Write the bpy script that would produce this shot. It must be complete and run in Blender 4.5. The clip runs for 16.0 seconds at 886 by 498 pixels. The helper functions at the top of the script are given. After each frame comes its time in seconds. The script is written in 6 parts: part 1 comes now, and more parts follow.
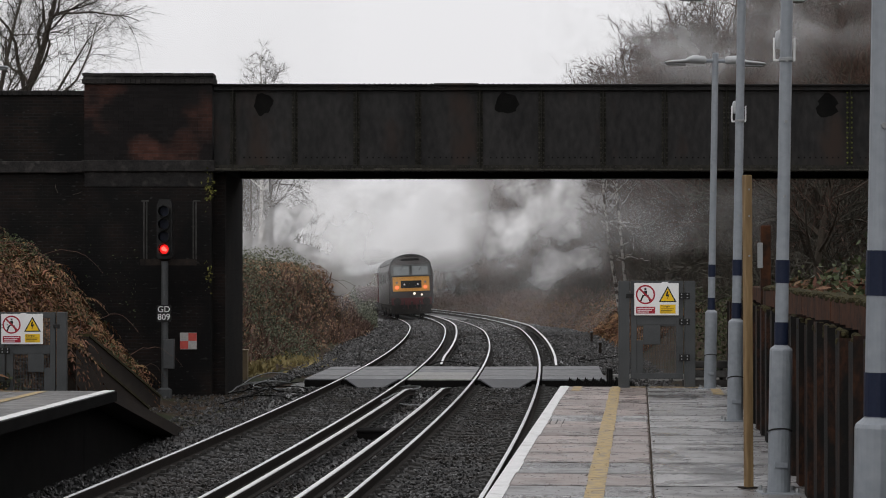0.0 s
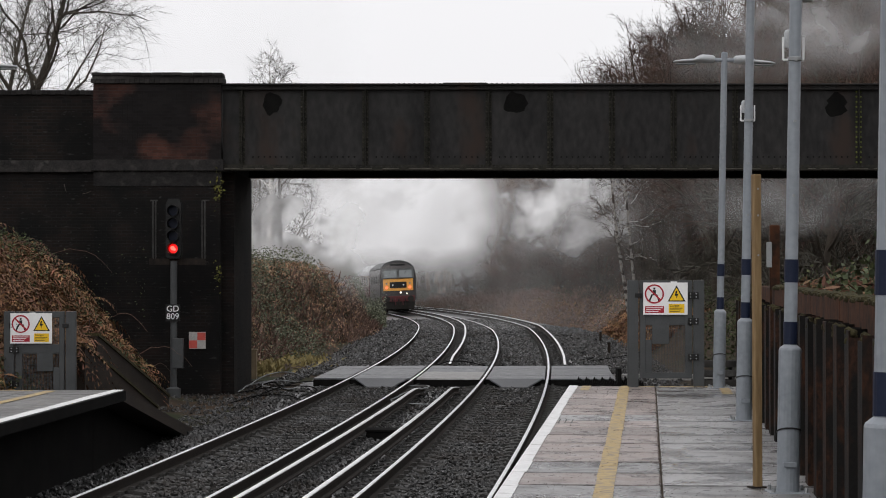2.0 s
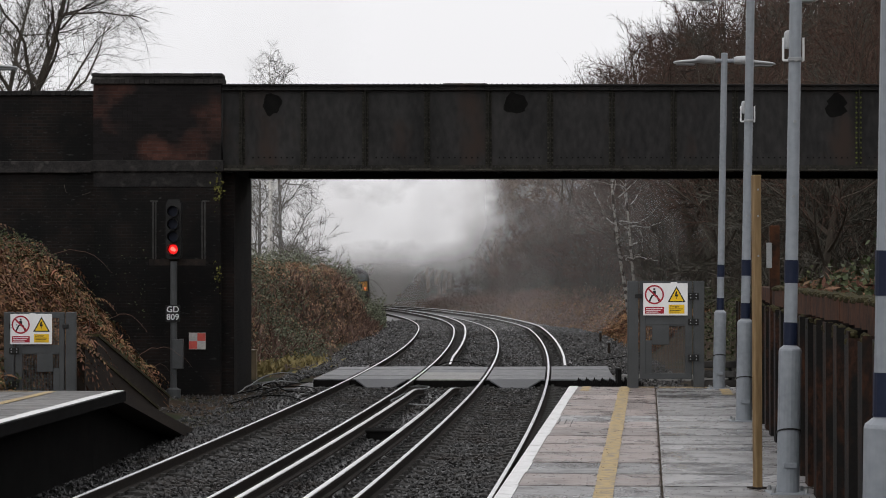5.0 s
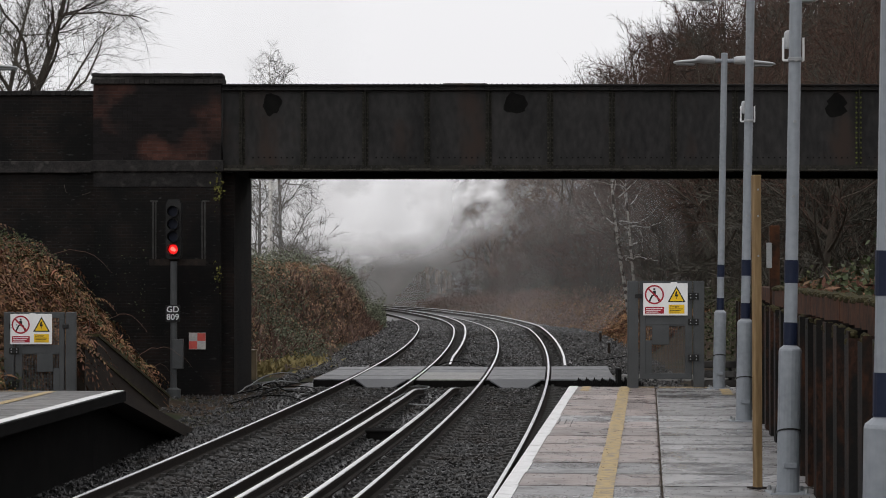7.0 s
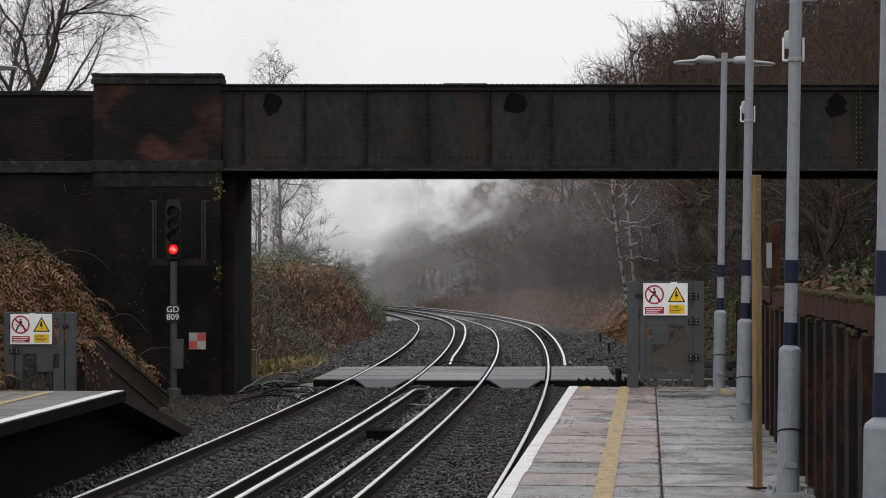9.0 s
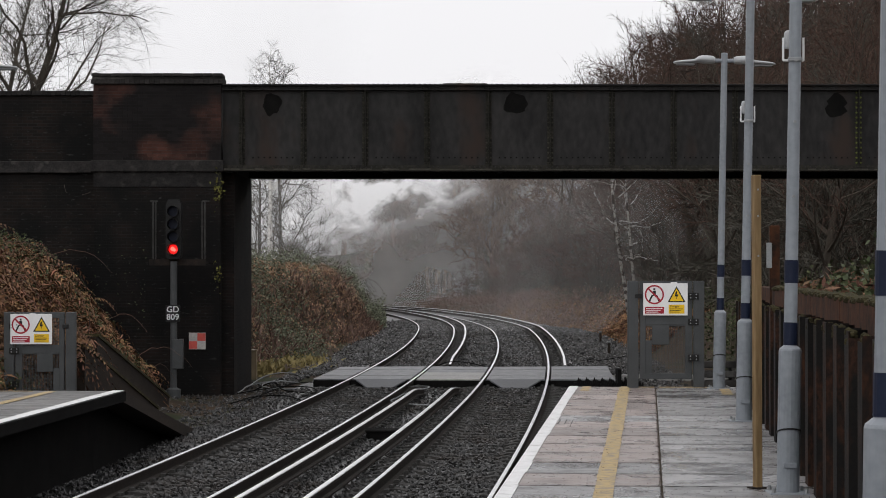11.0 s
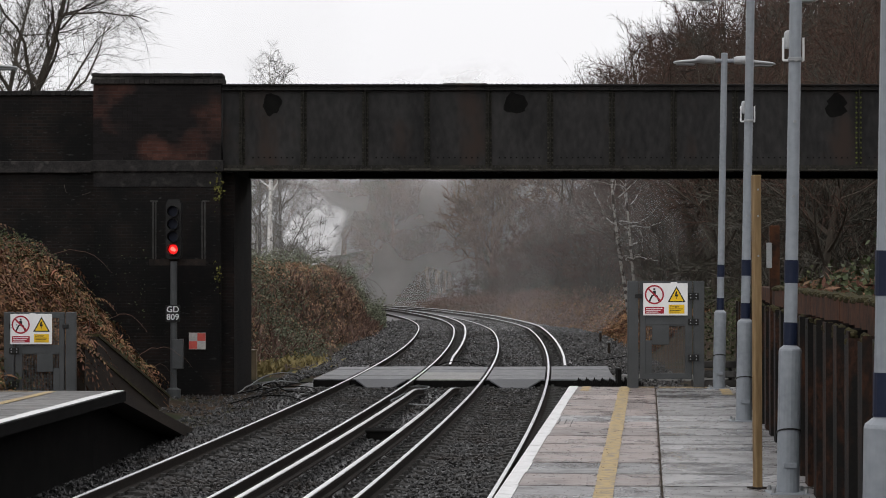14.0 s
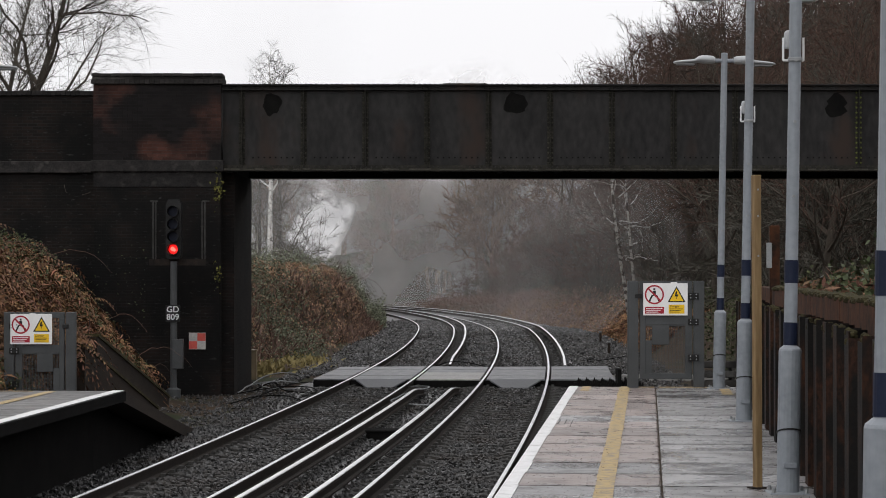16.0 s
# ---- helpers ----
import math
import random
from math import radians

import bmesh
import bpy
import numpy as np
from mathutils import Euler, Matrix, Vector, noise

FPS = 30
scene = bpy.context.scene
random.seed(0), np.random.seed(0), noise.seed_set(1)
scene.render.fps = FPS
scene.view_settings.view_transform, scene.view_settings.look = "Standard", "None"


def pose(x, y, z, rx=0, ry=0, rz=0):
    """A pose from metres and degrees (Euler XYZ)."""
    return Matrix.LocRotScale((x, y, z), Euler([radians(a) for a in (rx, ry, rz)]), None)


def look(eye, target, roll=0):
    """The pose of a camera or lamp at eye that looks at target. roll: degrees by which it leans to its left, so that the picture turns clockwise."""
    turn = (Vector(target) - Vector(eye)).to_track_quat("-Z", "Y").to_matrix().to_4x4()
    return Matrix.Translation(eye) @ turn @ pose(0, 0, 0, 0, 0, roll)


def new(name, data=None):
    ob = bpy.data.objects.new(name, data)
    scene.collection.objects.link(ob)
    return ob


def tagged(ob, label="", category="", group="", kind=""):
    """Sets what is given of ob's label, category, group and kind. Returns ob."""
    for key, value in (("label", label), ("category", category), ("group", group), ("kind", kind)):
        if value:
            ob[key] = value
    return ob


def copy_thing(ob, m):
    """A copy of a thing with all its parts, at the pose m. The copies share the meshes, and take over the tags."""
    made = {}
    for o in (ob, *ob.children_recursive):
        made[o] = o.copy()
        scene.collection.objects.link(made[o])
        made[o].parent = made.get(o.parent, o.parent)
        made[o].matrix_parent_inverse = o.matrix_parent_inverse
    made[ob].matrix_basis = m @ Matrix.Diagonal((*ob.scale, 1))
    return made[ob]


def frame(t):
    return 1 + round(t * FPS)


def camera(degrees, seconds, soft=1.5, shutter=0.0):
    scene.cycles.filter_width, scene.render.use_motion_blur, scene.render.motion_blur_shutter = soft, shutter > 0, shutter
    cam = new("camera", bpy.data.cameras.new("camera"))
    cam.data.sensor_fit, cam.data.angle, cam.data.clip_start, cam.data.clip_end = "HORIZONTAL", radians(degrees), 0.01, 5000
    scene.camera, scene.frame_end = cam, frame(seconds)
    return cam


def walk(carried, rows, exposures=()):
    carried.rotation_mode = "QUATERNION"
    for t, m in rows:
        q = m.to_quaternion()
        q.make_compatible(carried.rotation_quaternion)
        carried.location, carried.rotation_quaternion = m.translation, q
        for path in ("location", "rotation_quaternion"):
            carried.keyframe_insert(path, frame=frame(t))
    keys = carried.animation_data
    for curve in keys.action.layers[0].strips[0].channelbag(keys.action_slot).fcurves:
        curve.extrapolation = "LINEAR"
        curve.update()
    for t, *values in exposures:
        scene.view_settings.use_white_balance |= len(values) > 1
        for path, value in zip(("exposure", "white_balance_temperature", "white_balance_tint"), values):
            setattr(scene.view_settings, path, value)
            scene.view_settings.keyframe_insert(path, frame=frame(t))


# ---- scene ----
# Camera on a tripod on the platform: 2.56 m above the rails, 21 degree lens, a short pan at the start.
EYE_Z = 2.56
cam = camera(21.145, 16.0, soft=1.0)
PAN = [(0.0, 0.213, -0.002), (0.5, 0.110, -0.064), (1.0, 0.042, -0.104), (1.5, 0.0, -0.062),
       (2.0, 0.0, -0.016), (2.5, 0.0, -0.008), (3.0, 0.0, 0.0), (3.5, 0.0, 0.0), (4.2, 0.0, 0.0),
       (16.0, 0.0, 0.0)]
EXPOSURES = [(0.0, -0.22), (0.6, -0.08), (1.5, -0.06), (3.0, -0.05), (7.0, -0.11), (9.0, -0.09), (12.5, -0.03), (16.0, 0.02)]
walk(cam, [(t, pose(0, 0, EYE_Z, 90 + 0.505 + tilt, 0, -pan)) for t, pan, tilt in PAN],
     EXPOSURES)

# ---- light: a bright overcast winter sky ----
world = bpy.data.worlds.new("overcast_sky")
scene.world = world
world.use_nodes = True
wn, wl = world.node_tree.nodes, world.node_tree.links
wn.clear()
sky = wn.new("ShaderNodeTexSky")
sky.sky_type, sky.sun_disc = "NISHITA", False
sky.sun_elevation, sky.sun_rotation = radians(32), radians(200)
sky.dust_density, sky.ozone_density = 4.0, 1.0
grey = wn.new("ShaderNodeHueSaturation")
grey.inputs["Saturation"].default_value = 0.06
cloud = wn.new("ShaderNodeMixRGB")
cloud.inputs["Fac"].default_value = 0.82
cloud.inputs["Color2"].default_value = (8.82, 8.74, 8.98, 1)
wbg = wn.new("ShaderNodeBackground")
wbg.inputs["Strength"].default_value = 0.12
wout = wn.new("ShaderNodeOutputWorld")
wl.new(sky.outputs[0], grey.inputs["Color"])
wl.new(grey.outputs[0], cloud.inputs["Color1"])
wl.new(cloud.outputs[0], wbg.inputs["Color"])
wl.new(wbg.outputs[0], wout.inputs["Surface"])
sun = new("sun", bpy.data.lights.new("sun", "SUN"))
sun.data.energy, sun.data.angle, sun.data.color = 0.5, radians(40), (1, 0.97, 0.93)
sun.matrix_world = look((0, 0, 60), (15, 40, 0))


# ---- materials ----
def mat(name, a, b, scale=6.0, rough=0.8, bump=0.2, metal=0.0, fine=60.0, stain=None, stain_scale=0.7, stain_at=0.55,
        rough2=None, island=0.0, spread=(0.35, 0.65), stretch=None, spec=0.16, world_co=False):
    """Two-tone noise at two scales, optional stain layer, fine bump. island: brightness spread per loose piece."""
    m = bpy.data.materials.new(name)
    m.use_nodes = True
    n, l = m.node_tree.nodes, m.node_tree.links
    bsdf = n["Principled BSDF"]
    co = n.new("ShaderNodeTexCoord")
    mp = n.new("ShaderNodeMapping")
    if world_co:
        l.new(n.new("ShaderNodeNewGeometry").outputs["Position"], mp.inputs["Vector"])
    else:
        l.new(co.outputs["Object"], mp.inputs["Vector"])
    if stretch:
        mp.inputs["Scale"].default_value = stretch
    big = n.new("ShaderNodeTexNoise")
    big.inputs["Scale"].default_value, big.inputs["Detail"].default_value = scale, 6
    small = n.new("ShaderNodeTexNoise")
    small.inputs["Scale"].default_value, small.inputs["Detail"].default_value = fine, 4
    for x in (big, small):
        l.new(mp.outputs[0], x.inputs["Vector"])
    add = n.new("ShaderNodeMath")
    add.operation = "MULTIPLY_ADD"
    add.inputs[1].default_value = 0.45
    half = n.new("ShaderNodeMath")
    half.operation = "MULTIPLY"
    half.inputs[1].default_value = 0.55
    l.new(big.outputs["Fac"], half.inputs[0])
    l.new(small.outputs["Fac"], add.inputs[0])
    l.new(half.outputs[0], add.inputs[2])
    ramp = n.new("ShaderNodeValToRGB")
    ramp.color_ramp.elements[0].position, ramp.color_ramp.elements[1].position = spread
    ramp.color_ramp.elements[0].color, ramp.color_ramp.elements[1].color = (*a, 1), (*b, 1)
    l.new(add.outputs[0], ramp.inputs["Fac"])
    col = ramp.outputs["Color"]
    if stain:
        sn = n.new("ShaderNodeTexNoise")
        sn.inputs["Scale"].default_value, sn.inputs["Detail"].default_value = stain_scale, 8
        sr = n.new("ShaderNodeValToRGB")
        sr.color_ramp.elements[0].position, sr.color_ramp.elements[1].position = stain_at - 0.05, stain_at + 0.08
        mix = n.new("ShaderNodeMixRGB")
        mix.inputs["Color2"].default_value = (*stain, 1)
        l.new(mp.outputs[0], sn.inputs["Vector"])
        l.new(sn.outputs["Fac"], sr.inputs["Fac"])
        l.new(sr.outputs["Color"], mix.inputs["Fac"])
        l.new(col, mix.inputs["Color1"])
        col = mix.outputs["Color"]
    if island:
        geo = n.new("ShaderNodeNewGeometry")
        info = n.new("ShaderNodeObjectInfo")
        sm = n.new("ShaderNodeMath")
        sm.operation = "ADD"
        l.new(geo.outputs["Random Per Island"], sm.inputs[0])
        l.new(info.outputs["Random"], sm.inputs[1])
        fr = n.new("ShaderNodeMath")
        fr.operation = "FRACT"
        l.new(sm.outputs[0], fr.inputs[0])
        rng = n.new("ShaderNodeMapRange")
        rng.inputs["To Min"].default_value, rng.inputs["To Max"].default_value = 1 - island, 1 + island
        l.new(fr.outputs[0], rng.inputs["Value"])
        hs = n.new("ShaderNodeHueSaturation")
        l.new(rng.outputs[0], hs.inputs["Value"])
        if island >= 0.45:
            hue = n.new("ShaderNodeMapRange")
            hue.inputs["To Min"].default_value, hue.inputs["To Max"].default_value = 0.485, 0.53
            mul = n.new("ShaderNodeMath")
            mul.operation = "MULTIPLY"
            mul.inputs[1].default_value = 7.31
            fr2 = n.new("ShaderNodeMath")
            fr2.operation = "FRACT"
            l.new(fr.outputs[0], mul.inputs[0])
            l.new(mul.outputs[0], fr2.inputs[0])
            l.new(fr2.outputs[0], hue.inputs["Value"])
            l.new(hue.outputs[0], hs.inputs["Hue"])
        l.new(col, hs.inputs["Color"])
        col = hs.outputs["Color"]
    l.new(col, bsdf.inputs["Base Color"])
    bsdf.inputs["Metallic"].default_value = metal
    bsdf.inputs["Specular IOR Level"].default_value = spec
    if rough2 is None:
        bsdf.inputs["Roughness"].default_value = rough
    else:
        rr = n.new("ShaderNodeMapRange")
        rr.inputs["From Min"].default_value, rr.inputs["From Max"].default_value = 0.35, 0.65
        rr.inputs["To Min"].default_value, rr.inputs["To Max"].default_value = rough, rough2
        l.new(big.outputs["Fac"], rr.inputs["Value"])
        l.new(rr.outputs[0], bsdf.inputs["Roughness"])
    if bump:
        bp = n.new("ShaderNodeBump")
        bp.inputs["Strength"].default_value, bp.inputs["Distance"].default_value = bump, 0.02
        l.new(add.outputs[0], bp.inputs["Height"])
        l.new(bp.outputs[0], bsdf.inputs["Normal"])
    return m


def glow(name, colour, strength):
    m = bpy.data.materials.new(name)
    m.use_nodes = True
    b = m.node_tree.nodes["Principled BSDF"]
    b.inputs["Base Color"].default_value = (*colour, 1)
    b.inputs["Emission Color"].default_value = (*colour, 1)
    b.inputs["Emission Strength"].default_value = strength
    return m


def brickwork(name, a, b, mortar, soot, soot_at=0.45):
    """English-size brick courses (75 mm) laid on vertical faces, sooted in patches."""
    m = bpy.data.materials.new(name)
    m.use_nodes = True
    n, l = m.node_tree.nodes, m.node_tree.links
    bsdf = n["Principled BSDF"]
    co = n.new("ShaderNodeTexCoord")
    sep = n.new("ShaderNodeSeparateXYZ")
    l.new(co.outputs["Object"], sep.inputs[0])
    sm = n.new("ShaderNodeMath")
    l.new(sep.outputs["X"], sm.inputs[0])
    l.new(sep.outputs["Y"], sm.inputs[1])
    cb = n.new("ShaderNodeCombineXYZ")
    l.new(sm.outputs[0], cb.inputs["X"])
    l.new(sep.outputs["Z"], cb.inputs["Y"])
    br = n.new("ShaderNodeTexBrick")
    br.inputs["Scale"].default_value = 1.0
    br.inputs["Brick Width"].default_value, br.inputs["Row Height"].default_value = 0.225, 0.075
    br.inputs["Mortar Size"].default_value = 0.007
    br.inputs["Color1"].default_value, br.inputs["Color2"].default_value = (*a, 1), (*b, 1)
    br.inputs["Mortar"].default_value = (*mortar, 1)
    l.new(cb.outputs[0], br.inputs["Vector"])
    ns = n.new("ShaderNodeTexNoise")
    ns.inputs["Scale"].default_value, ns.inputs["Detail"].default_value = 0.9, 8
    l.new(co.outputs["Object"], ns.inputs["Vector"])
    rp = n.new("ShaderNodeValToRGB")
    rp.color_ramp.elements[0].position, rp.color_ramp.elements[1].position = soot_at - 0.1, soot_at + 0.12
    l.new(ns.outputs["Fac"], rp.inputs["Fac"])
    mx = n.new("ShaderNodeMixRGB")
    mx.inputs["Color1"].default_value = (*soot, 1)
    l.new(rp.outputs["Color"], mx.inputs["Fac"])
    l.new(br.outputs["Color"], mx.inputs["Color2"])
    lm = n.new("ShaderNodeMapping")
    lm.inputs["Scale"].default_value = (4.5, 4.5, 11.0)
    l.new(co.outputs["Object"], lm.inputs["Vector"])
    ln = n.new("ShaderNodeTexNoise")
    ln.inputs["Scale"].default_value, ln.inputs["Detail"].default_value = 1.6, 9
    l.new(lm.outputs[0], ln.inputs["Vector"])
    lr = n.new("ShaderNodeMapRange")
    lr.inputs["From Min"].default_value, lr.inputs["From Max"].default_value = 0.62, 0.8
    l.new(ln.outputs["Fac"], lr.inputs["Value"])
    lx = n.new("ShaderNodeMixRGB")
    lx.inputs["Color2"].default_value = (0.05, 0.049, 0.047, 1)
    l.new(lr.outputs[0], lx.inputs["Fac"])
    l.new(mx.outputs[0], lx.inputs["Color1"])
    l.new(lx.outputs[0], bsdf.inputs["Base Color"])
    bsdf.inputs["Roughness"].default_value = 0.85
    bsdf.inputs["Specular IOR Level"].default_value = 0.12
    bp = n.new("ShaderNodeBump")
    bp.inputs["Strength"].default_value, bp.inputs["Distance"].default_value = 0.5, 0.01
    inv = n.new("ShaderNodeMath")
    inv.operation = "SUBTRACT"
    inv.inputs[0].default_value = 1.0
    l.new(br.outputs["Fac"], inv.inputs[1])
    l.new(inv.outputs[0], bp.inputs["Height"])
    l.new(bp.outputs[0], bsdf.inputs["Normal"])
    return m


M_BALLAST = mat("ballast_stone", (0.005, 0.005, 0.005), (0.09, 0.089, 0.089), 9, 0.4, 1.0, fine=26, island=0.8, spread=(0.42, 0.62), spec=0.4,
                stain=(0.022, 0.018, 0.016), stain_scale=0.45, stain_at=0.54)
M_SOIL = mat("leaf_litter", (0.022, 0.016, 0.011), (0.065, 0.042, 0.026), 2.0, 0.95, 0.8, fine=18,
             stain=(0.025, 0.03, 0.014), stain_scale=0.3, stain_at=0.56)
M_RAIL_TOP = mat("polished_rail_head", (0.86, 0.86, 0.87), (0.96, 0.96, 0.97), 3, 0.42, 0.02, metal=1.0, rough2=0.58)
M_RAIL = mat("rusty_rail_steel", (0.009, 0.008, 0.0075), (0.028, 0.02, 0.016), 8, 0.8, 0.3)
M_THIRD = mat("conductor_rail_head", (0.86, 0.86, 0.86), (0.96, 0.96, 0.96), 3, 0.46, 0.03, metal=1.0, rough2=0.6)
M_SLEEPER = mat("concrete_sleeper", (0.02, 0.0195, 0.019), (0.072, 0.07, 0.067), 7, 0.85, 0.4, stain=(0.04, 0.037, 0.034))
M_SLAB = mat("wet_concrete_slab", (0.19, 0.187, 0.19), (0.31, 0.306, 0.309), 1.6, 0.12, 0.15, fine=120, rough2=0.5, island=0.3, spec=0.5, world_co=True, spread=(0.38, 0.62),
             stain=(0.15, 0.146, 0.146), stain_scale=1.6, stain_at=0.6)
# far platform's wet slabs, darkened: the bank's dark reflection is in the colour
M_SLAB_DARK = mat("wet_slab_bank_reflection", (0.075, 0.073, 0.07), (0.16, 0.155, 0.15), 3.5, 0.3, 0.25, fine=90, rough2=0.6, island=0.2, spec=0.4, world_co=True)
M_SLAB_RED = mat("reddish_aggregate_slab", (0.18, 0.148, 0.138), (0.38, 0.315, 0.293), 3, 0.2, 0.3, fine=58, rough2=0.55, spec=0.5, world_co=True, spread=(0.38, 0.62),
                 island=0.3, stain=(0.16, 0.128, 0.117), stain_scale=2, stain_at=0.58)
M_GRIME = mat("wet_joint_grime", (0.03, 0.028, 0.026), (0.085, 0.08, 0.075), 9, 0.5, 0.3, spec=0.3)
M_WHITE_LINE = mat("worn_white_paint", (0.66, 0.66, 0.66), (0.82, 0.82, 0.82), 8, 0.5, 0.1, fine=50,
                   stain=(0.42, 0.41, 0.4), stain_scale=5, stain_at=0.64)
M_YELLOW = mat("worn_yellow_paint", (0.36, 0.255, 0.11), (0.52, 0.385, 0.175), 14, 0.5, 0.1, fine=60,
               stain=(0.26, 0.21, 0.15), stain_scale=11, stain_at=0.53)
M_BRICK = brickwork("sooty_brick", (0.020, 0.013, 0.011), (0.010, 0.0085, 0.008), (0.019, 0.018, 0.017), (0.0062, 0.006, 0.006), 0.52)
M_BRICKS = mat("single_brick", (0.026, 0.015, 0.013), (0.095, 0.04, 0.029), 2, 0.85, 0.4, fine=50, island=0.28, world_co=True,
               stain=(0.011, 0.0095, 0.0095), stain_scale=0.62, stain_at=0.43)
M_MORTAR = mat("grimy_mortar", (0.022, 0.02, 0.019), (0.085, 0.08, 0.074), 4, 0.9, 0.3, stain=(0.013, 0.012, 0.012), stain_scale=0.62, stain_at=0.45)
M_COPING = mat("sooty_engineering_brick", (0.010, 0.0095, 0.0095), (0.032, 0.029, 0.028), 5, 0.8, 0.5, fine=30, island=0.3, stain=(0.055, 0.053, 0.048), stain_scale=3.5, stain_at=0.62)
M_GIRDER = mat("weathered_girder_paint", (0.010, 0.0097, 0.0097), (0.030, 0.0285, 0.028), 1.1, 0.6, 0.25, fine=9, spread=(0.36, 0.64), stretch=(1, 1, 0.45),
               stain=(0.030, 0.0205, 0.0165), stain_scale=1.0, stain_at=0.58)
M_GIRDER_MOSS = mat("mossy_rivet_plate", (0.011, 0.0105, 0.0095), (0.036, 0.034, 0.027), 3, 0.85, 0.4, fine=18)
M_RIVET = mat("moss_dusted_rivets", (0.014, 0.0135, 0.012), (0.062, 0.06, 0.046), 1.1, 0.9, 0.2, fine=9)
M_RIVET_MOSS = mat("bright_moss_on_rivets", (0.03, 0.04, 0.012), (0.17, 0.2, 0.05), 2.0, 0.95, 0.6, fine=14)
M_DUST = mat("pale_ledge_dirt", (0.05, 0.047, 0.04), (0.15, 0.14, 0.12), 6, 0.95, 0.5, fine=30)
# for black things, and for shade painted under the far platform and its ramp
M_DEEP_BLACK = mat("deep_black", (0.004, 0.004, 0.004), (0.010, 0.0095, 0.009), 3, 0.9, 0.3, spec=0.05)
M_POLE = mat("grey_column_paint", (0.18, 0.2, 0.225), (0.25, 0.273, 0.3), 2, 0.42, 0.04, fine=20, spec=0.5)
M_NAVY = mat("navy_band", (0.008, 0.012, 0.028), (0.014, 0.019, 0.04), 3, 0.4, 0.03)
M_LAMP_HEAD = mat("pale_grey_lamp_shell", (0.36, 0.375, 0.39), (0.46, 0.475, 0.49), 3, 0.4, 0.03, spec=0.5)
M_GATE = mat("grey_fibreglass", (0.05, 0.053, 0.055), (0.078, 0.082, 0.084), 3, 0.5, 0.1)
M_SIGN = mat("white_sign_plate", (0.74, 0.74, 0.74), (0.82, 0.82, 0.82), 4, 0.4, 0.0)
M_RED = mat("sign_red", (0.3, 0.022, 0.035), (0.38, 0.03, 0.045), 5, 0.45, 0.0)
M_CHEQUER = mat("faded_chequer_red", (0.45, 0.07, 0.06), (0.55, 0.11, 0.085), 9, 0.6, 0.05)
M_SIGN_YELLOW = mat("sign_yellow", (0.75, 0.47, 0.02), (0.82, 0.53, 0.03), 5, 0.45, 0.0)
M_BLACK = mat("black_paint", (0.012, 0.012, 0.012), (0.025, 0.025, 0.025), 5, 0.5, 0.02)
M_PILE = mat("rusty_sheet_pile", (0.006, 0.0045, 0.004), (0.046, 0.019, 0.010), 6.0, 0.85, 0.7, fine=42, world_co=True, spread=(0.4, 0.62),
             stain=(0.006, 0.0055, 0.005), stain_scale=4.5, stain_at=0.47, stretch=(1, 1, 0.6))
M_PILE_CAP = mat("rust_and_moss_capping", (0.014, 0.0095, 0.007), (0.082, 0.031, 0.014), 2.6, 0.9, 0.5, fine=14, world_co=True)
M_MOSS = mat("moss", (0.02, 0.018, 0.010), (0.058, 0.05, 0.022), 6, 0.95, 0.9, fine=45)
M_JOINT = mat("rusty_moss_joint", (0.018, 0.014, 0.01), (0.06, 0.045, 0.028), 3, 0.95, 0.6, fine=40, world_co=True)
M_TIMBER = mat("varnished_timber", (0.115, 0.074, 0.036), (0.30, 0.205, 0.105), 3, 0.6, 0.2, fine=30, stretch=(1, 1, 0.12))
M_OLD_TIMBER = mat("tarred_timber", (0.012, 0.0095, 0.008), (0.035, 0.026, 0.02), 3, 0.85, 0.5, stretch=(1, 0.2, 1))
M_RUBBER = mat("grey_crossing_panel", (0.07, 0.073, 0.08), (0.15, 0.154, 0.165), 3.5, 0.35, 0.15, rough2=0.55, spec=0.5)
M_STEEL = mat("galvanised_steel", (0.22, 0.23, 0.235), (0.3, 0.31, 0.315), 4, 0.5, 0.1, metal=0.3)
M_PALE = mat("worn_pale_panel", (0.3, 0.29, 0.28), (0.5, 0.49, 0.48), 5, 0.5, 0.1)
M_RED_LAMP = glow("lit_red_lens", (1.0, 0.012, 0.012), 0.85)
M_RED_CORE = glow("bright_lamp_core", (1.0, 0.12, 0.09), 2.2)


# ---- mesh helpers ----
def box(bm, x0, x1, y0, y1, z0, z1, m=None, bevel=0.0):
    r = bmesh.ops.create_cube(bm, size=1.0)["verts"]
    t = Matrix.LocRotScale(((x0 + x1) / 2, (y0 + y1) / 2, (z0 + z1) / 2), None, (x1 - x0, y1 - y0, z1 - z0))
    bmesh.ops.transform(bm, matrix=(m @ t) if m else t, verts=r)
    if bevel:
        es = list({e for v in r for e in v.link_edges})
        bmesh.ops.bevel(bm, geom=es, offset=bevel, segments=1, affect="EDGES")


def rod(bm, p, q, r0, r1=None, sides=10):
    p, q = Vector(p), Vector(q)
    d = q - p
    m = Matrix.Translation((p + q) / 2) @ d.to_track_quat("Z", "Y").to_matrix().to_4x4()
    return bmesh.ops.create_cone(bm, cap_ends=True, segments=sides, radius1=r0, radius2=r0 if r1 is None else r1,
                                 depth=d.length, matrix=m)["verts"]


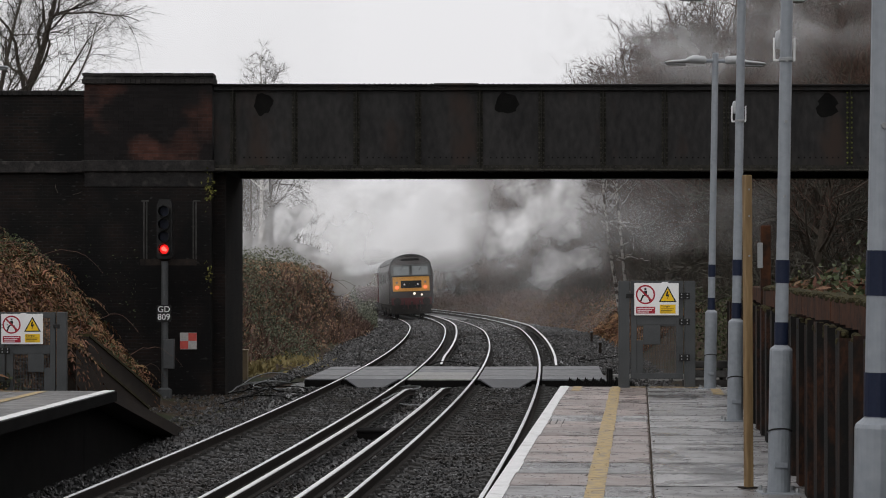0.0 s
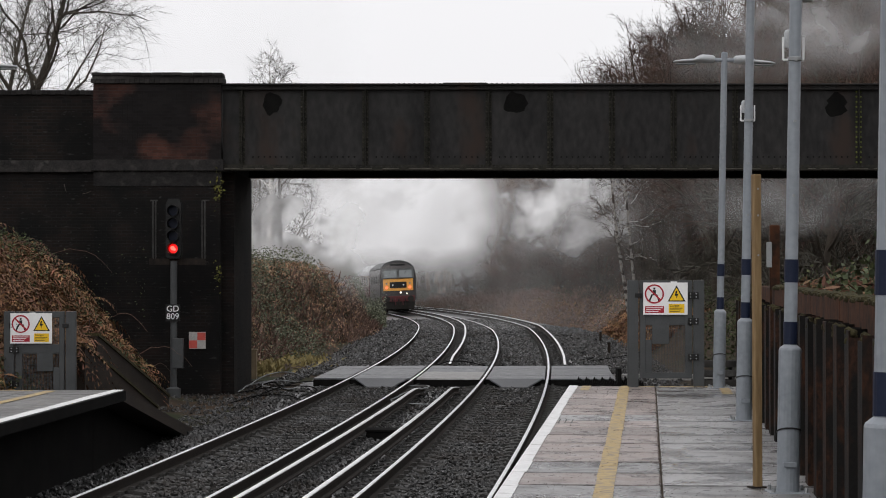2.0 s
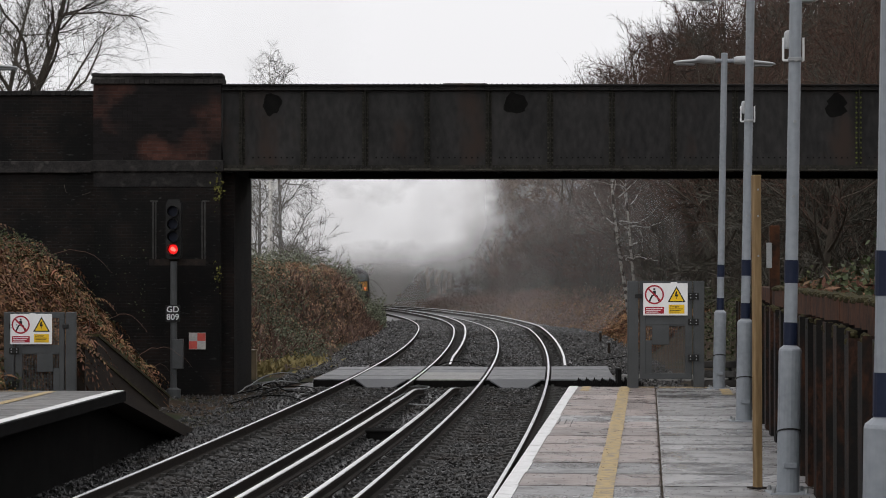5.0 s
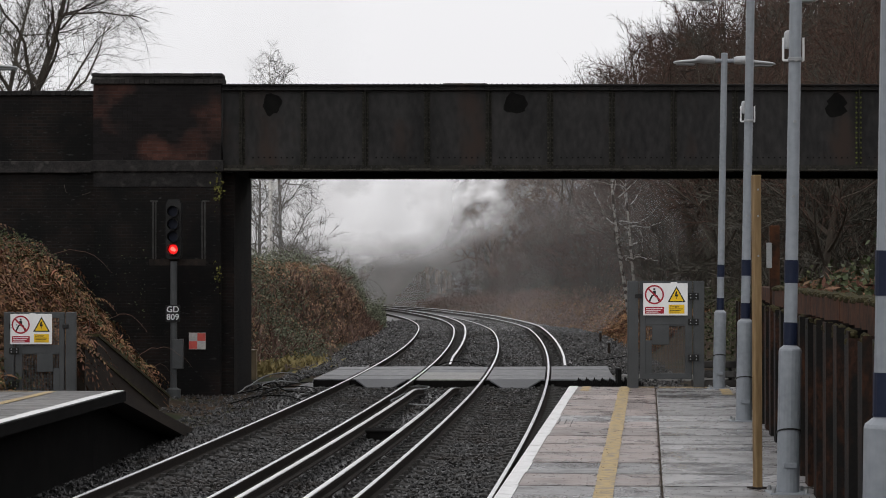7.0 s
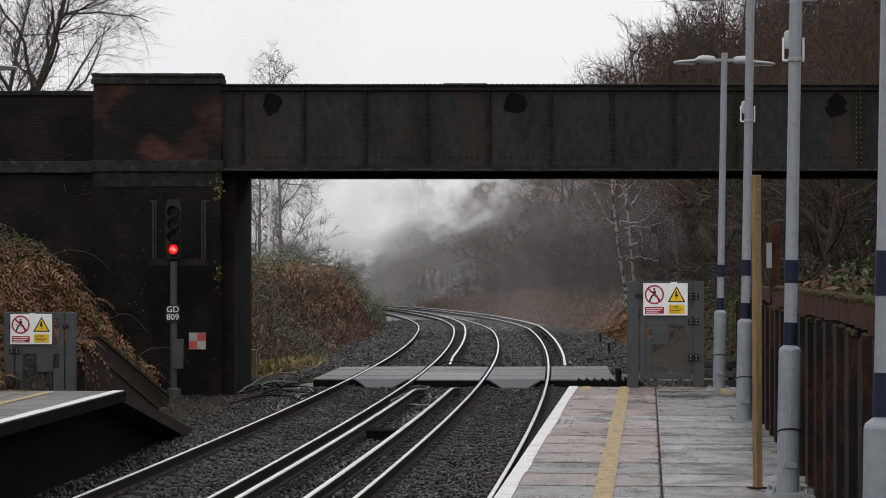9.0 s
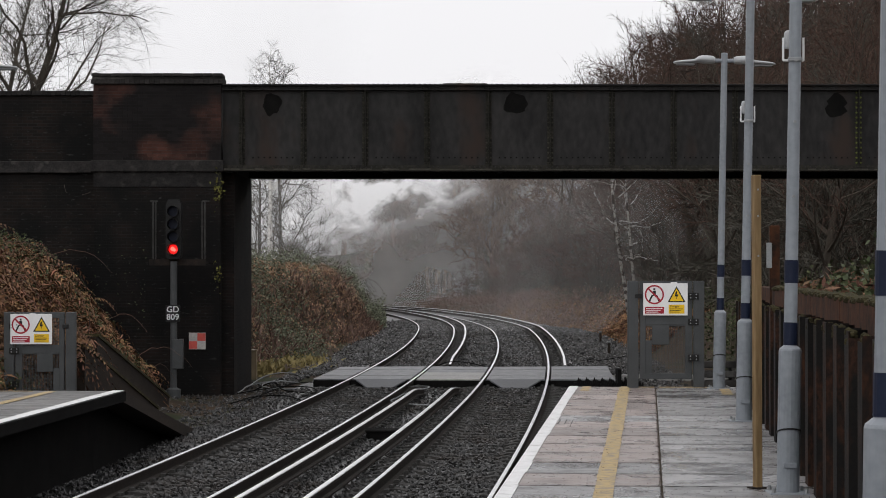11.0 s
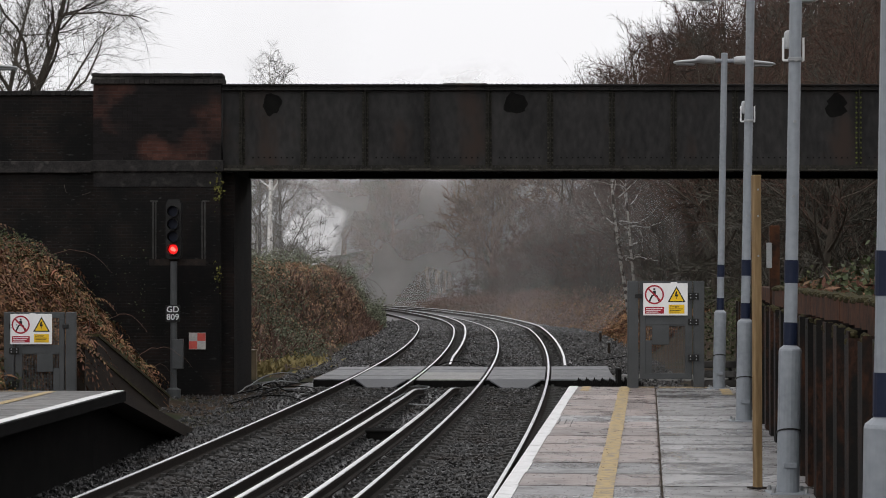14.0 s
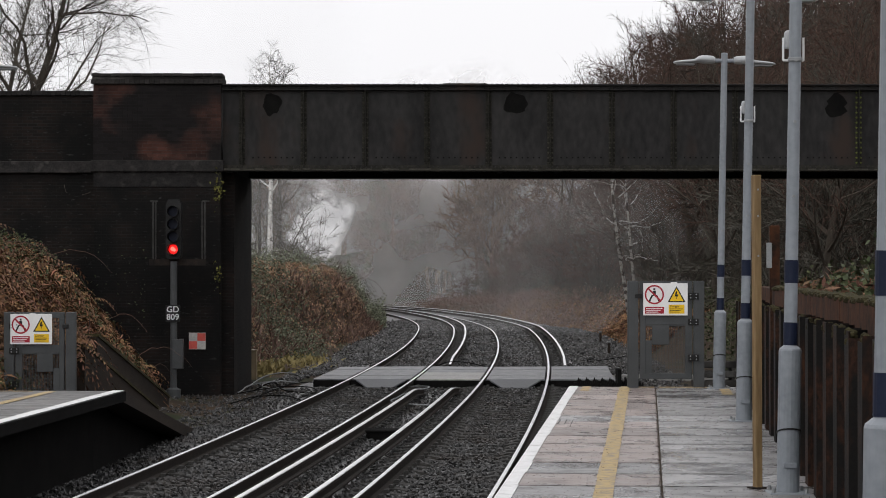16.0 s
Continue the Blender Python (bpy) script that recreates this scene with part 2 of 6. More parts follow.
def prism(bm, outline, y0, y1, m=None):
    """Extrude an outline of (x, z) points from y0 to y1."""
    a = [bm.verts.new((x, y0, z)) for x, z in outline]
    b = [bm.verts.new((x, y1, z)) for x, z in outline]
    k = len(a)
    bm.faces.new(a)
    bm.faces.new(b[::-1])
    for i in range(k):
        bm.faces.new((a[i], b[i], b[(i + 1) % k], a[(i + 1) % k]))
    if m:
        bmesh.ops.transform(bm, matrix=m, verts=a + b)


def sweep(bm, rings):
    """Join rings of equal length (lists of points) into a closed tube."""
    vs = [[bm.verts.new(p) for p in r] for r in rings]
    k = len(vs[0])
    for a, b in zip(vs, vs[1:]):
        for i in range(k):
            bm.faces.new((a[i], a[(i + 1) % k], b[(i + 1) % k], b[i]))
    bm.faces.new(vs[0][::-1])
    bm.faces.new(vs[-1])


def mesh_of(bm, name, material, smooth=False):
    bmesh.ops.recalc_face_normals(bm, faces=bm.faces[:])
    me = bpy.data.meshes.new(name)
    bm.to_mesh(me)
    bm.free()
    me.materials.append(material)
    if smooth:
        me.shade_smooth()
    return me


def part(name, bm, material, parent=None, label="", smooth=False, m=None):
    ob = new(name, mesh_of(bm, name, material, smooth))
    if parent is not None:
        ob.parent = parent
    if m is not None:
        ob.matrix_basis = m
    if label:
        ob["label"] = label
    return ob


def raw(name, verts, faces, material, parent=None, smooth=False):
    me = bpy.data.meshes.new(name)
    me.from_pydata(verts, [], faces)
    me.materials.append(material)
    if smooth:
        me.shade_smooth()
    ob = new(name, me)
    if parent is not None:
        ob.parent = parent
    return ob


def thing(name, label, category, m=None, group="", kind=""):
    e = new(name)
    e.empty_display_size = 0.2
    if m is not None:
        e.matrix_basis = m
    return tagged(e, label, category, group, kind)


# ---- the line: two tracks that bend away to the left ----
TRACK_GAP = 3.146
CURVE = (0.94851, -3.36790, -1.63029, 9.49107, -2.59268)


def centre(y):
    """x of the near track's centre line and its slope, y metres ahead."""
    e = min(y, 190.0)
    u = e / 100
    x = (((CURVE[0] * u + CURVE[1]) * u + CURVE[2]) * u + CURVE[3]) * u + CURVE[4]
    s = (((4 * CURVE[0] * u + 3 * CURVE[1]) * u + 2 * CURVE[2]) * u + CURVE[3]) / 100
    if y > e:
        d = y - e
        x, s = x + s * d - 0.0014 * d * d, s - 0.0028 * d
    return x, s


def level(y):
    return -0.009 * max(0.0, y - 100)


def cant(y):
    return 0.1 * min(1.0, max(0.0, (y - 58) / 40))


def on_track(y, off, up=0.0, left=False):
    """A point off metres to the right of a track's centre, up metres over its rails."""
    x, s = centre(y)
    n = math.hypot(1, s)
    o = off - (TRACK_GAP if left else 0)
    z = level(y) + cant(y) * (off / 1.435 + 0.5) + up
    return Vector((x + o / n, y - o * s / n, z))


def swept_rail(name, material, parent, left, off, outline, y0, y1, step=2.0, dip0=0.0, dip1=0.0, label=""):
    bm = bmesh.new()
    rings = []
    n = max(2, int((y1 - y0) / step))
    for i in range(n + 1):
        y = y0 + (y1 - y0) * i / n
        dz = 0.0
        if dip0 and y - y0 < 2.5:
            dz = -dip0 * (1 - (y - y0) / 2.5)
        if dip1 and y1 - y < 2.5:
            dz = -dip1 * (1 - (y1 - y) / 2.5)
        rings.append([on_track(y, off + x, z + dz, left) for x, z in outline])
    sweep(bm, rings)
    return part(name, bm, material, parent, label)


HEAD = [(-0.026, -0.006), (0.026, -0.006), (0.024, 0.0), (-0.024, 0.0)]
WEB = [(-0.07, -0.159), (0.07, -0.159), (0.07, -0.148), (0.012, -0.13), (0.012, -0.045), (0.036, -0.035), (0.036, -0.008), (0.027, -0.005), (-0.027, -0.005), (-0.036, -0.008), (-0.036, -0.035),
       (-0.012, -0.045), (-0.012, -0.13), (-0.07, -0.148)]
CHEAD = [(-0.034, 0.064), (0.034, 0.064), (0.031, 0.075), (-0.031, 0.075)]
CWEB = [(-0.065, -0.07), (0.065, -0.07), (0.065, -0.05), (0.03, -0.03), (0.03, 0.02), (0.04, 0.03), (0.04, 0.06), (0.035, 0.065), (-0.035, 0.065), (-0.04, 0.06), (-0.04, 0.03),
        (-0.03, 0.02), (-0.03, -0.03), (-0.065, -0.05)]
SLEEPER_MESH = None


def railway_track(left, thirds):
    global SLEEPER_MESH
    t = thing("railway_track", "pair of shiny-topped steel rails on concrete sleepers in dark ballast", "railway track",
              group="running lines")
    for o in (-0.7535, 0.7535):
        r = swept_rail("rail", M_RAIL, t, left, o, WEB, -14, 330, 2.0)
        swept_rail("rail_head", M_RAIL_TOP, r, left, o, HEAD, -14, 330, 2.0, label="bright worn running surface")
    for off, y0, y1, d0, d1 in thirds:
        r = swept_rail("conductor_rail", M_RAIL, t, left, off, CWEB, y0, y1, 1.0, d0, d1, "raised third rail on white insulators")
        swept_rail("conductor_head", M_THIRD, r, left, off, CHEAD, y0, y1, 1.0, d0, d1)
    if SLEEPER_MESH is None:
        bm = bmesh.new()
        prism(bm, [(-1.25, -0.36), (1.25, -0.36), (1.25, -0.19), (0.95, -0.155), (0.55, -0.16), (0.4, -0.19), (-0.4, -0.19),
                   (-0.55, -0.16), (-0.95, -0.155), (-1.25, -0.19)], -0.13, 0.13)
        for s in (-1, 1):
            for q in (-1, 1):
                box(bm, s * 0.7535 + q * 0.12 - 0.03, s * 0.7535 + q * 0.12 + 0.03, -0.06, 0.06, -0.17, -0.115)
        SLEEPER_MESH = mesh_of(bm, "sleeper", M_SLEEPER)
    y = -12.0
    while y < 120:
        x, s = centre(y)
        ob = new("sleeper", SLEEPER_MESH)
        ob.parent = t
        p = on_track(y, 0, 0, left)
        ob.matrix_basis = Matrix.Translation(p) @ Euler((0, -math.atan(cant(y) / 1.435), -math.atan(s))).to_matrix().to_4x4()
        y += 0.65
    return t


railway_track(False, [(-1.20, -14, 52.5, 0, 0.12), (1.20, 64.5, 300, 0.12, 0)])
railway_track(True, [(1.20, -14, 52.0, 0, 0.12), (1.20, 65.0, 300, 0.12, 0)])

# ---- ground ----
PLAT_ROT = -4.94
PLAT = pose(0.37, 17.1, 0, 0, 0, PLAT_ROT)
PLAT_INV = PLAT.inverted()
BRIDGE_Y = 54.1


def smooth01(a, b, v):
    u = min(1.0, max(0.0, (v - a) / (b - a)))
    return u * u * (3 - 2 * u)


def bank_toe(y):
    """Foot of the left bank, from the far track's centre."""
    return float(np.interp(y, (58, 70, 100, 200), (-5.2, -4.9, -2.75, -2.6)))


def ground_z(x, y):
    cx, s = centre(min(max(y, -40), 330))
    r, l = x - cx, x - cx + TRACK_GAP
    z = level(min(y, 330)) - 0.32
    bumps = noise.noise((x * 0.35, y * 0.35, 3.1)) * 0.35 + noise.noise((x * 1.3, y * 1.3, 7.7)) * 0.12
    # left bank
    if y < 58.5:
        edge = -5.1 - 0.1 * max(0.0, y - 46)
        left = 3.1 * smooth01(edge, edge - 3.7, x) * smooth01(20, 36, y) + 0.05 * max(0, -9.9 - x)
    else:
        toe = bank_toe(y)
        left = float(np.interp(y, (60, 90, 125), (3.0, 2.8, 2.35))) * smooth01(toe, toe - float(np.interp(y, (62, 100), (2.7, 1.9))), l) + 0.04 * max(0, -7 - l)
        left -= 0.006 * max(0, y - 110)
    # right bank
    loc = PLAT_INV @ Vector((x, y, 0))
    foot = smooth01(33, 40, y)
    near = 2.2 * smooth01(2.5, 3.1, loc.x) + 0.22 * max(0, loc.x - 3.1)
    out = float(np.interp(y, (42, 48, 64, 78, 130, 170), (0, 2.4, 2.4, 1.0, 1.0, 0.2)))
    far = 1.3 * smooth01(3.0 + out, 5.2 + out, r) + 0.2 * max(0, min(r, 34) - 5.4 - out)
    right = near * (1 - foot) + far * foot
    # wooded hill that closes the distance
    hill = 11 * smooth01(235, 330, y + 0.25 * x) + 14 * smooth01(330, 520, y)
    up = left + right
    z = max(z + up + bumps * min(1, up), z + hill * smooth01(-70, 10, x + 0.2 * (y - 220)) + 0.4 * hill if y > 225 else -9)
    return z


def build_ground():
    def steps(lo, hi, fine, out0, out1):
        a = list(np.arange(lo, hi + 1e-6, fine))
        d, v = fine, lo
        while v > out0:
            d *= 1.35
            v -= d
            a.insert(0, v)
        d, v = fine, hi
        while v < out1:
            d *= 1.35
            v += d
            a.append(v)
        return a
    xs, ys = steps(-16, 16, 0.5, -2500, 2500), steps(6, 150, 0.8, -2500, 4000)
    verts = [(x, y, ground_z(x, y)) for y in ys for x in xs]
    w = len(xs)
    faces = [(j * w + i, j * w + i + 1, (j + 1) * w + i + 1, (j + 1) * w + i) for j in range(len(ys) - 1) for i in range(w - 1)]
    g = raw("ground", verts, faces, M_SOIL, smooth=True)
    tagged(g, "brown leaf-littered ground rising to wooded banks", "ground", kind="structure")


build_ground()


def build_ballast():
    bm = bmesh.new()
    ys = [-15 + 1.5 * i for i in range(232)]
    prof = [(-TRACK_GAP - 3.2, -0.5), (-TRACK_GAP - 1.6, -0.2), (-TRACK_GAP - 0.8, -0.21), (-TRACK_GAP + 0.8, -0.21), (-TRACK_GAP / 2, -0.22),
            (-0.8, -0.21), (0.0, -0.215), (0.8, -0.21), (1.5, -0.2), (2.1, -0.2), (3.3, -0.3), (4.3, -0.38)]
    rows = []
    for y in ys:
        x, s = centre(y)
        n = math.hypot(1, s)
        rows.append([bm.verts.new((x + o / n, y - o * s / n, level(y) + z + cant(y) * 0.5 + random.uniform(-0.015, 0.015))) for o, z in prof])
    for a, b in zip(rows, rows[1:]):
        for i in range(len(prof) - 1):
            bm.faces.new((a[i], a[i + 1], b[i + 1], b[i]))
    o = part("ballast_bed", bm, M_BALLAST, smooth=True)
    tagged(o, "dark wet stone ballast round the sleepers", "ballast", kind="structure")


build_ballast()


# ---- platforms ----
PLAT_Z = 0.915


def build_platform():
    t = thing("platform", "wet concrete-slab station platform with white edge and yellow line", "platform", PLAT, kind="structure")
    bm = bmesh.new()
    box(bm, 0.16, 2.55, -30, 16.3, -0.5, 0.80)
    part("base", bm, M_COPING, t, "dark brick platform wall")
    # slabs in two rows, broken by a mossy joint
    bm = bmesh.new()
    box(bm, 1.196, 1.219, -30, 16.4, 0.8, PLAT_Z - 0.012)
    part("joint", bm, M_JOINT, t, "mossy joint between the slab rows")
    y, k = 16.45, 0
    meshes = {}
    rnd = random.Random(4)
    while y > -29:
        d = 1.1
        for row, (x0, x1) in enumerate(((0.0, 1.2), (1.215, 2.5))):
            smoothgrey = (row == 0 and k in (6, 14, 17)) or rnd.random() < (0.1 if row == 0 else 0.25)
            key = (row, smoothgrey)
            if key not in meshes:
                b2 = bmesh.new()
                box(b2, x0, x1, -d + 0.008, -0.008, 0.80, PLAT_Z, bevel=0.012)
                meshes[key] = mesh_of(b2, "slab", M_SLAB if (row or smoothgrey) else M_SLAB_RED)
            ob = new("slab", meshes[key])
            ob.parent = t
            ob.matrix_basis = pose(0, y, rnd.uniform(-0.0015, 0.0015), rnd.uniform(-0.07, 0.07), rnd.uniform(-0.03, 0.03), 0)
        y -= d
        k += 1
    bm = bmesh.new()
    y = 16.44
    while y > -28:
        box(bm, -0.004, 0.115 + rnd.uniform(-0.008, 0.008), y - 1.09, y, PLAT_Z + 0.004, PLAT_Z + 0.0075)
        box(bm, -0.0045, -0.002, y - 1.09, y, PLAT_Z - 0.05, PLAT_Z + 0.004)
        y -= 1.1
    part("edge_line", bm, M_WHITE_LINE, t, "worn white edge line")
    bm = bmesh.new()
    y = 16.0
    while y > -28:
        box(bm, 0.70 + rnd.uniform(-0.004, 0.004), 0.845 + rnd.uniform(-0.004, 0.004), y - 1.09, y, PLAT_Z + 0.004, PLAT_Z + 0.007)
        y -= 1.1
    part("yellow_line", bm, M_YELLOW, t, "worn yellow standing line")
    bm = bmesh.new()
    for x0, x1, yy in ((0.18, 0.3, 15.2), (0.72, 0.84, 16.02)):
        box(bm, x0, x1, yy, 16.42, PLAT_Z + 0.004, PLAT_Z + 0.006)
    box(bm, 0.84, 1.19, 16.22, 16.38, PLAT_Z + 0.004, PLAT_Z + 0.006)
    box(bm, 1.25, 2.2, 16.22, 16.38, PLAT_Z + 0.004, PLAT_Z + 0.006)
    box(bm, 2.08, 2.22, 14.4, 16.22, PLAT_Z + 0.004, PLAT_Z + 0.006)
    part("end_marking", bm, M_YELLOW, t, "faded yellow platform-end marking")
    # wet grime along the joints
    for row, (x0, x1) in enumerate(((0.12, 1.195), (1.22, 2.5))):
        y = 16.45 - 1.1
        while y > -6:
            bm = bmesh.new()
            a, b = [], []
            n = 18
            w0 = rnd.uniform(0.008, 0.018) * (1.5 if row else 1.0)
            for i in range(n + 1):
                x = x0 + (x1 - x0) * i / n
                a.append(bm.verts.new((x, y - w0 * rnd.uniform(0.3, 1.5), PLAT_Z + 0.0055)))
                b.append(bm.verts.new((x, y + w0 * rnd.uniform(0.3, 1.7), PLAT_Z + 0.0055)))
            for i in range(n):
                bm.faces.new((a[i], a[i + 1], b[i + 1], b[i]))
            part("joint_grime", bm, M_GRIME, t)
            y -= 1.1
    # little inspection covers with cut corners
    for yy in (9.2, 0.15):
        bm = bmesh.new()
        for i in range(3):
            box(bm, 0.14 + 0.07 * i, 0.15 + 0.07 * i, yy - 0.9, yy - 0.2, PLAT_Z + 0.002, PLAT_Z + 0.005)
        part("groove", bm, M_BLACK, t)
    # ramp beyond the gate
    bm = bmesh.new()
    a = [(0.0, 16.5, -0.5), (2.5, 16.5, -0.5), (2.5, 16.5, 0.9), (0.0, 16.5, 0.9)]
    b = [(0.4, 26.0, -0.5), (2.9, 26.0, -0.5), (2.9, 26.0, -0.15), (0.4, 26.0, -0.15)]
    sweep(bm, [a, b])
    part("ramp", bm, M_SLAB, t)


build_platform()


def build_left_platform():
    t = thing("far_platform", "opposite concrete platform with white edge and dark hollow front", "platform", pose(-4.34, 32.29, 0, 0, 0, -3.32), kind="structure")
    # near-black wall: the shade of the hollow under the edge is its colour
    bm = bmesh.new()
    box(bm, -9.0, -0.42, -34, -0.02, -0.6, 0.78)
    part("base", bm, M_DEEP_BLACK, t, "platform wall set back under the edge, its shade put in as black")
    meshes = {}
    rnd = random.Random(9)
    y = -0.002
    while y > -32:
        for row, (x0, x1) in enumerate(((-1.25, 0.0), (-3.2, -1.27))):
            if row not in meshes:
                b2 = bmesh.new()
                box(b2, x0, x1, -1.094, -0.006, 0.78, PLAT_Z, bevel=0.008)
                meshes[row] = mesh_of(b2, "slab", M_SLAB_DARK)
            ob = new("slab", meshes[row])
            ob.parent = t
            ob.matrix_basis = pose(0, y, rnd.uniform(-0.004, 0.004))
        y -= 1.1
    bm = bmesh.new()
    box(bm, -9, -3.22, -34, -0.1, 0.78, PLAT_Z - 0.005)
    part("paving", bm, M_SLAB_DARK, t)
    bm = bmesh.new()
    y = -0.01
    while y > -30:
        box(bm, -0.15 + rnd.uniform(-0.01, 0.01), 0.004, y - 1.09, y, PLAT_Z + 0.004, PLAT_Z + 0.0075)
        y -= 1.1
    part("edge_line", bm, M_WHITE_LINE, t, "worn white edge line")
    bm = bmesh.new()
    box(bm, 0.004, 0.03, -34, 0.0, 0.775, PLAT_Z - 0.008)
    part("edge_fascia", bm, M_DEEP_BLACK, t, "blackened edge of the coping")
    bm = bmesh.new()
    box(bm, -3.0, -1.2, -0.3, -0.2, PLAT_Z + 0.004, PLAT_Z + 0.0065)
    box(bm, -1.0, -0.86, -20, -0.3, PLAT_Z + 0.004, PLAT_Z + 0.0065)
    part("yellow_line", bm, M_YELLOW, t, "faded yellow marking")
    # ramp down to the line
    bm = bmesh.new()
    a = [(-2.6, 0.0, 0.76), (0.0, 0.0, 0.76), (0.0, 0.0, PLAT_Z - 0.004), (-2.6, 0.0, PLAT_Z - 0.004)]
    b = [(-3.1, 8.85, -0.4), (-0.5, 8.85, -0.4), (-0.5, 8.85, -0.2), (-3.1, 8.85, -0.2)]
    sweep(bm, [a, b])
    part("ramp", bm, M_OLD_TIMBER, t, "blackened platform-end ramp")
    # same black under the ramp, painting the shaded void there
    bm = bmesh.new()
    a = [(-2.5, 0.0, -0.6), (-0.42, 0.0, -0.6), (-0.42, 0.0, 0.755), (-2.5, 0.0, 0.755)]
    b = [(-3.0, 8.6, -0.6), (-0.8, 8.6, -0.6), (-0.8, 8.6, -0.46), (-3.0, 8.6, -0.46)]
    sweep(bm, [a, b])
    part("ramp_wall", bm, M_DEEP_BLACK, t)


build_left_platform()


def sloping_wall(x0, y0, z0, x1, y1, z1, label):
    t = thing("ramp_parapet", label, "ramp wall")
    d = Vector((x1 - x0, y1 - y0, 0)).normalized()
    n = Vector((d.y, -d.x, 0)) * 0.09
    bm = bmesh.new()
    sweep(bm, [[Vector((x, y, -0.6)) - n, Vector((x, y, -0.6)) + n, Vector((x, y, z)) + n, Vector((x, y, z)) - n]
               for x, y, z in ((x0, y0, z0), (x1, y1, z1))])
    part("wall", bm, M_OLD_TIMBER, t)
    bm = bmesh.new()
    n = n * 1.25
    sweep(bm, [[Vector((x, y, z + 0.002)) - n, Vector((x, y, z + 0.002)) + n, Vector((x, y, z + 0.05)) + n, Vector((x, y, z + 0.05)) - n]
               for x, y, z in ((x0, y0, z0), (x1, y1, z1))])
    part("coping", bm, M_MOSS, t, "mossy coping")


sloping_wall(-5.67, 37.0, 1.36, -5.40, 44.2, -0.03, "dark sloping side wall of the platform ramp, moss on its coping")
sloping_wall(-5.84, 39.5, 1.45, -5.74, 49.0, -0.08, "second dark sloping ramp wall below the bank")


# ---- sheet-pile fence behind the platform ----
def build_fence():
    t = thing("sheet_pile_fence", "rusty corrugated sheet-pile fence with moss along its top", "fence", PLAT)
    pile = None
    y = -9.0
    while y < 15.6:
        if pile is None:
            bm = bmesh.new()
            w = 0.012
            line = [(0.0, 0.0), (0.0, 0.3), (0.17, 0.42), (0.17, 0.80), (0.0, 0.92)]
            k = len(line)
            lo = [bm.verts.new((x, yy, 0.3)) for x, yy in line] + [bm.verts.new((x + w, yy + w * 0.3, 0.3)) for x, yy in reversed(line)]
            hi = [bm.verts.new((v.co.x, v.co.y, 2.19)) for v in lo]
            kk = len(lo)
            bm.faces.new(hi)
            bm.faces.new(lo[::-1])
            for i in range(kk):
                bm.faces.new((lo[i], lo[(i + 1) % kk], hi[(i + 1) % kk], hi[i]))
            pile = mesh_of(bm, "steel_panel", M_PILE)
        ob = new("steel_panel", pile)
        ob.parent = t
        ob.matrix_basis = pose(2.31, y, random.uniform(-0.06, 0.02))
        bm = bmesh.new()
        for k in range(14):
            bmesh.ops.create_icosphere(bm, subdivisions=1, radius=random.uniform(0.015, 0.035), matrix=pose(2.335 + random.uniform(-0.01, 0.02), y + random.uniform(0.0, 0.32), 2.17 + random.uniform(-0.05, 0.015)))
        tagged(part("moss", bm, M_MOSS, t), kind="stuff")
        y += 0.92
    for i in range(8):
        y0 = -9 + 3 * i
        if y0 > 9:
            break
        bm = bmesh.new()
        box(bm, 2.46, 2.56, y0, y0 + 2.98, 2.15, 2.36, bevel=0.008)
        part("waling", bm, M_PILE_CAP, t, "rust-orange waling plank")
    bm = bmesh.new()
    rnd = random.Random(2)
    for i in range(900):
        yy = rnd.uniform(-9, 9.4)
        r = rnd.uniform(0.02, 0.05)
        bmesh.ops.create_icosphere(bm, subdivisions=1, radius=r, matrix=Matrix.LocRotScale((2.52 + rnd.uniform(-0.05, 0.05), yy, 2.36 + rnd.uniform(-0.01, 0.012)), None, (1, 1.6, 0.6)))
    part("moss", bm, M_MOSS, t, "moss growing along the top edge")
    bm = bmesh.new()
    box(bm, 2.44, 2.55, 9.3, 9.42, 0.5, 3.05, bevel=0.01)
    part("end_post", bm, M_PILE_CAP, t, "rusty end post")
    bm = bmesh.new()
    box(bm, 2.40, 2.46, 9.24, 9.27, 2.58, 2.86, bevel=0.005)
    part("plate", bm, M_STEEL, t, "small pale metal plate")


build_fence()


# ---- lamp columns ----
def lathe(bm, prof, sides=20):
    rows = [[bm.verts.new((r * math.cos(2 * math.pi * i / sides), r * math.sin(2 * math.pi * i / sides), z)) for i in range(sides)] for r, z in prof]
    for a, b in zip(rows, rows[1:]):
        for i in range(sides):
            bm.faces.new((a[i], a[(i + 1) % sides], b[(i + 1) % sides], b[i]))
    bm.faces.new(rows[0][::-1])
    bm.faces.new(rows[-1])


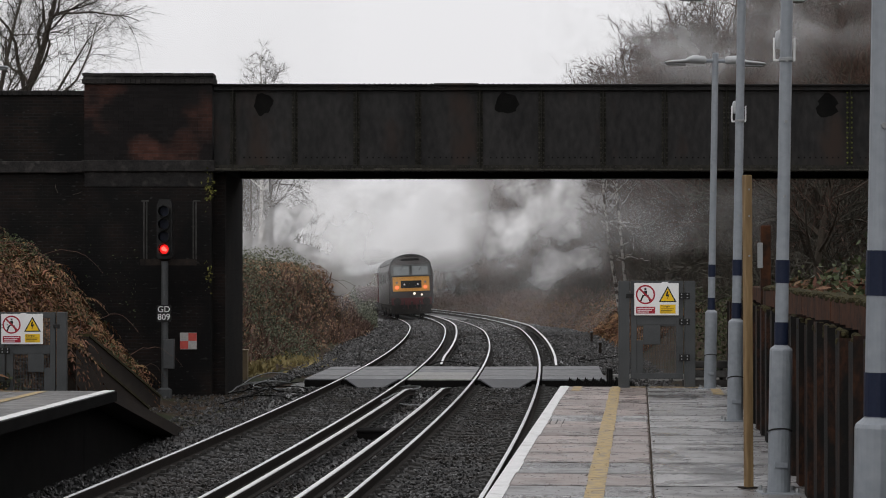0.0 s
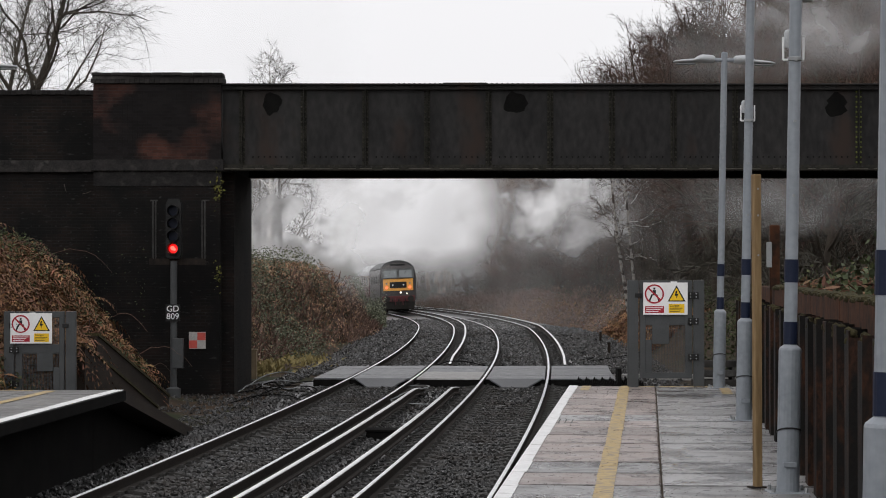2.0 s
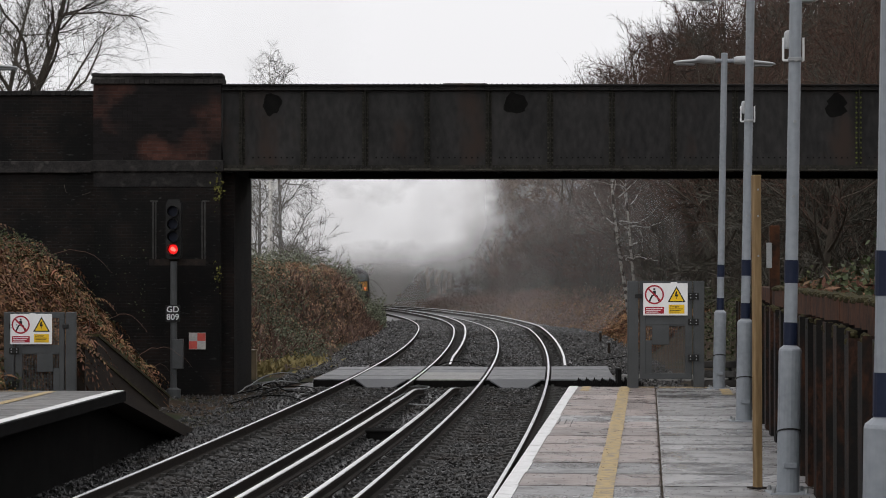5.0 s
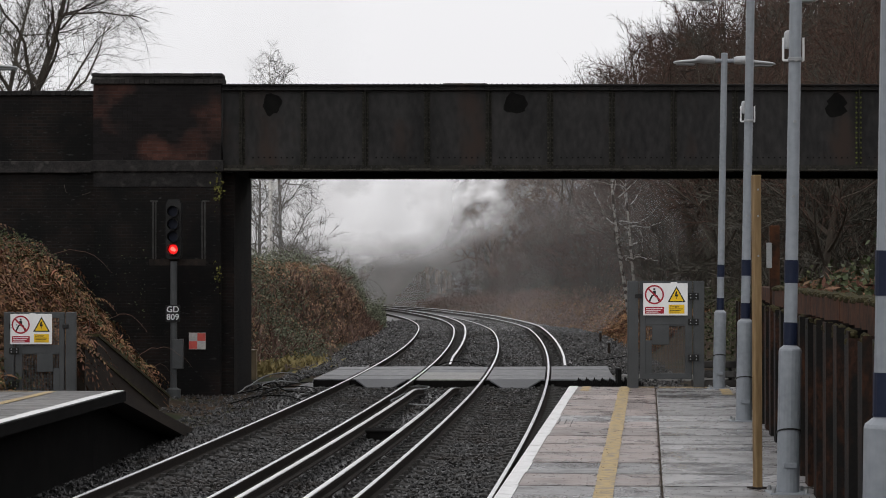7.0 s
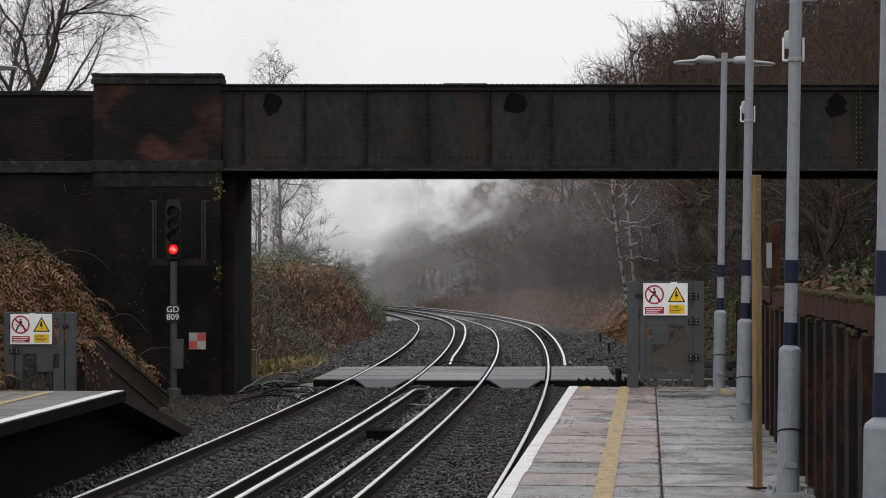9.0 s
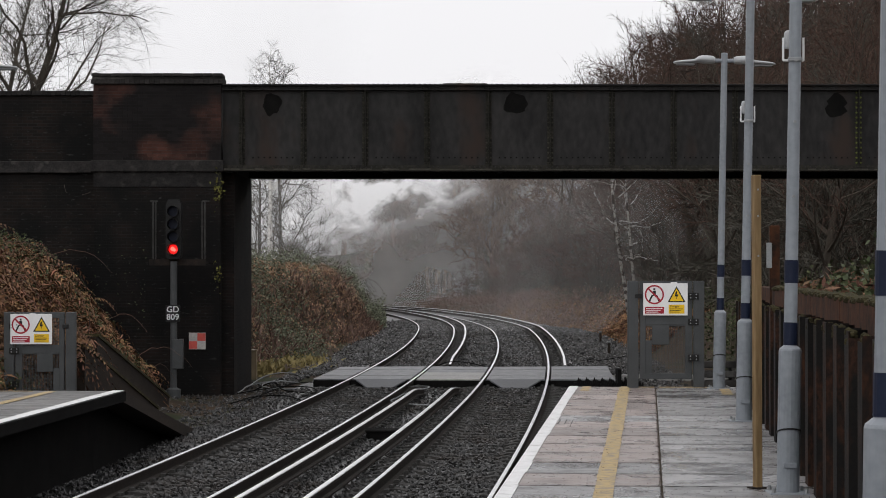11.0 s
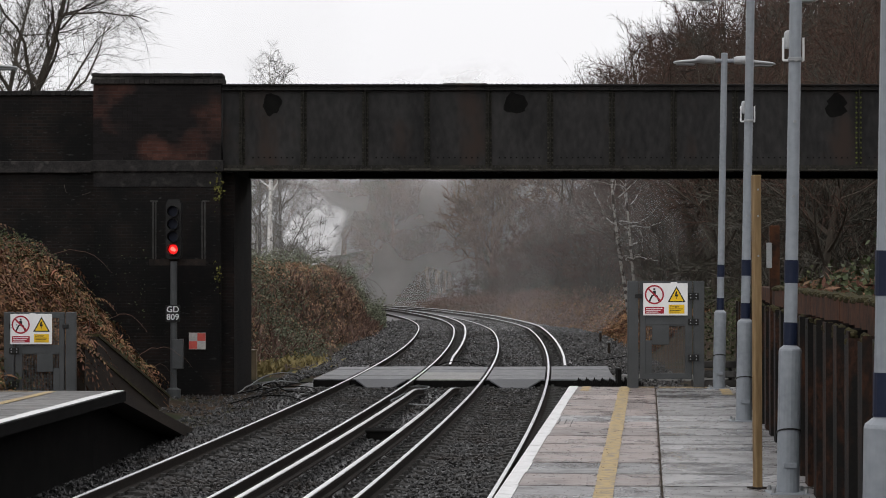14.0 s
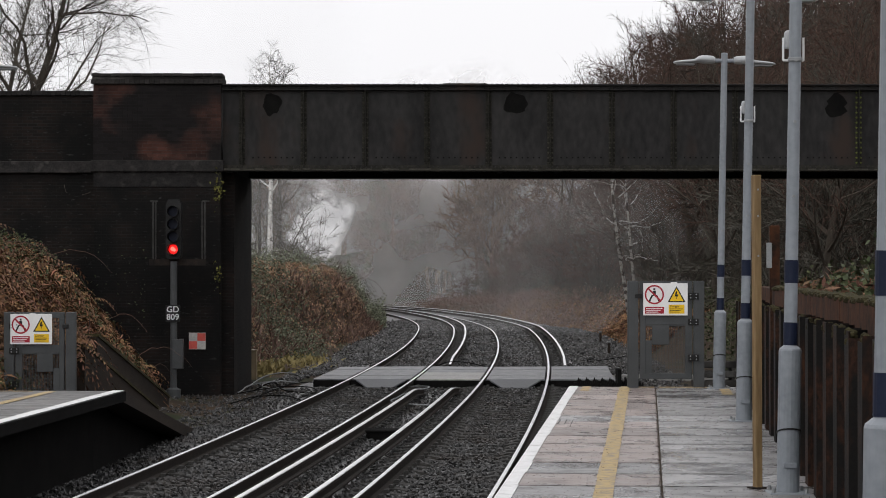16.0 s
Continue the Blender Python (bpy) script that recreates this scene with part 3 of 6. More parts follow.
def lamp_column(label):
    t = thing("platform_lamp", label, "street lamp", group="lamps along the platform")
    bm = bmesh.new()
    box(bm, -0.15, 0.15, -0.15, 0.15, 0.0, 0.02, bevel=0.006)
    part("base_plate", bm, M_POLE, t)
    for sx in (-1, 1):
        for sy in (-1, 1):
            bm = bmesh.new()
            rod(bm, (sx * 0.12, sy * 0.12, 0.02), (sx * 0.12, sy * 0.12, 0.055), 0.014, sides=6)
            part("bolt", bm, M_STEEL, t)
    bm = bmesh.new()
    lathe(bm, [(0.085, 0.02), (0.085, 1.06), (0.08, 1.075), (0.05, 1.1)])
    collar = part("collar", bm, M_POLE, t, "wider hinged lower section")
    bm = bmesh.new()
    box(bm, -0.05, 0.05, -0.097, -0.082, 0.2, 0.24, bevel=0.004)
    part("hinge_cover", bm, M_POLE, collar)
    bm = bmesh.new()
    for i in range(24):
        a0, a1 = 2 * math.pi * i / 24, 2 * math.pi * (i + 1) / 24
        z = [0.46 + 0.03 * math.cos(a) for a in (a0 + 1.57, a1 + 1.57)]
        rod(bm, (0.089 * math.cos(a0), 0.089 * math.sin(a0), z[0]), (0.089 * math.cos(a1), 0.089 * math.sin(a1), z[1]), 0.006, sides=5)
    part("cable_strap", bm, M_BLACK, collar)
    bm = bmesh.new()
    lathe(bm, [(0.05, 1.08), (0.047, 2.0), (0.044, 4.62), (0.0435, 4.66), (0.03, 4.67)])
    part("pole", bm, M_POLE, t)
    for z0, z1 in ((1.104, 1.27), (1.56, 1.73)):
        bm = bmesh.new()
        lathe(bm, [(0.0525, z0), (0.0525, z1)])
        part("band", bm, M_NAVY, t, "dark navy visibility band")
    for z in (2.2, 2.75, 3.2):
        bm = bmesh.new()
        rod(bm, (0.0, -0.06, z), (0.0, -0.04, z), 0.012, sides=8)
        part("stud", bm, M_STEEL, t)
    for s in (-1, 1):
        bm = bmesh.new()
        rod(bm, (0.03 * s, 0, 4.56), (0.2 * s, 0, 4.56), 0.028, sides=12)
        arm = part("arm", bm, M_POLE, t)
        bm = bmesh.new()
        rings = []
        for x, zc, w, h in ((0.13, 4.565, 0.04, 0.04), (0.16, 4.57, 0.07, 0.055), (0.3, 4.575, 0.1, 0.06), (0.36, 4.57, 0.11, 0.045), (0.42, 4.545, 0.13, 0.028),
                            (0.6, 4.53, 0.14, 0.026), (0.68, 4.525, 0.11, 0.018), (0.71, 4.522, 0.03, 0.006)):
            rings.append([(s * x, w * math.cos(a), zc + h * math.sin(a)) for a in [2 * math.pi * i / 12 for i in range(12)]])
        sweep(bm, rings)
        head = part("lamp_head", bm, M_LAMP_HEAD, t, "pale flat lantern with dark underside", smooth=True)
        bm = bmesh.new()
        box(bm, min(s * 0.42, s * 0.66), max(s * 0.42, s * 0.66), -0.1, 0.1, 4.492, 4.505)
        part("lens", bm, M_STEEL, head)
    return t


LAMP = lamp_column("grey steel platform lamp with twin flat lanterns and navy bands")
LAMP.matrix_basis = PLAT @ pose(2.08, 16.05, PLAT_Z - 0.012, 0, 1.0, 4.94)
for lx, ly, dz, rz in ((2.14, 9.0, 1.022, 4.94), (2.13, 0.62, 1.0, 4.94), (1.98, -8.0, 1.0, 4.94)):
    copy_thing(LAMP, PLAT @ pose(lx, ly, PLAT_Z - 0.012, 0, 1.0, rz) @ Matrix.Scale(dz, 4))
copy_thing(LAMP, pose(-6.38, 31.8, PLAT_Z, 0, 0, 0) @ Matrix.Scale(0.963, 4))


def speaker(x, y, z):
    """A small tannoy drum on a wire bracket, strapped to a lamp column."""
    t = thing("loudspeaker", "pale grey drum loudspeaker on a bracket strapped to the lamp column", "loudspeaker",
              PLAT @ pose(x, y, z, 0, 0, 4.94), group="platform loudspeakers")
    bm = bmesh.new()
    lathe(bm, [(0.033, -0.06), (0.039, -0.045), (0.039, 0.05), (0.03, 0.07), (0.012, 0.076)], 14)
    part("drum", bm, M_LAMP_HEAD, t, smooth=True, m=pose(-0.03, 0.1, 0.05, 10, 0, 0))
    bm = bmesh.new()
    for s in (-1, 1):
        rod(bm, (s * 0.075, 0.09, -0.1), (s * 0.075, 0.09, 0.07), 0.009, sides=6)
    rod(bm, (-0.075, 0.09, -0.1), (0.075, 0.09, -0.1), 0.009, sides=6)
    part("bracket", bm, M_SIGN, t, "white wire bracket")
    bm = bmesh.new()
    lathe(bm, [(0.05, -0.115), (0.055, -0.11), (0.055, -0.09), (0.05, -0.085)], 14)
    part("strap", bm, M_STEEL, t)


speaker(2.198, 9.0, PLAT_Z + 3.37)
speaker(2.187, 0.62, PLAT_Z + 3.30)


def timber_post():
    t = thing("timber_post", "tall square yellow-brown timber post bolted to the platform", "post", PLAT @ pose(1.93, 0.95, PLAT_Z, 0, -0.25, 22))
    bm = bmesh.new()
    box(bm, -0.033, 0.022, -0.03, 0.035, 0.0, 2.36, bevel=0.005)
    part("post", bm, M_TIMBER, t)
    bm = bmesh.new()
    box(bm, -0.07, 0.045, -0.05, 0.055, 0.0, 0.012)
    part("foot_plate", bm, M_RAIL, t)
    for z in (1.75, 2.05, 2.25):
        bm = bmesh.new()
        rod(bm, (-0.006, -0.036, z), (-0.006, -0.028, z), 0.008, sides=6)
        part("bolt", bm, M_STEEL, t)


timber_post()


# ---- end-of-platform gates ----
def bar(bm, x0, x1, z0, z1, y0=-0.03, y1=0.03):
    box(bm, x0, x1, y0, y1, z0, z1, bevel=0.004)


def lettering(text, size, material, parent, m, align="CENTER"):
    cu = bpy.data.curves.new("letters", "FONT")
    cu.body, cu.size, cu.align_x, cu.extrude = text, size, align, 0.001
    ob = new("letters", cu)
    me = bpy.data.meshes.new_from_object(ob.evaluated_get(bpy.context.evaluated_depsgraph_get()))
    bpy.data.objects.remove(ob)
    me.materials.clear()
    me.materials.append(material)
    lt = new("letters", me)
    lt.parent = parent
    lt.matrix_basis = m


def safety_sign(parent_pose):
    t = thing("warning_sign", "white sign with red prohibition ring and yellow electric-shock triangle", "sign", parent_pose, group="safety signs")
    bm = bmesh.new()
    box(bm, -0.31, 0.31, -0.006, 0.0, -0.225, 0.225, bevel=0.002)
    part("plate", bm, M_SIGN, t)
    bm = bmesh.new()
    r = [[(q * math.cos(a), y, q * math.sin(a)) for q, y in ((0.135, -0.007), (0.135, -0.0095), (0.113, -0.0095), (0.113, -0.007))] for a in [2 * math.pi * i / 32 for i in range(33)]]
    for a, b in zip(r, r[1:]):
        va, vb = [bm.verts.new(p) for p in a], [bm.verts.new(p) for p in b]
        for i in range(4):
            bm.faces.new((va[i], va[(i + 1) % 4], vb[(i + 1) % 4], vb[i]))
    box(bm, -0.118, 0.118, -0.0105, -0.0098, -0.012, 0.012, Matrix.Rotation(radians(45), 4, "Y"))
    part("ring", bm, M_RED, t, "red ring with slash", m=pose(-0.155, 0, 0.065))
    # the walking pictogram as a plain dark shape
    bm = bmesh.new()
    box(bm, -0.022, 0.022, -0.0088, -0.0075, -0.02, 0.055)
    box(bm, -0.014, 0.014, -0.0088, -0.0075, 0.062, 0.09)
    box(bm, -0.012, 0.012, -0.0088, -0.0075, -0.1, 0.0, pose(-0.028, 0, -0.005, 0, 24, 0))
    box(bm, -0.012, 0.012, -0.0088, -0.0075, -0.1, 0.0, pose(0.028, 0, -0.005, 0, -24, 0))
    part("pictogram", bm, M_BLACK, t, m=pose(-0.155, 0, 0.065))
    bm = bmesh.new()
    prism(bm, [(-0.125, -0.1), (0.125, -0.1), (0.0, 0.125)], -0.0085, -0.0072)
    tri = part("triangle", bm, M_BLACK, t, "black-edged yellow triangle", m=pose(0.155, 0, 0.06))
    bm = bmesh.new()
    prism(bm, [(-0.098, -0.085), (0.098, -0.085), (0.0, 0.093)], -0.0100, -0.0090)
    part("triangle_field", bm, M_SIGN_YELLOW, tri)
    bm = bmesh.new()
    prism(bm, [(-0.012, 0.05), (0.012, 0.052), (0.0, 0.005), (0.026, 0.01), (-0.01, -0.07), (0.0, -0.02), (-0.026, -0.02)], -0.0116, -0.0104)
    part("bolt_symbol", bm, M_BLACK, tri)
    bm = bmesh.new()
    box(bm, -0.285, -0.02, -0.0085, -0.0072, -0.2, -0.105)
    p = part("red_panel", bm, M_RED, t)
    bm = bmesh.new()
    for i in range(3):
        box(bm, -0.27, -0.04 - 0.03 * i, -0.0098, -0.0088, -0.132 - 0.026 * i, -0.122 - 0.026 * i)
    part("writing", bm, M_SIGN, p)
    bm = bmesh.new()
    box(bm, 0.045, 0.265, -0.0085, -0.0072, -0.2, -0.075)
    p = part("yellow_panel", bm, M_SIGN_YELLOW, t)
    bm = bmesh.new()
    for i in range(3):
        box(bm, 0.06, 0.24 - 0.02 * i, -0.0098, -0.0088, -0.138 - 0.022 * i, -0.13 - 0.022 * i)
    part("writing", bm, M_BLACK, p)
    lettering("Danger", 0.045, M_BLACK, p, pose(0.06, -0.0092, -0.112, 90, 0, 0), "LEFT")
    return t


def end_gate(m, mirror, label):
    """A grey moulded gate: two posts, a framed leaf with mesh, latch box, three hinges."""
    t = thing("platform_gate", label, "gate", m, group="platform-end gates")
    k = -1 if mirror else 1

    def X(a, b):
        return (min(k * a, k * b), max(k * a, k * b))
    for a, b, nm in ((0.0, 0.15, "post"), (0.92, 1.07, "post")):
        bm = bmesh.new()
        box(bm, *X(a, b), -0.05, 0.05, -0.05, 1.49, bevel=0.006)
        part(nm, bm, M_GATE, t)
    bm = bmesh.new()
    bar(bm, *X(0.17, 0.90), 1.40, 1.49)
    bar(bm, *X(0.17, 0.90), 0.12, 0.20)
    bar(bm, *X(0.17, 0.25), 0.2, 1.4)
    bar(bm, *X(0.80, 0.90), 0.2, 1.4)
    bar(bm, *X(0.25, 0.80), 0.88, 1.0)
    leaf = part("gate_leaf", bm, M_GATE, t, "grey moulded gate leaf")
    bm = bmesh.new()
    bar(bm, *X(0.17, 0.34), 0.2, 0.66, -0.02, 0.02)
    bar(bm, *X(0.34, 0.58), 0.6, 0.88, -0.04, 0.0)
    bar(bm, *X(0.25, 0.80), 0.86, 1.0, -0.025, 0.02)
    part("latch_box", bm, M_GATE, leaf)
    bm = bmesh.new()
    x = 0.25
    while x < 0.81:
        box(bm, *X(x, x + 0.0065), -0.003, 0.003, 0.2, 1.4)
        x += 0.022
    z = 0.2
    while z < 1.4:
        box(bm, *X(0.25, 0.80), -0.0035, -0.001, z, z + 0.004)
        z += 0.05
    part("mesh_panel", bm, M_GATE, leaf, "fine wire mesh infill")
    for z in (0.42, 0.92, 1.28):
        bm = bmesh.new()
        box(bm, *X(0.84, 0.99), -0.065, -0.051, z - 0.045, z + 0.045, bevel=0.004)
        h = part("hinge", bm, M_BLACK, t)
        for dx in (0.875, 0.955):
            for dz in (-0.022, 0.022):
                b2 = bmesh.new()
                rod(b2, (k * dx, -0.07, z + dz), (k * dx, -0.064, z + dz), 0.011, sides=6)
                part("bolt", b2, M_STEEL, h)
    for z in (1.28,):
        bm = bmesh.new()
        box(bm, *X(0.10, 0.20), -0.065, -0.051, z - 0.03, z + 0.03, bevel=0.004)
        part("catch", bm, M_BLACK, t)
    bm = bmesh.new()
    box(bm, *X(0.60, 0.69), -0.034, -0.031, 1.445, 1.475)
    part("maker_plate", bm, M_SIGN, t)
    return t


end_gate(pose(2.58, 33.2, PLAT_Z, 0, 0, 0), False, "closed grey gate with wire mesh closing the platform end")
safety_sign(pose(3.105, 33.14, PLAT_Z + 1.235))
end_gate(pose(-5.47, 35.4, 0.44, 0, 0, 0), True, "closed grey gate with wire mesh on the opposite platform ramp")
safety_sign(pose(-6.13, 35.34, 1.68))


# ---- road bridge: riveted plate girders on brick abutments ----
def build_bridge():
    t = thing("girder_bridge", "dark riveted plate-girder road bridge, grimy and moss-streaked", "bridge")
    X0, X1, Z0, Z1 = -5.04, 12.6, 4.85, 6.80
    PITCH = 1.411
    y = BRIDGE_Y
    stiff = [-4.6 + PITCH * i for i in range(13)]
    bm = bmesh.new()
    box(bm, X0, X1, y + 0.2, y + 0.216, Z0 + 0.02, Z1 - 0.02)
    part("web", bm, M_GIRDER, t, "black-brown painted web plates")
    bm = bmesh.new()
    box(bm, X0, X1, y + 0.02, y + 0.42, Z1 - 0.03, Z1, bevel=0.004)
    box(bm, X0, X1, y + 0.1, y + 0.19, Z1 - 0.13, Z1 - 0.03)
    part("top_flange", bm, M_GIRDER, t)
    bm = bmesh.new()
    box(bm, X0, X1, y, y + 0.45, Z0 - 0.035, Z0, bevel=0.004)
    box(bm, X0, X1, y + 0.1, y + 0.19, Z0, Z0 + 0.1)
    part("bottom_flange", bm, M_GIRDER_MOSS, t, "rusty lower flange")
    bm = bmesh.new()
    rd = random.Random(44)
    x = X0 + 0.05
    while x < X1 - 0.6:
        ln = rd.uniform(0.12, 0.7)
        box(bm, x, x + ln, y + 0.004, y + rd.uniform(0.03, 0.09), Z0 + 0.003, Z0 + rd.uniform(0.008, 0.02))
        x += ln + rd.uniform(0.02, 0.3)
    part("dust", bm, M_DUST, t, "pale dirt lying along the lower flange")
    bm = bmesh.new()
    box(bm, 0.0, 1.0, y + 0.04, y + 0.4, Z1, Z1 + 0.022, bevel=0.003)
    part("cover_plate", bm, M_GIRDER, t)
    smesh = None
    for x in stiff:
        if smesh is None:
            bm = bmesh.new()
            box(bm, -0.07, 0.07, 0.185, 0.199, Z0 + 0.1, Z1 - 0.13)
            box(bm, -0.008, 0.008, 0.06, 0.185, Z0 + 0.01, Z1 - 0.03)
            smesh = mesh_of(bm, "stiffener", M_GIRDER_MOSS)
        ob = new("stiffener", smesh)
        ob.parent = t
        ob.matrix_basis = pose(x, y, 0)
    # rivets, one strip of heads at a time
    def dome(vs, fs, c, axis, r):
        b = len(vs)
        u, w = (Vector((1, 0, 0)), Vector((0, 0, 1))) if abs(axis.y) > 0.5 else (Vector((1, 0, 0)), Vector((0, 1, 0)))
        for rr, hh in ((r, 0.0), (r * 0.7, r * 0.45)):
            for i in range(6):
                a = math.pi / 3 * i
                vs.append(tuple(c + u * rr * math.cos(a) + w * rr * math.sin(a) + axis * hh))
        vs.append(tuple(c + axis * r * 0.6))
        for i in range(6):
            j = (i + 1) % 6
            fs.append((b + i, b + j, b + 6 + j, b + 6 + i))
            fs.append((b + 6 + i, b + 6 + j, b + 12))
    for group_x, rivet_mat, size in ((stiff[:9], M_RIVET, 0.024), (stiff[9:10], M_RIVET_MOSS, 0.026), (stiff[10:], M_RIVET_MOSS, 0.028)):
        vs, fs = [], []
        for x in group_x:
            z = Z0 + 0.16
            while z < Z1 - 0.16:
                for dx in (-0.048, 0.048):
                    dome(vs, fs, Vector((x + dx, y + 0.186, z)), Vector((0, -1, 0)), size)
                z += 0.115
        tagged(raw("rivets", vs, fs, rivet_mat, t), kind="stuff")
    vs, fs = [], []
    x = X0 + 0.1
    while x < X1:
        dome(vs, fs, Vector((x, y + 0.1, Z0 + 0.055)), Vector((0, -1, 0)), 0.022)
        dome(vs, fs, Vector((x, y + 0.1, Z1 - 0.08)), Vector((0, -1, 0)), 0.022)
        dome(vs, fs, Vector((x + 0.04, y + 0.06, Z1)), Vector((0, 0, 1)), 0.026)
        dome(vs, fs, Vector((x + 0.04, y + 0.06, Z0 - 0.035)), Vector((0, 0, -1)), 0.026)
        x += 0.118
    o = raw("rivets", vs, fs, M_GIRDER, t)
    tagged(o, kind="stuff")
    vs, fs = [], []
    for i in range(12):
        xa = stiff[i] + 0.25
        for k in range(8):
            dome(vs, fs, Vector((xa + 0.13 * k, y + 0.2, Z0 + 0.28)), Vector((0, -1, 0)), 0.02)
    o = raw("rivets", vs, fs, M_DEEP_BLACK, t)
    tagged(o, kind="stuff")
    # peeling patches on the web
    for cx, cz, w in ((-3.9, 6.35, 0.24), (1.65, 6.35, 0.3), (9.0, 6.3, 0.27)):
        bm = bmesh.new()
        rnd = random.Random(int(cx * 10) + 100)
        ring = [bm.verts.new((cx + (w * rnd.uniform(0.65, 1.1)) * math.cos(a), y + 0.197, cz + 0.3 * rnd.uniform(0.6, 1.1) * math.sin(a)))
                for a in [2 * math.pi * i / 17 for i in range(17)]]
        f = bm.faces.new(ring)
        r = bmesh.ops.extrude_face_region(bm, geom=[f])["geom"]
        bmesh.ops.translate(bm, vec=(0, 0.003, 0), verts=[v for v in r if isinstance(v, bmesh.types.BMVert)])
        part("paint_patch", bm, M_DEEP_BLACK, t, "black bitumen patch")
    # deck and rear girder
    bm = bmesh.new()
    box(bm, X0, X1, y + 0.3, y + 4.9, 5.05, 5.35)
    part("deck", bm, M_DEEP_BLACK, t)
    for i in range(11):
        bm = bmesh.new()
        x = -4.2 + 1.4 * i
        box(bm, x - 0.07, x + 0.07, y + 0.3, y + 4.9, 4.95, 5.05)
        part("cross_girder", bm, M_DEEP_BLACK, t)
    bm = bmesh.new()
    box(bm, X0, X1, y + 4.9, y + 4.916, 4.86, 6.78)
    box(bm, X0, X1, y + 4.7, y + 5.1, 4.825, 4.86)
    part("rear_girder", bm, M_GIRDER, t)
    vs, fs = [], []
    x = X0 + 0.1
    while x < X1:
        dome(vs, fs, Vector((x, y + 5.06, 4.826)), Vector((0, 0, -1)), 0.028)
        x += 0.12
    o = raw("rivets", vs, fs, M_GIRDER, t)
    tagged(o, kind="stuff")


build_bridge()


def build_abutments():
    t = thing("bridge_abutment", "soot-blackened brick bridge abutment with capped pilaster", "abutment", kind="structure")
    y = BRIDGE_Y
    bm = bmesh.new()
    box(bm, -8.6, -4.8, y + 0.5, y + 5.4, -0.7, 4.80)
    part("abutment_wall", bm, M_BRICK, t)
    bm = bmesh.new()
    box(bm, -7.95, -5.08, y + 0.03, y + 0.9, -0.7, 4.46)
    part("pier", bm, M_BRICK, t, "black sooty lower pier")
    bm = bmesh.new()
    box(bm, -7.97, -5.06, y + 0.01, y + 0.9, 4.46, 4.80)
    part("frieze", bm, M_COPING, t)
    bm = bmesh.new()
    box(bm, -5.12, -4.83, y + 0.06, y + 5.3, 4.79, 4.84)
    box(bm, -8.0, -4.82, y + 0.52, y + 5.38, 4.78, 5.04)
    part("bearing_stone", bm, M_COPING, t)
    bm = bmesh.new()
    box(bm, -8.03, -5.0, y - 0.05, y + 0.9, 4.80, 5.06, bevel=0.012)
    part("string_course", bm, M_COPING, t)
    bm = bmesh.new()
    box(bm, -7.97, -5.06, y + 0.012, y + 0.9, 5.06, 6.8)
    pil = part("pilaster", bm, M_MORTAR, t, "rust-red brick pilaster patched with soot")
    bm = bmesh.new()
    box(bm, -8.0, -5.03, y - 0.03, y + 0.95, 6.80, 6.97, bevel=0.01)
    cop = part("coping", bm, M_MORTAR, t, "brick-on-edge coping")
    cb = bmesh.new()
    box(cb, 0.004, 0.108, -0.05, 0.0, 0.0, 0.105, bevel=0.008)
    cb = mesh_of(cb, "coping_brick", M_COPING)
    cs = bmesh.new()
    box(cs, 0.004, 0.221, -0.06, 0.3, 0.0, 0.072, bevel=0.008)
    cs = mesh_of(cs, "coping_brick", M_COPING)
    rc = random.Random(17)
    for i in range(27):
        ob = new("coping_brick", cb)
        ob.parent = cop
        ob.matrix_basis = pose(-8.03 + 0.1122 * i, y - 0.01 + rc.uniform(-0.008, 0.004), 6.80 + rc.uniform(-0.003, 0.003), 0, rc.uniform(-0.5, 0.5), 0)
    for i in range(13):
        for k in range(2):
            ob = new("coping_brick", cs)
            ob.parent = cop
            ob.matrix_basis = pose(-8.02 + 0.231 * i, y + 0.35 * k + rc.uniform(-0.008, 0.008), 6.972 + rc.uniform(-0.005, 0.005), 0, rc.uniform(-0.3, 0.3), 0)
    # brick faces, header and stretcher courses
    st = bmesh.new()
    box(st, 0.004, 0.221, 0.0, 0.03, 0.004, 0.071)
    st = mesh_of(st, "brick", M_BRICKS)
    hd = bmesh.new()
    box(hd, 0.004, 0.108, 0.0, 0.03, 0.004, 0.071)
    hd = mesh_of(hd, "brick", M_BRICKS)
    n, z, row = 0, 5.06, 0
    rnd = random.Random(6)
    while z < 6.78:
        x = -7.98 if row % 2 == 0 else -7.98 + 0.1125
        if row % 2:
            ob = new("brick", hd)
            ob.parent = pil
            ob.matrix_basis = pose(-7.98, y + rnd.uniform(-0.004, 0.003), z)
        while x < -5.2:
            ob = new("brick", st)
            ob.parent = pil
            ob.matrix_basis = pose(x, y + rnd.uniform(-0.004, 0.003), z)
            x += 0.225
        if x < -5.07:
            ob = new("brick", hd)
            ob.parent = pil
            ob.matrix_basis = pose(x, y + rnd.uniform(-0.004, 0.003), z)
        z += 0.075
        row += 1
    w = thing("wing_wall", "dark brick wing wall with a ragged coping, moss on its ledge", "wall", kind="structure")
    bm = bmesh.new()
    box(bm, -24, -7.96, y + 0.32, y + 0.8, 1.0, 6.56)
    part("wall", bm, M_BRICK, w)
    bm = bmesh.new()
    box(bm, -24, -7.96, y + 0.22, y + 0.8, 4.78, 5.05, bevel=0.012)
    part("ledge", bm, M_COPING, w)
    cm = None
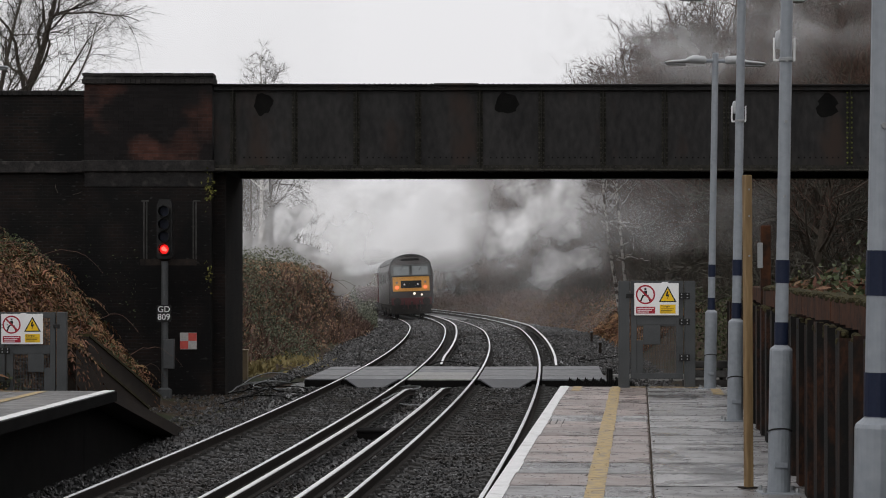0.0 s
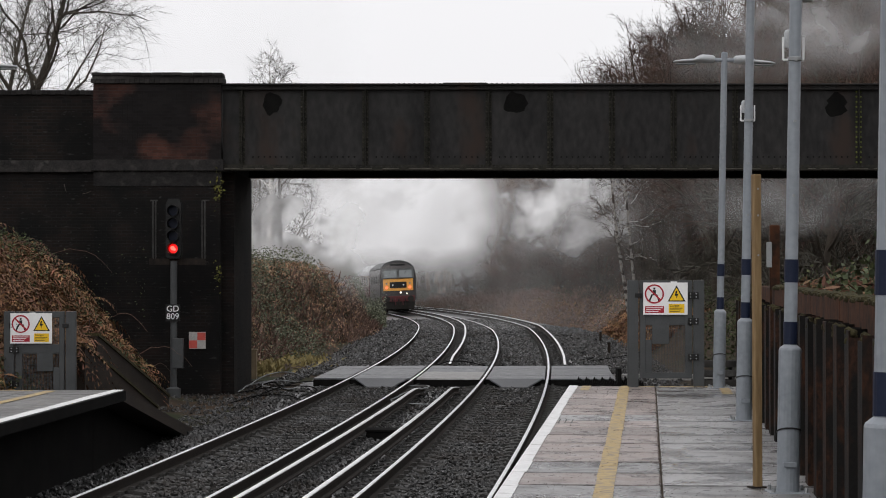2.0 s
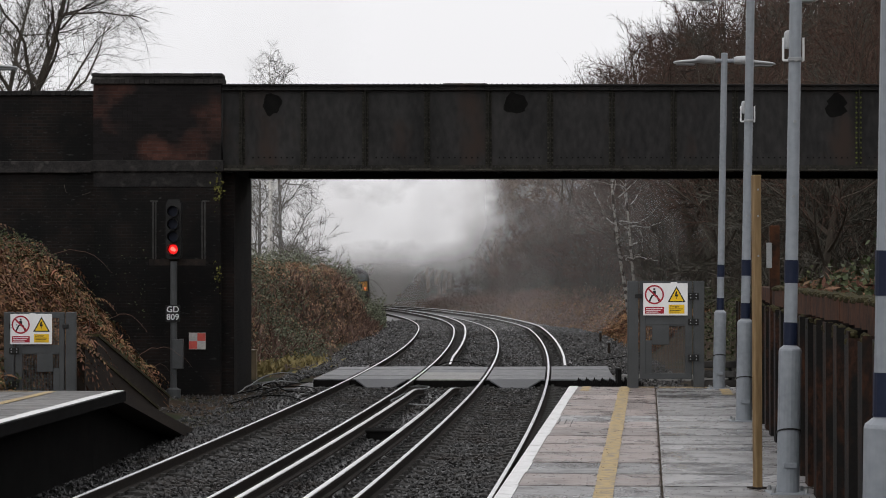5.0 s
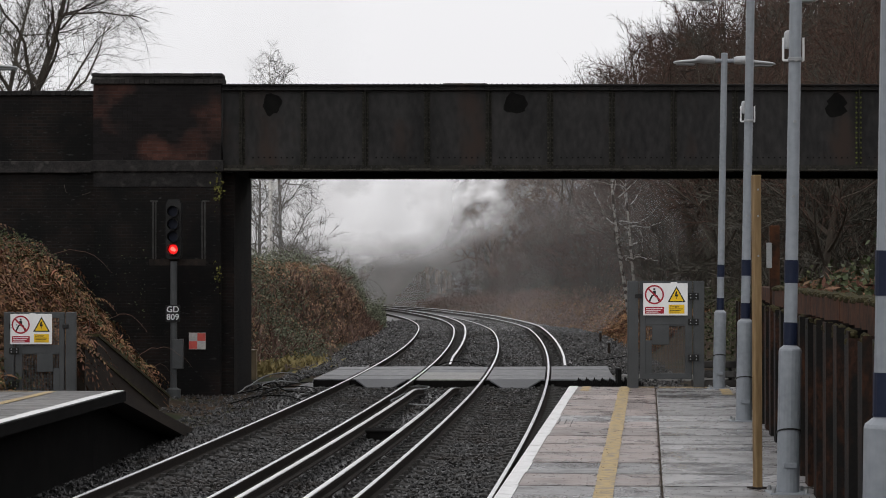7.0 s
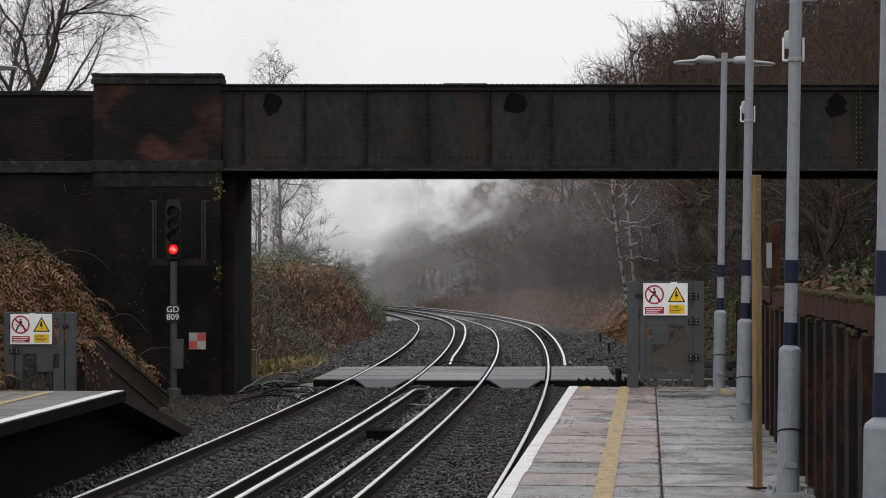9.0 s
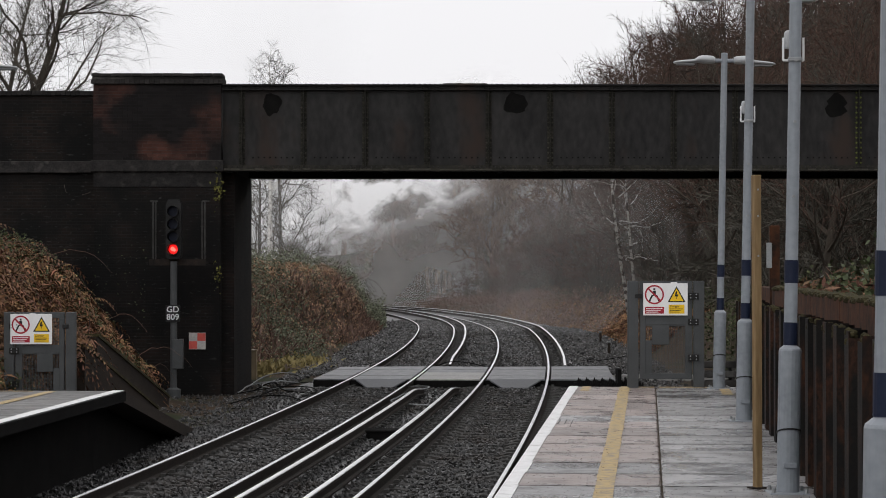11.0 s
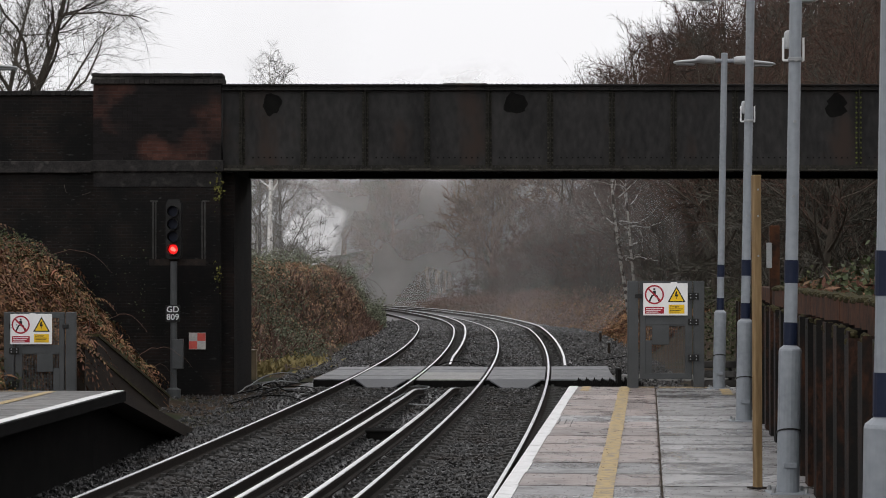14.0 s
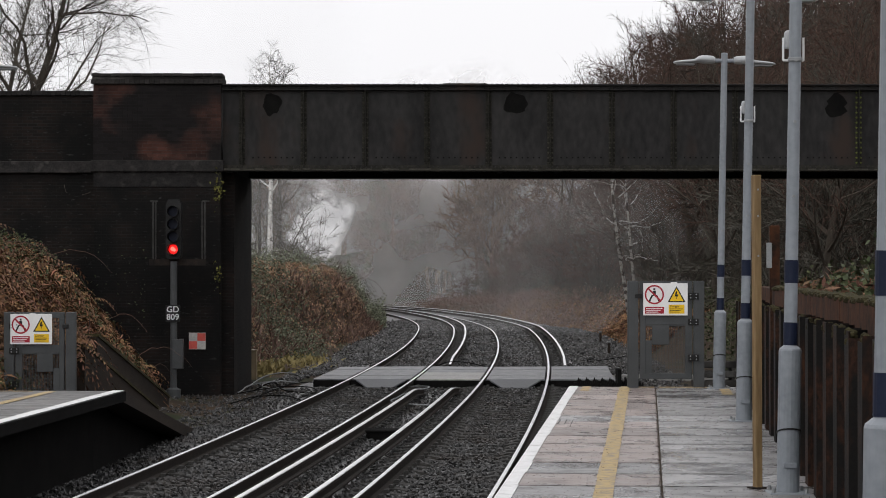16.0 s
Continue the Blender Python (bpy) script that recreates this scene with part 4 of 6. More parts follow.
    for i in range(130):
        if cm is None:
            bm = bmesh.new()
            box(bm, 0.004, 0.108, 0, 0.56, 0, 0.11, bevel=0.008)
            cm = mesh_of(bm, "coping_brick", M_COPING)
        ob = new("coping_brick", cm)
        ob.parent = w
        ob.matrix_basis = pose(-7.98 - 0.112 * (i + 1), y + 0.27, 6.56 + rnd.uniform(-0.006, 0.006), 0, rnd.uniform(-1, 1), 0)
    r = thing("bridge_abutment", "far brick abutment of the road bridge", "abutment", kind="structure")
    bm = bmesh.new()
    box(bm, 11.2, 24, y + 0.5, y + 5.4, -0.5, 6.6)
    part("abutment_wall", bm, M_BRICK, r)


build_abutments()


# ---- colour-light signal ----
def build_signal():
    x, y = -6.0, 52.9
    t = thing("railway_signal", "colour-light signal showing red, on a grey post before the bridge", "railway signal", pose(x, y, 0))
    bm = bmesh.new()
    lathe(bm, [(0.16, -0.4), (0.16, -0.1), (0.075, -0.06), (0.075, 2.75)], 16)
    part("post", bm, M_GATE, t)
    bm = bmesh.new()
    prism(bm, [(-0.17, 2.86), (-0.12, 2.8), (0.12, 2.8), (0.17, 2.86), (0.17, 4.0), (0.12, 4.13), (-0.12, 4.13), (-0.17, 4.0)], -0.1, 0.15)
    head = part("signal_head", bm, M_BLACK, t)
    for i, z in enumerate((3.02, 3.3, 3.58, 3.86)):
        bm = bmesh.new()
        n = 16
        ra = [2 * math.pi * k / n for k in range(n)]
        rings = [[(q * math.cos(a), yy, z + q * math.sin(a)) for a in ra] for q, yy in ((0.13, -0.1), (0.13, -0.32), (0.122, -0.32), (0.122, -0.1))]
        sweep(bm, rings)
        part("hood", bm, M_BLACK, head)
        bm = bmesh.new()
        rod(bm, (0, -0.112, z), (0, -0.102, z), 0.105, sides=20)
        part("lens", bm, M_RED_LAMP if i == 0 else M_NAVY, head, "lit red aspect" if i == 0 else "dark unlit lens")
        if i == 0:
            bm = bmesh.new()
            for cx, cz, cr in ((-0.015, 0.01, 0.05), (0.03, -0.02, 0.035)):
                rod(bm, (cx, -0.118, z + cz), (cx, -0.1125, z + cz), cr, sides=14)
            part("lamp_core", bm, M_RED_CORE, head, "bright core of the lit lamp")
    # ladder frame and walkway behind
    bm = bmesh.new()
    for sx in (-0.5, 0.66):
        rod(bm, (sx, 0.3, 2.8), (sx, 0.3, 4.1), 0.022, sides=6)
        rod(bm, (sx + 0.06 * (1 if sx < 0 else -1), 0.3, 2.8), (sx + 0.06 * (1 if sx < 0 else -1), 0.3, 4.1), 0.016, sides=6)
        rod(bm, (sx - 0.06, 0.3, 4.1), (sx + 0.1, 0.3, 4.1), 0.016, sides=6)
    part("guard_frame", bm, M_SLEEPER, t)
    bm = bmesh.new()
    box(bm, -0.56, 0.7, 0.1, 0.7, 2.7, 2.74)
    box(bm, -0.56, 0.7, 0.08, 0.1, 2.66, 2.8)
    part("walkway", bm, M_RAIL, t)
    bm = bmesh.new()
    box(bm, -0.02, 0.22, -0.14, 0.06, 0.36, 1.02, bevel=0.01)
    part("junction_box", bm, M_GATE, t, "grey junction box")
    bm = bmesh.new()
    box(bm, -0.17, 0.15, -0.1, -0.085, 1.40, 1.78)
    plate = part("number_plate", bm, M_BLACK, t, "black plate with white signal number")
    for text, z in (("GD", 1.62), ("809", 1.45)):
        lettering(text, 0.19, M_SIGN, plate, pose(-0.01, -0.104, z, 90, 0, 0))


build_signal()


def chequer_plate():
    t = thing("chequered_plate", "small red-and-white chequered plate on the sooty pier", "sign", pose(-5.60, BRIDGE_Y + 0.012, 0.94))
    bm = bmesh.new()
    box(bm, -0.19, 0.19, -0.012, 0.0, -0.19, 0.19)
    part("plate", bm, M_PALE, t)
    for x, z in ((-0.095, -0.09), (0.095, 0.09)):
        bm = bmesh.new()
        box(bm, x - 0.093, x + 0.093, -0.016, -0.0125, z - 0.088, z + 0.088)
        part("red_square", bm, M_CHEQUER, t)


chequer_plate()


# ---- board crossing under the bridge ----
def build_crossing():
    t = thing("board_crossing", "grey rubber-panel track crossing laid between the rails", "crossing")
    ya, yb = 55.6, 62.6
    spans = [(True, -1.6, -0.83), (True, -0.68, 0.68), (True, 0.83, TRACK_GAP - 0.83), (False, -0.68, 0.68), (False, 0.83, 2.3)]
    for left, o0, o1 in spans:
        for k in range(4):
            y0, y1 = ya + (yb - ya) * k / 4, ya + (yb - ya) * (k + 1) / 4 - 0.008
            bm = bmesh.new()
            ring = []
            for y in (y0, y1):
                up = 0.004 if k % 2 else 0.0
                p, q = on_track(y, o0, up, left), on_track(y, o1, up, left)
                if (left, o0) == (True, 0.83):
                    q = on_track(y, -0.83, up, False)
                ring.append([p - Vector((0, 0, 0.13)), q - Vector((0, 0, 0.13)), q, p])
            sweep(bm, ring)
            mid = left and o0 == 0.83
            part("panel", bm, M_PALE if (mid and k in (0, 1)) else M_RUBBER, t, "worn pale panel" if (mid and k in (0, 1)) else "")
    # sloped deflectors between the rails; a black strip paints the dark gap under the front edge
    for left in (True, False):
        bm = bmesh.new()
        y = ya - 0.02
        a = [on_track(y, -0.62, 0.0, left), on_track(y, 0.62, 0.0, left)]
        b = [on_track(y - 0.5, -0.3, -0.17, left), on_track(y - 0.5, 0.3, -0.17, left)]
        d = Vector((0, 0, 0.03))
        sweep(bm, [[a[0] - d, a[1] - d, a[1], a[0]], [b[0] - d, b[1] - d, b[1], b[0]]])
        part("deflector", bm, M_RUBBER, t, "galvanised sloping deflector plate")
    bm = bmesh.new()
    p, q = on_track(ya, -1.6, -0.03, True), on_track(ya, 2.3, -0.03, False)
    sweep(bm, [[p + Vector((0, -0.06, -0.25)), p + Vector((0, 0.1, -0.25)), p + Vector((0, 0.1, 0)), p + Vector((0, -0.06, 0))],
               [q + Vector((0, -0.06, -0.25)), q + Vector((0, 0.1, -0.25)), q + Vector((0, 0.1, 0)), q + Vector((0, -0.06, 0))]])
    part("edge_gap_strip", bm, M_DEEP_BLACK, t)


build_crossing()


def trespass_guard():
    t = thing("trespass_guard", "black toothed anti-trespass panels beside the crossing", "trespass guard", pose(3.0, 52.0, 0.0))
    for k in range(5):
        bm = bmesh.new()
        prism(bm, [(0, -0.4), (1.5, -0.4), (1.5, -0.12), (0, -0.02)], k * 0.6, k * 0.6 + 0.1)
        for i in range(8):
            prism(bm, [(0.05 + 0.18 * i, -0.05), (0.17 + 0.18 * i, -0.05), (0.11 + 0.18 * i, 0.1)], k * 0.6, k * 0.6 + 0.1)
        part("slat", bm, M_DEEP_BLACK, t)
    bm = bmesh.new()
    box(bm, 0.84, 0.92, 0.1, 0.9, -0.3, 0.38, bevel=0.01)
    part("upright_board", bm, M_DEEP_BLACK, t)


trespass_guard()


def cable(points, r, label="black lineside cable lying on the ballast"):
    cu = bpy.data.curves.new("cable", "CURVE")
    cu.dimensions, cu.bevel_depth, cu.bevel_resolution, cu.resolution_u = "3D", r, 1, 6
    sp = cu.splines.new("BEZIER")
    sp.bezier_points.add(len(points) - 1)
    for b, p in zip(sp.bezier_points, points):
        b.co = p
        b.handle_left_type = b.handle_right_type = "AUTO"
    cu.materials.append(M_STEEL if "grey" in label else M_DEEP_BLACK)
    return tagged(new("cable", cu), label, "cable", group="lineside cables")


for k, pts in enumerate((
        [(-4.6, 53, -0.2), (-4.0, 53.6, -0.12), (-3.4, 55, -0.14), (-2.9, 54, -0.15), (-3.1, 51, -0.2)],
        [(-4.7, 57, -0.25), (-4.3, 58, -0.02), (-3.8, 59, 0.0), (-3.5, 60, -0.18)],
        [(-4.5, 50, -0.26), (-3.8, 51, -0.14), (-2.8, 49.6, -0.2)],
        [(-4.4, 55.5, -0.25), (-4.0, 55, -0.06), (-3.5, 53.4, -0.16), (-2.5, 52.5, -0.18)],
        [(-4.6, 58, -0.25), (-4.1, 56.5, -0.1), (-3.7, 57.5, -0.15), (-3.2, 56, -0.18)],
        [(-4.2, 51.5, -0.25), (-3.6, 54.5, -0.1), (-3.3, 57, -0.14), (-3.0, 58.5, -0.2)],
        [(-4.7, 54.5, -0.25), (-4.2, 56.2, -0.1), (-3.9, 54.2, -0.14), (-3.3, 56, -0.18)],
        [(-0.9, 54.2, -0.1), (-0.3, 52, 0.0), (-0.9, 49, -0.05), (-0.6, 47, -0.1), (0.1, 48.5, -0.12)],
        [(-0.2, 66, -0.1), (0.5, 64.8, 0.05), (1.2, 65.2, -0.1)],
        [(4.2, 66, 0.15), (5.0, 70, -0.05), (6.0, 69, 0.2)])):
    cable(pts, 0.013, "grey lineside cable lying on the ballast" if k in (1, 4, 6, 7) else "black lineside cable lying on the ballast")


def lineside_box(x, y, z, w, h, material, label):
    t = thing("lineside_box", label, "equipment box", pose(x, y, z))
    bm = bmesh.new()
    box(bm, -w / 2, w / 2, -w / 2, w / 2, -0.2, h, bevel=0.01)
    part("case", bm, material, t)
    bm = bmesh.new()
    box(bm, -w / 2 - 0.02, w / 2 + 0.02, -w / 2 - 0.02, w / 2 + 0.02, h, h + 0.04, bevel=0.008)
    part("lid", bm, material, t)


M_BUFF = mat("buff_plastic", (0.2, 0.155, 0.1), (0.27, 0.21, 0.14), 4, 0.6, 0.1)
lineside_box(-5.05, 62.5, -0.2, 0.3, 0.62, M_BUFF, "small buff lineside box beside the abutment")
lineside_box(-0.98, 38.6, -0.22, 0.52, 0.15, M_DEEP_BLACK, "flat black box lying between the tracks")


def trough_stack(x, y):
    t = thing("trough_stack", "stack of grey concrete cable troughs on the bank", "concrete troughs", pose(x, y, ground_z(x, y), 0, 0, 4))
    for k in range(5):
        bm = bmesh.new()
        dx = 0.05 * math.sin(k * 2.3)
        box(bm, -0.45 + dx, 0.45 + dx, -0.2, 0.2, 0.02 + 0.2 * k, 0.16 + 0.2 * k, bevel=0.012)
        for q in (-0.35, 0.3):
            box(bm, q, q + 0.06, -0.2, 0.2, 0.161 + 0.2 * k if k < 4 else 0.1, 0.219 + 0.2 * k if k < 4 else 0.15)
        part("trough", bm, M_SLEEPER if k % 2 else M_MORTAR, t)


trough_stack(5.75, 50.0)


def platform_litter():
    """Dark wet leaves and grit on the slabs."""
    rg = random.Random(31)
    vs, fs = [], []
    for i in range(1500):
        x, y = rg.uniform(0.2, 2.4), rg.uniform(-4, 16.4)
        if rg.random() < 0.45:
            x = 1.21 + rg.gauss(0, 0.06) if rg.random() < 0.5 else 2.45 - abs(rg.gauss(0, 0.12))
        r, a = rg.uniform(0.003, 0.012), rg.uniform(0, 6.3)
        b = len(vs)
        for k in range(5):
            q = a + k * 1.2566
            p = PLAT @ Vector((x + r * rg.uniform(0.6, 1.2) * math.cos(q), y + r * 1.4 * math.sin(q), PLAT_Z + rg.uniform(0.009, 0.016)))
            vs.append(tuple(p))
        fs.append((b, b + 1, b + 2, b + 3, b + 4))
    tagged(raw("fallen_leaves", vs, fs, M_SOIL), "dark wet leaves and grit on the platform", "leaves", kind="stuff")


platform_litter()


def platform_grit():
    """Pebbles and crumbs standing on the wet slabs."""
    rg = random.Random(77)
    vs, fs = [], []
    for i in range(4500):
        x, y = rg.uniform(0.13, 2.45), -3 + 19.3 * rg.random() ** 0.8
        r = rg.uniform(0.0018, 0.0045)
        b, a = len(vs), rg.uniform(0, 2.1)
        for k in range(3):
            vs.append(tuple(PLAT @ Vector((x + r * math.cos(a + 2.094 * k), y + r * math.sin(a + 2.094 * k), PLAT_Z + 0.003))))
        vs.append(tuple(PLAT @ Vector((x + rg.uniform(-0.3, 0.3) * r, y, PLAT_Z + 0.006 + r * rg.uniform(0.7, 1.6)))))
        fs += [(b, b + 1, b + 3), (b + 1, b + 2, b + 3), (b + 2, b, b + 3)]
    tagged(raw("grit", vs, fs, M_GRIT), "dark crumbs of grit scattered on the platform", "grit", kind="stuff")


M_GRIT = mat("wet_grit", (0.05, 0.04, 0.035), (0.2, 0.165, 0.145), 9, 0.6, 0.0, island=0.7)
platform_grit()


# ---- the train: a diesel at the tail, coaches ahead of it ----
M_LOCO_GREEN = mat("dark_green_coach_paint", (0.018, 0.03, 0.024), (0.03, 0.045, 0.036), 2, 0.35, 0.05, stain=(0.03, 0.03, 0.028), stain_scale=0.8)
M_LOCO = mat("dark_maroon_loco_paint", (0.020, 0.014, 0.014), (0.034, 0.026, 0.026), 2, 0.4, 0.05, stain=(0.035, 0.034, 0.033), stain_scale=0.8, spec=0.5)
M_LOCO_ROOF = mat("sooty_grey_roof", (0.055, 0.06, 0.06), (0.10, 0.105, 0.105), 2, 0.5, 0.1)
# warning yellow pushed to orange: the tail lamps' glow is in the colour
M_LOCO_YELLOW = mat("glow_tinted_warning_yellow", (0.74, 0.35, 0.075), (0.82, 0.42, 0.10), 2, 0.4, 0.02)
M_MAROON = mat("maroon_coach_paint", (0.075, 0.022, 0.024), (0.11, 0.033, 0.034), 2, 0.35, 0.03)
M_CREAM = mat("cream_coach_paint", (0.25, 0.21, 0.175), (0.34, 0.285, 0.24), 2, 0.4, 0.03)
M_COACH_ROOF = mat("pale_coach_roof", (0.42, 0.43, 0.44), (0.58, 0.59, 0.6), 1.5, 0.4, 0.05)
M_UNDER = mat("black_underframe", (0.015, 0.014, 0.013), (0.035, 0.03, 0.027), 4, 0.7, 0.2)
M_GLASS = mat("cab_glass", (0.10, 0.12, 0.125), (0.15, 0.17, 0.175), 1, 0.06, 0.0, spec=1.0)
M_TAIL = glow("lit_tail_lamp", (1.0, 0.2, 0.07), 1.5)
M_HEADLAMP = glow("lit_marker_lamp", (1.0, 0.9, 0.72), 1.6)


def body_ring(y, half, z0, zs, zt, rake=0.0, squeeze=1.0):
    pts = [(-half, z0), (-half, zs)]
    n = 8
    for i in range(1, n):
        a = math.pi * i / n
        pts.append((-half * math.cos(a) * (1 - 0.02), zs + (zt - zs) * math.sin(a) ** 0.8))
    pts += [(half, zs), (half, z0)]
    return [(x * squeeze, y + rake * max(0.0, z - 2.58), z) for x, z in pts]


def bogie(parent, y):
    bm = bmesh.new()
    for s in (-1, 1):
        box(bm, s * 1.05 - 0.08, s * 1.05 + 0.08, y - 1.9, y + 1.9, 0.35, 0.85, bevel=0.03)
    box(bm, -1.0, 1.0, y - 0.25, y + 0.25, 0.4, 0.9)
    b = part("bogie", bm, M_UNDER, parent)
    for dy in (-1.3, 1.3):
        bm = bmesh.new()
        for s in (-1, 1):
            rod(bm, (s * 0.70, y + dy, 0.46), (s * 0.83, y + dy, 0.46), 0.46, sides=20)
        rod(bm, (-0.7, y + dy, 0.46), (0.7, y + dy, 0.46), 0.08, sides=8)
        part("wheelset", bm, M_RAIL, b)


def locomotive():
    t = thing("diesel_locomotive", "dark maroon diesel locomotive with yellow end panel and lit tail lamps", "locomotive")
    bm = bmesh.new()
    sweep(bm, [body_ring(0.0, 1.30, 1.0, 2.9, 3.78, 0.32, 0.975), body_ring(0.12, 1.33, 0.95, 2.9, 3.83, 0.30), body_ring(0.6, 1.345, 0.9, 2.9, 3.88, 0.22),
               body_ring(18.8, 1.345, 0.9, 2.9, 3.88, -0.22), body_ring(19.3, 1.33, 0.95, 2.9, 3.83, -0.30), body_ring(19.4, 1.30, 1.0, 2.9, 3.78, -0.32, 0.975)])
    part("body", bm, M_LOCO, t)
    bm = bmesh.new()
    rings = []
    for y, k in ((0.30, 0.95), (0.75, 1.0), (18.6, 1.0), (19.1, 0.95)):
        ring = []
        for i in range(13):
            a = math.pi * (0.1 + 0.8 * i / 12)
            ring.append((-1.35 * math.cos(a) * k, y, 2.93 + 0.97 * math.sin(a) ** 0.8))
        for i in range(12, -1, -1):
            a = math.pi * (0.1 + 0.8 * i / 12)
            ring.append((-1.30 * math.cos(a) * k, y, 2.88 + 0.93 * math.sin(a) ** 0.8))
        rings.append(ring)
    sweep(bm, rings)
    part("roof", bm, M_LOCO_ROOF, t, "sooty grey roof", smooth=False)
    bm = bmesh.new()
    box(bm, -0.55, 0.55, 0.27, 0.45, 3.50, 3.64, bevel=0.02)
    part("roof_grille", bm, M_BLACK, t)
    bm = bmesh.new()
    box(bm, -1.1, 1.1, -0.035, 0.02, 1.66, 2.54, bevel=0.02)
    pan = part("end_panel", bm, M_LOCO_YELLOW, t, "yellow warning panel")
    bm = bmesh.new()
    box(bm, -0.62, 0.62, -0.06, -0.03, 1.86, 2.3, bevel=0.03)
    hb = part("headcode_box", bm, M_BLACK, pan)
    for s in (-1, 1):
        bm = bmesh.new()
        rod(bm, (s * 0.40, -0.075, 2.08), (s * 0.40, -0.06, 2.08), 0.05, sides=12)
        part("marker", bm, M_SIGN, hb)
        bm = bmesh.new()
        rod(bm, (s * 0.85, -0.075, 1.90), (s * 0.85, -0.03, 1.90), 0.105, sides=16)
        part("tail_lamp", bm, M_TAIL, pan, "lit orange-red tail lamp")
        bm = bmesh.new()
        rod(bm, (s * 0.85, -0.06, 2.2), (s * 0.85, -0.03, 2.2), 0.07, sides=12)
        part("lamp_housing", bm, M_CREAM, pan)
        # windscreen panes lie on the raked face
        bm = bmesh.new()
        m = Matrix.Translation((s * 0.56, 0.045, 2.88)) @ Euler((-math.atan(0.32), 0, 0)).to_matrix().to_4x4()
        box(bm, -0.47, 0.47, -0.05, 0.02, -0.28, 0.28, m, bevel=0.01)
        w = part("windscreen", bm, M_GLASS, t, "pale reflecting windscreen pane")
        bm = bmesh.new()
        rod(bm, m @ Vector((0.1, -0.06, 0.27)), m @ Vector((-0.06, -0.06, 0.02)), 0.012, sides=5)
        part("wiper", bm, M_BLACK, w)
        bm = bmesh.new()
        rod(bm, (s * 0.87, -0.45, 1.06), (s * 0.87, 0.05, 1.06), 0.1, sides=14)
        bf = part("buffer", bm, M_UNDER, t)
        bm = bmesh.new()
        rod(bm, (s * 0.87, -0.5, 1.06), (s * 0.87, -0.45, 1.06), 0.23, sides=18)
        part("buffer_head", bm, M_UNDER, bf)
        bm = bmesh.new()
        x0, x1 = sorted((s * 1.348, s * 1.36))
        box(bm, x0, x1, 1.0, 1.5, 2.3, 2.85)
        part("cab_side_window", bm, M_GLASS, t)
        for yy in (5, 8, 11, 14):
            bm = bmesh.new()
            box(bm, x0, x1, yy, yy + 1.6, 2.2, 2.75)
            part("side_grille", bm, M_BLACK, t)
    bm = bmesh.new()
    mface = Matrix.Translation((0, 0.045, 2.9)) @ Euler((-math.atan(0.32), 0, 0)).to_matrix().to_4x4()
    box(bm, -1.2, 1.2, -0.035, 0.02, -0.36, 0.38, mface, bevel=0.02)
    part("window_surround", bm, M_LOCO_ROOF, t, "grey-green surround of the windscreens")
    bm = bmesh.new()
    box(bm, -0.045, 0.045, -0.02, 0.1, 2.58, 3.2)
    part("centre_pillar", bm, M_LOCO_ROOF, t)
    bm = bmesh.new()
    rod(bm, (0.18, -0.06, 1.52), (0.18, 0.0, 1.52), 0.07, sides=14)
    part("headlamp", bm, M_HEADLAMP, t, "lit white lamp")
    bm = bmesh.new()
    rod(bm, (0.62, -0.06, 1.44), (0.62, 0.0, 1.44), 0.055, sides=14)
    part("headlamp", bm, M_HEADLAMP, t, "lit white lamp")
    bm = bmesh.new()
    box(bm, -1.2, 1.2, -0.06, 0.2, 0.86, 1.28, bevel=0.02)
    bb = part("buffer_beam", bm, M_MAROON, t, "dull red buffer beam")
    for x in (-0.45, -0.25, 0.28, 0.48):
        bm = bmesh.new()
        rod(bm, (x, -0.1, 1.12), (x + 0.03, -0.16, 0.6), 0.03, sides=6)
        part("brake_hose", bm, M_MAROON if abs(x) < 0.3 else M_BLACK, bb)
    bm = bmesh.new()
    rod(bm, (0, -0.3, 0.98), (0, 0.0, 1.02), 0.06, sides=8)
    rod(bm, (0, -0.28, 0.98), (0, -0.26, 0.6), 0.04, sides=8)
    part("coupling", bm, M_UNDER, bb)
    bm = bmesh.new()
    box(bm, -1.2, 1.2, 0.15, 19.2, 0.62, 0.98)
    box(bm, -1.15, 1.15, 0.0, 0.12, 0.3, 0.86, bevel=0.03)
    box(bm, -1.1, 1.1, 7.5, 11.8, 0.3, 0.7)
    part("underframe", bm, M_UNDER, t)
    bogie(t, 3.6)
    bogie(t, 15.8)
    return t


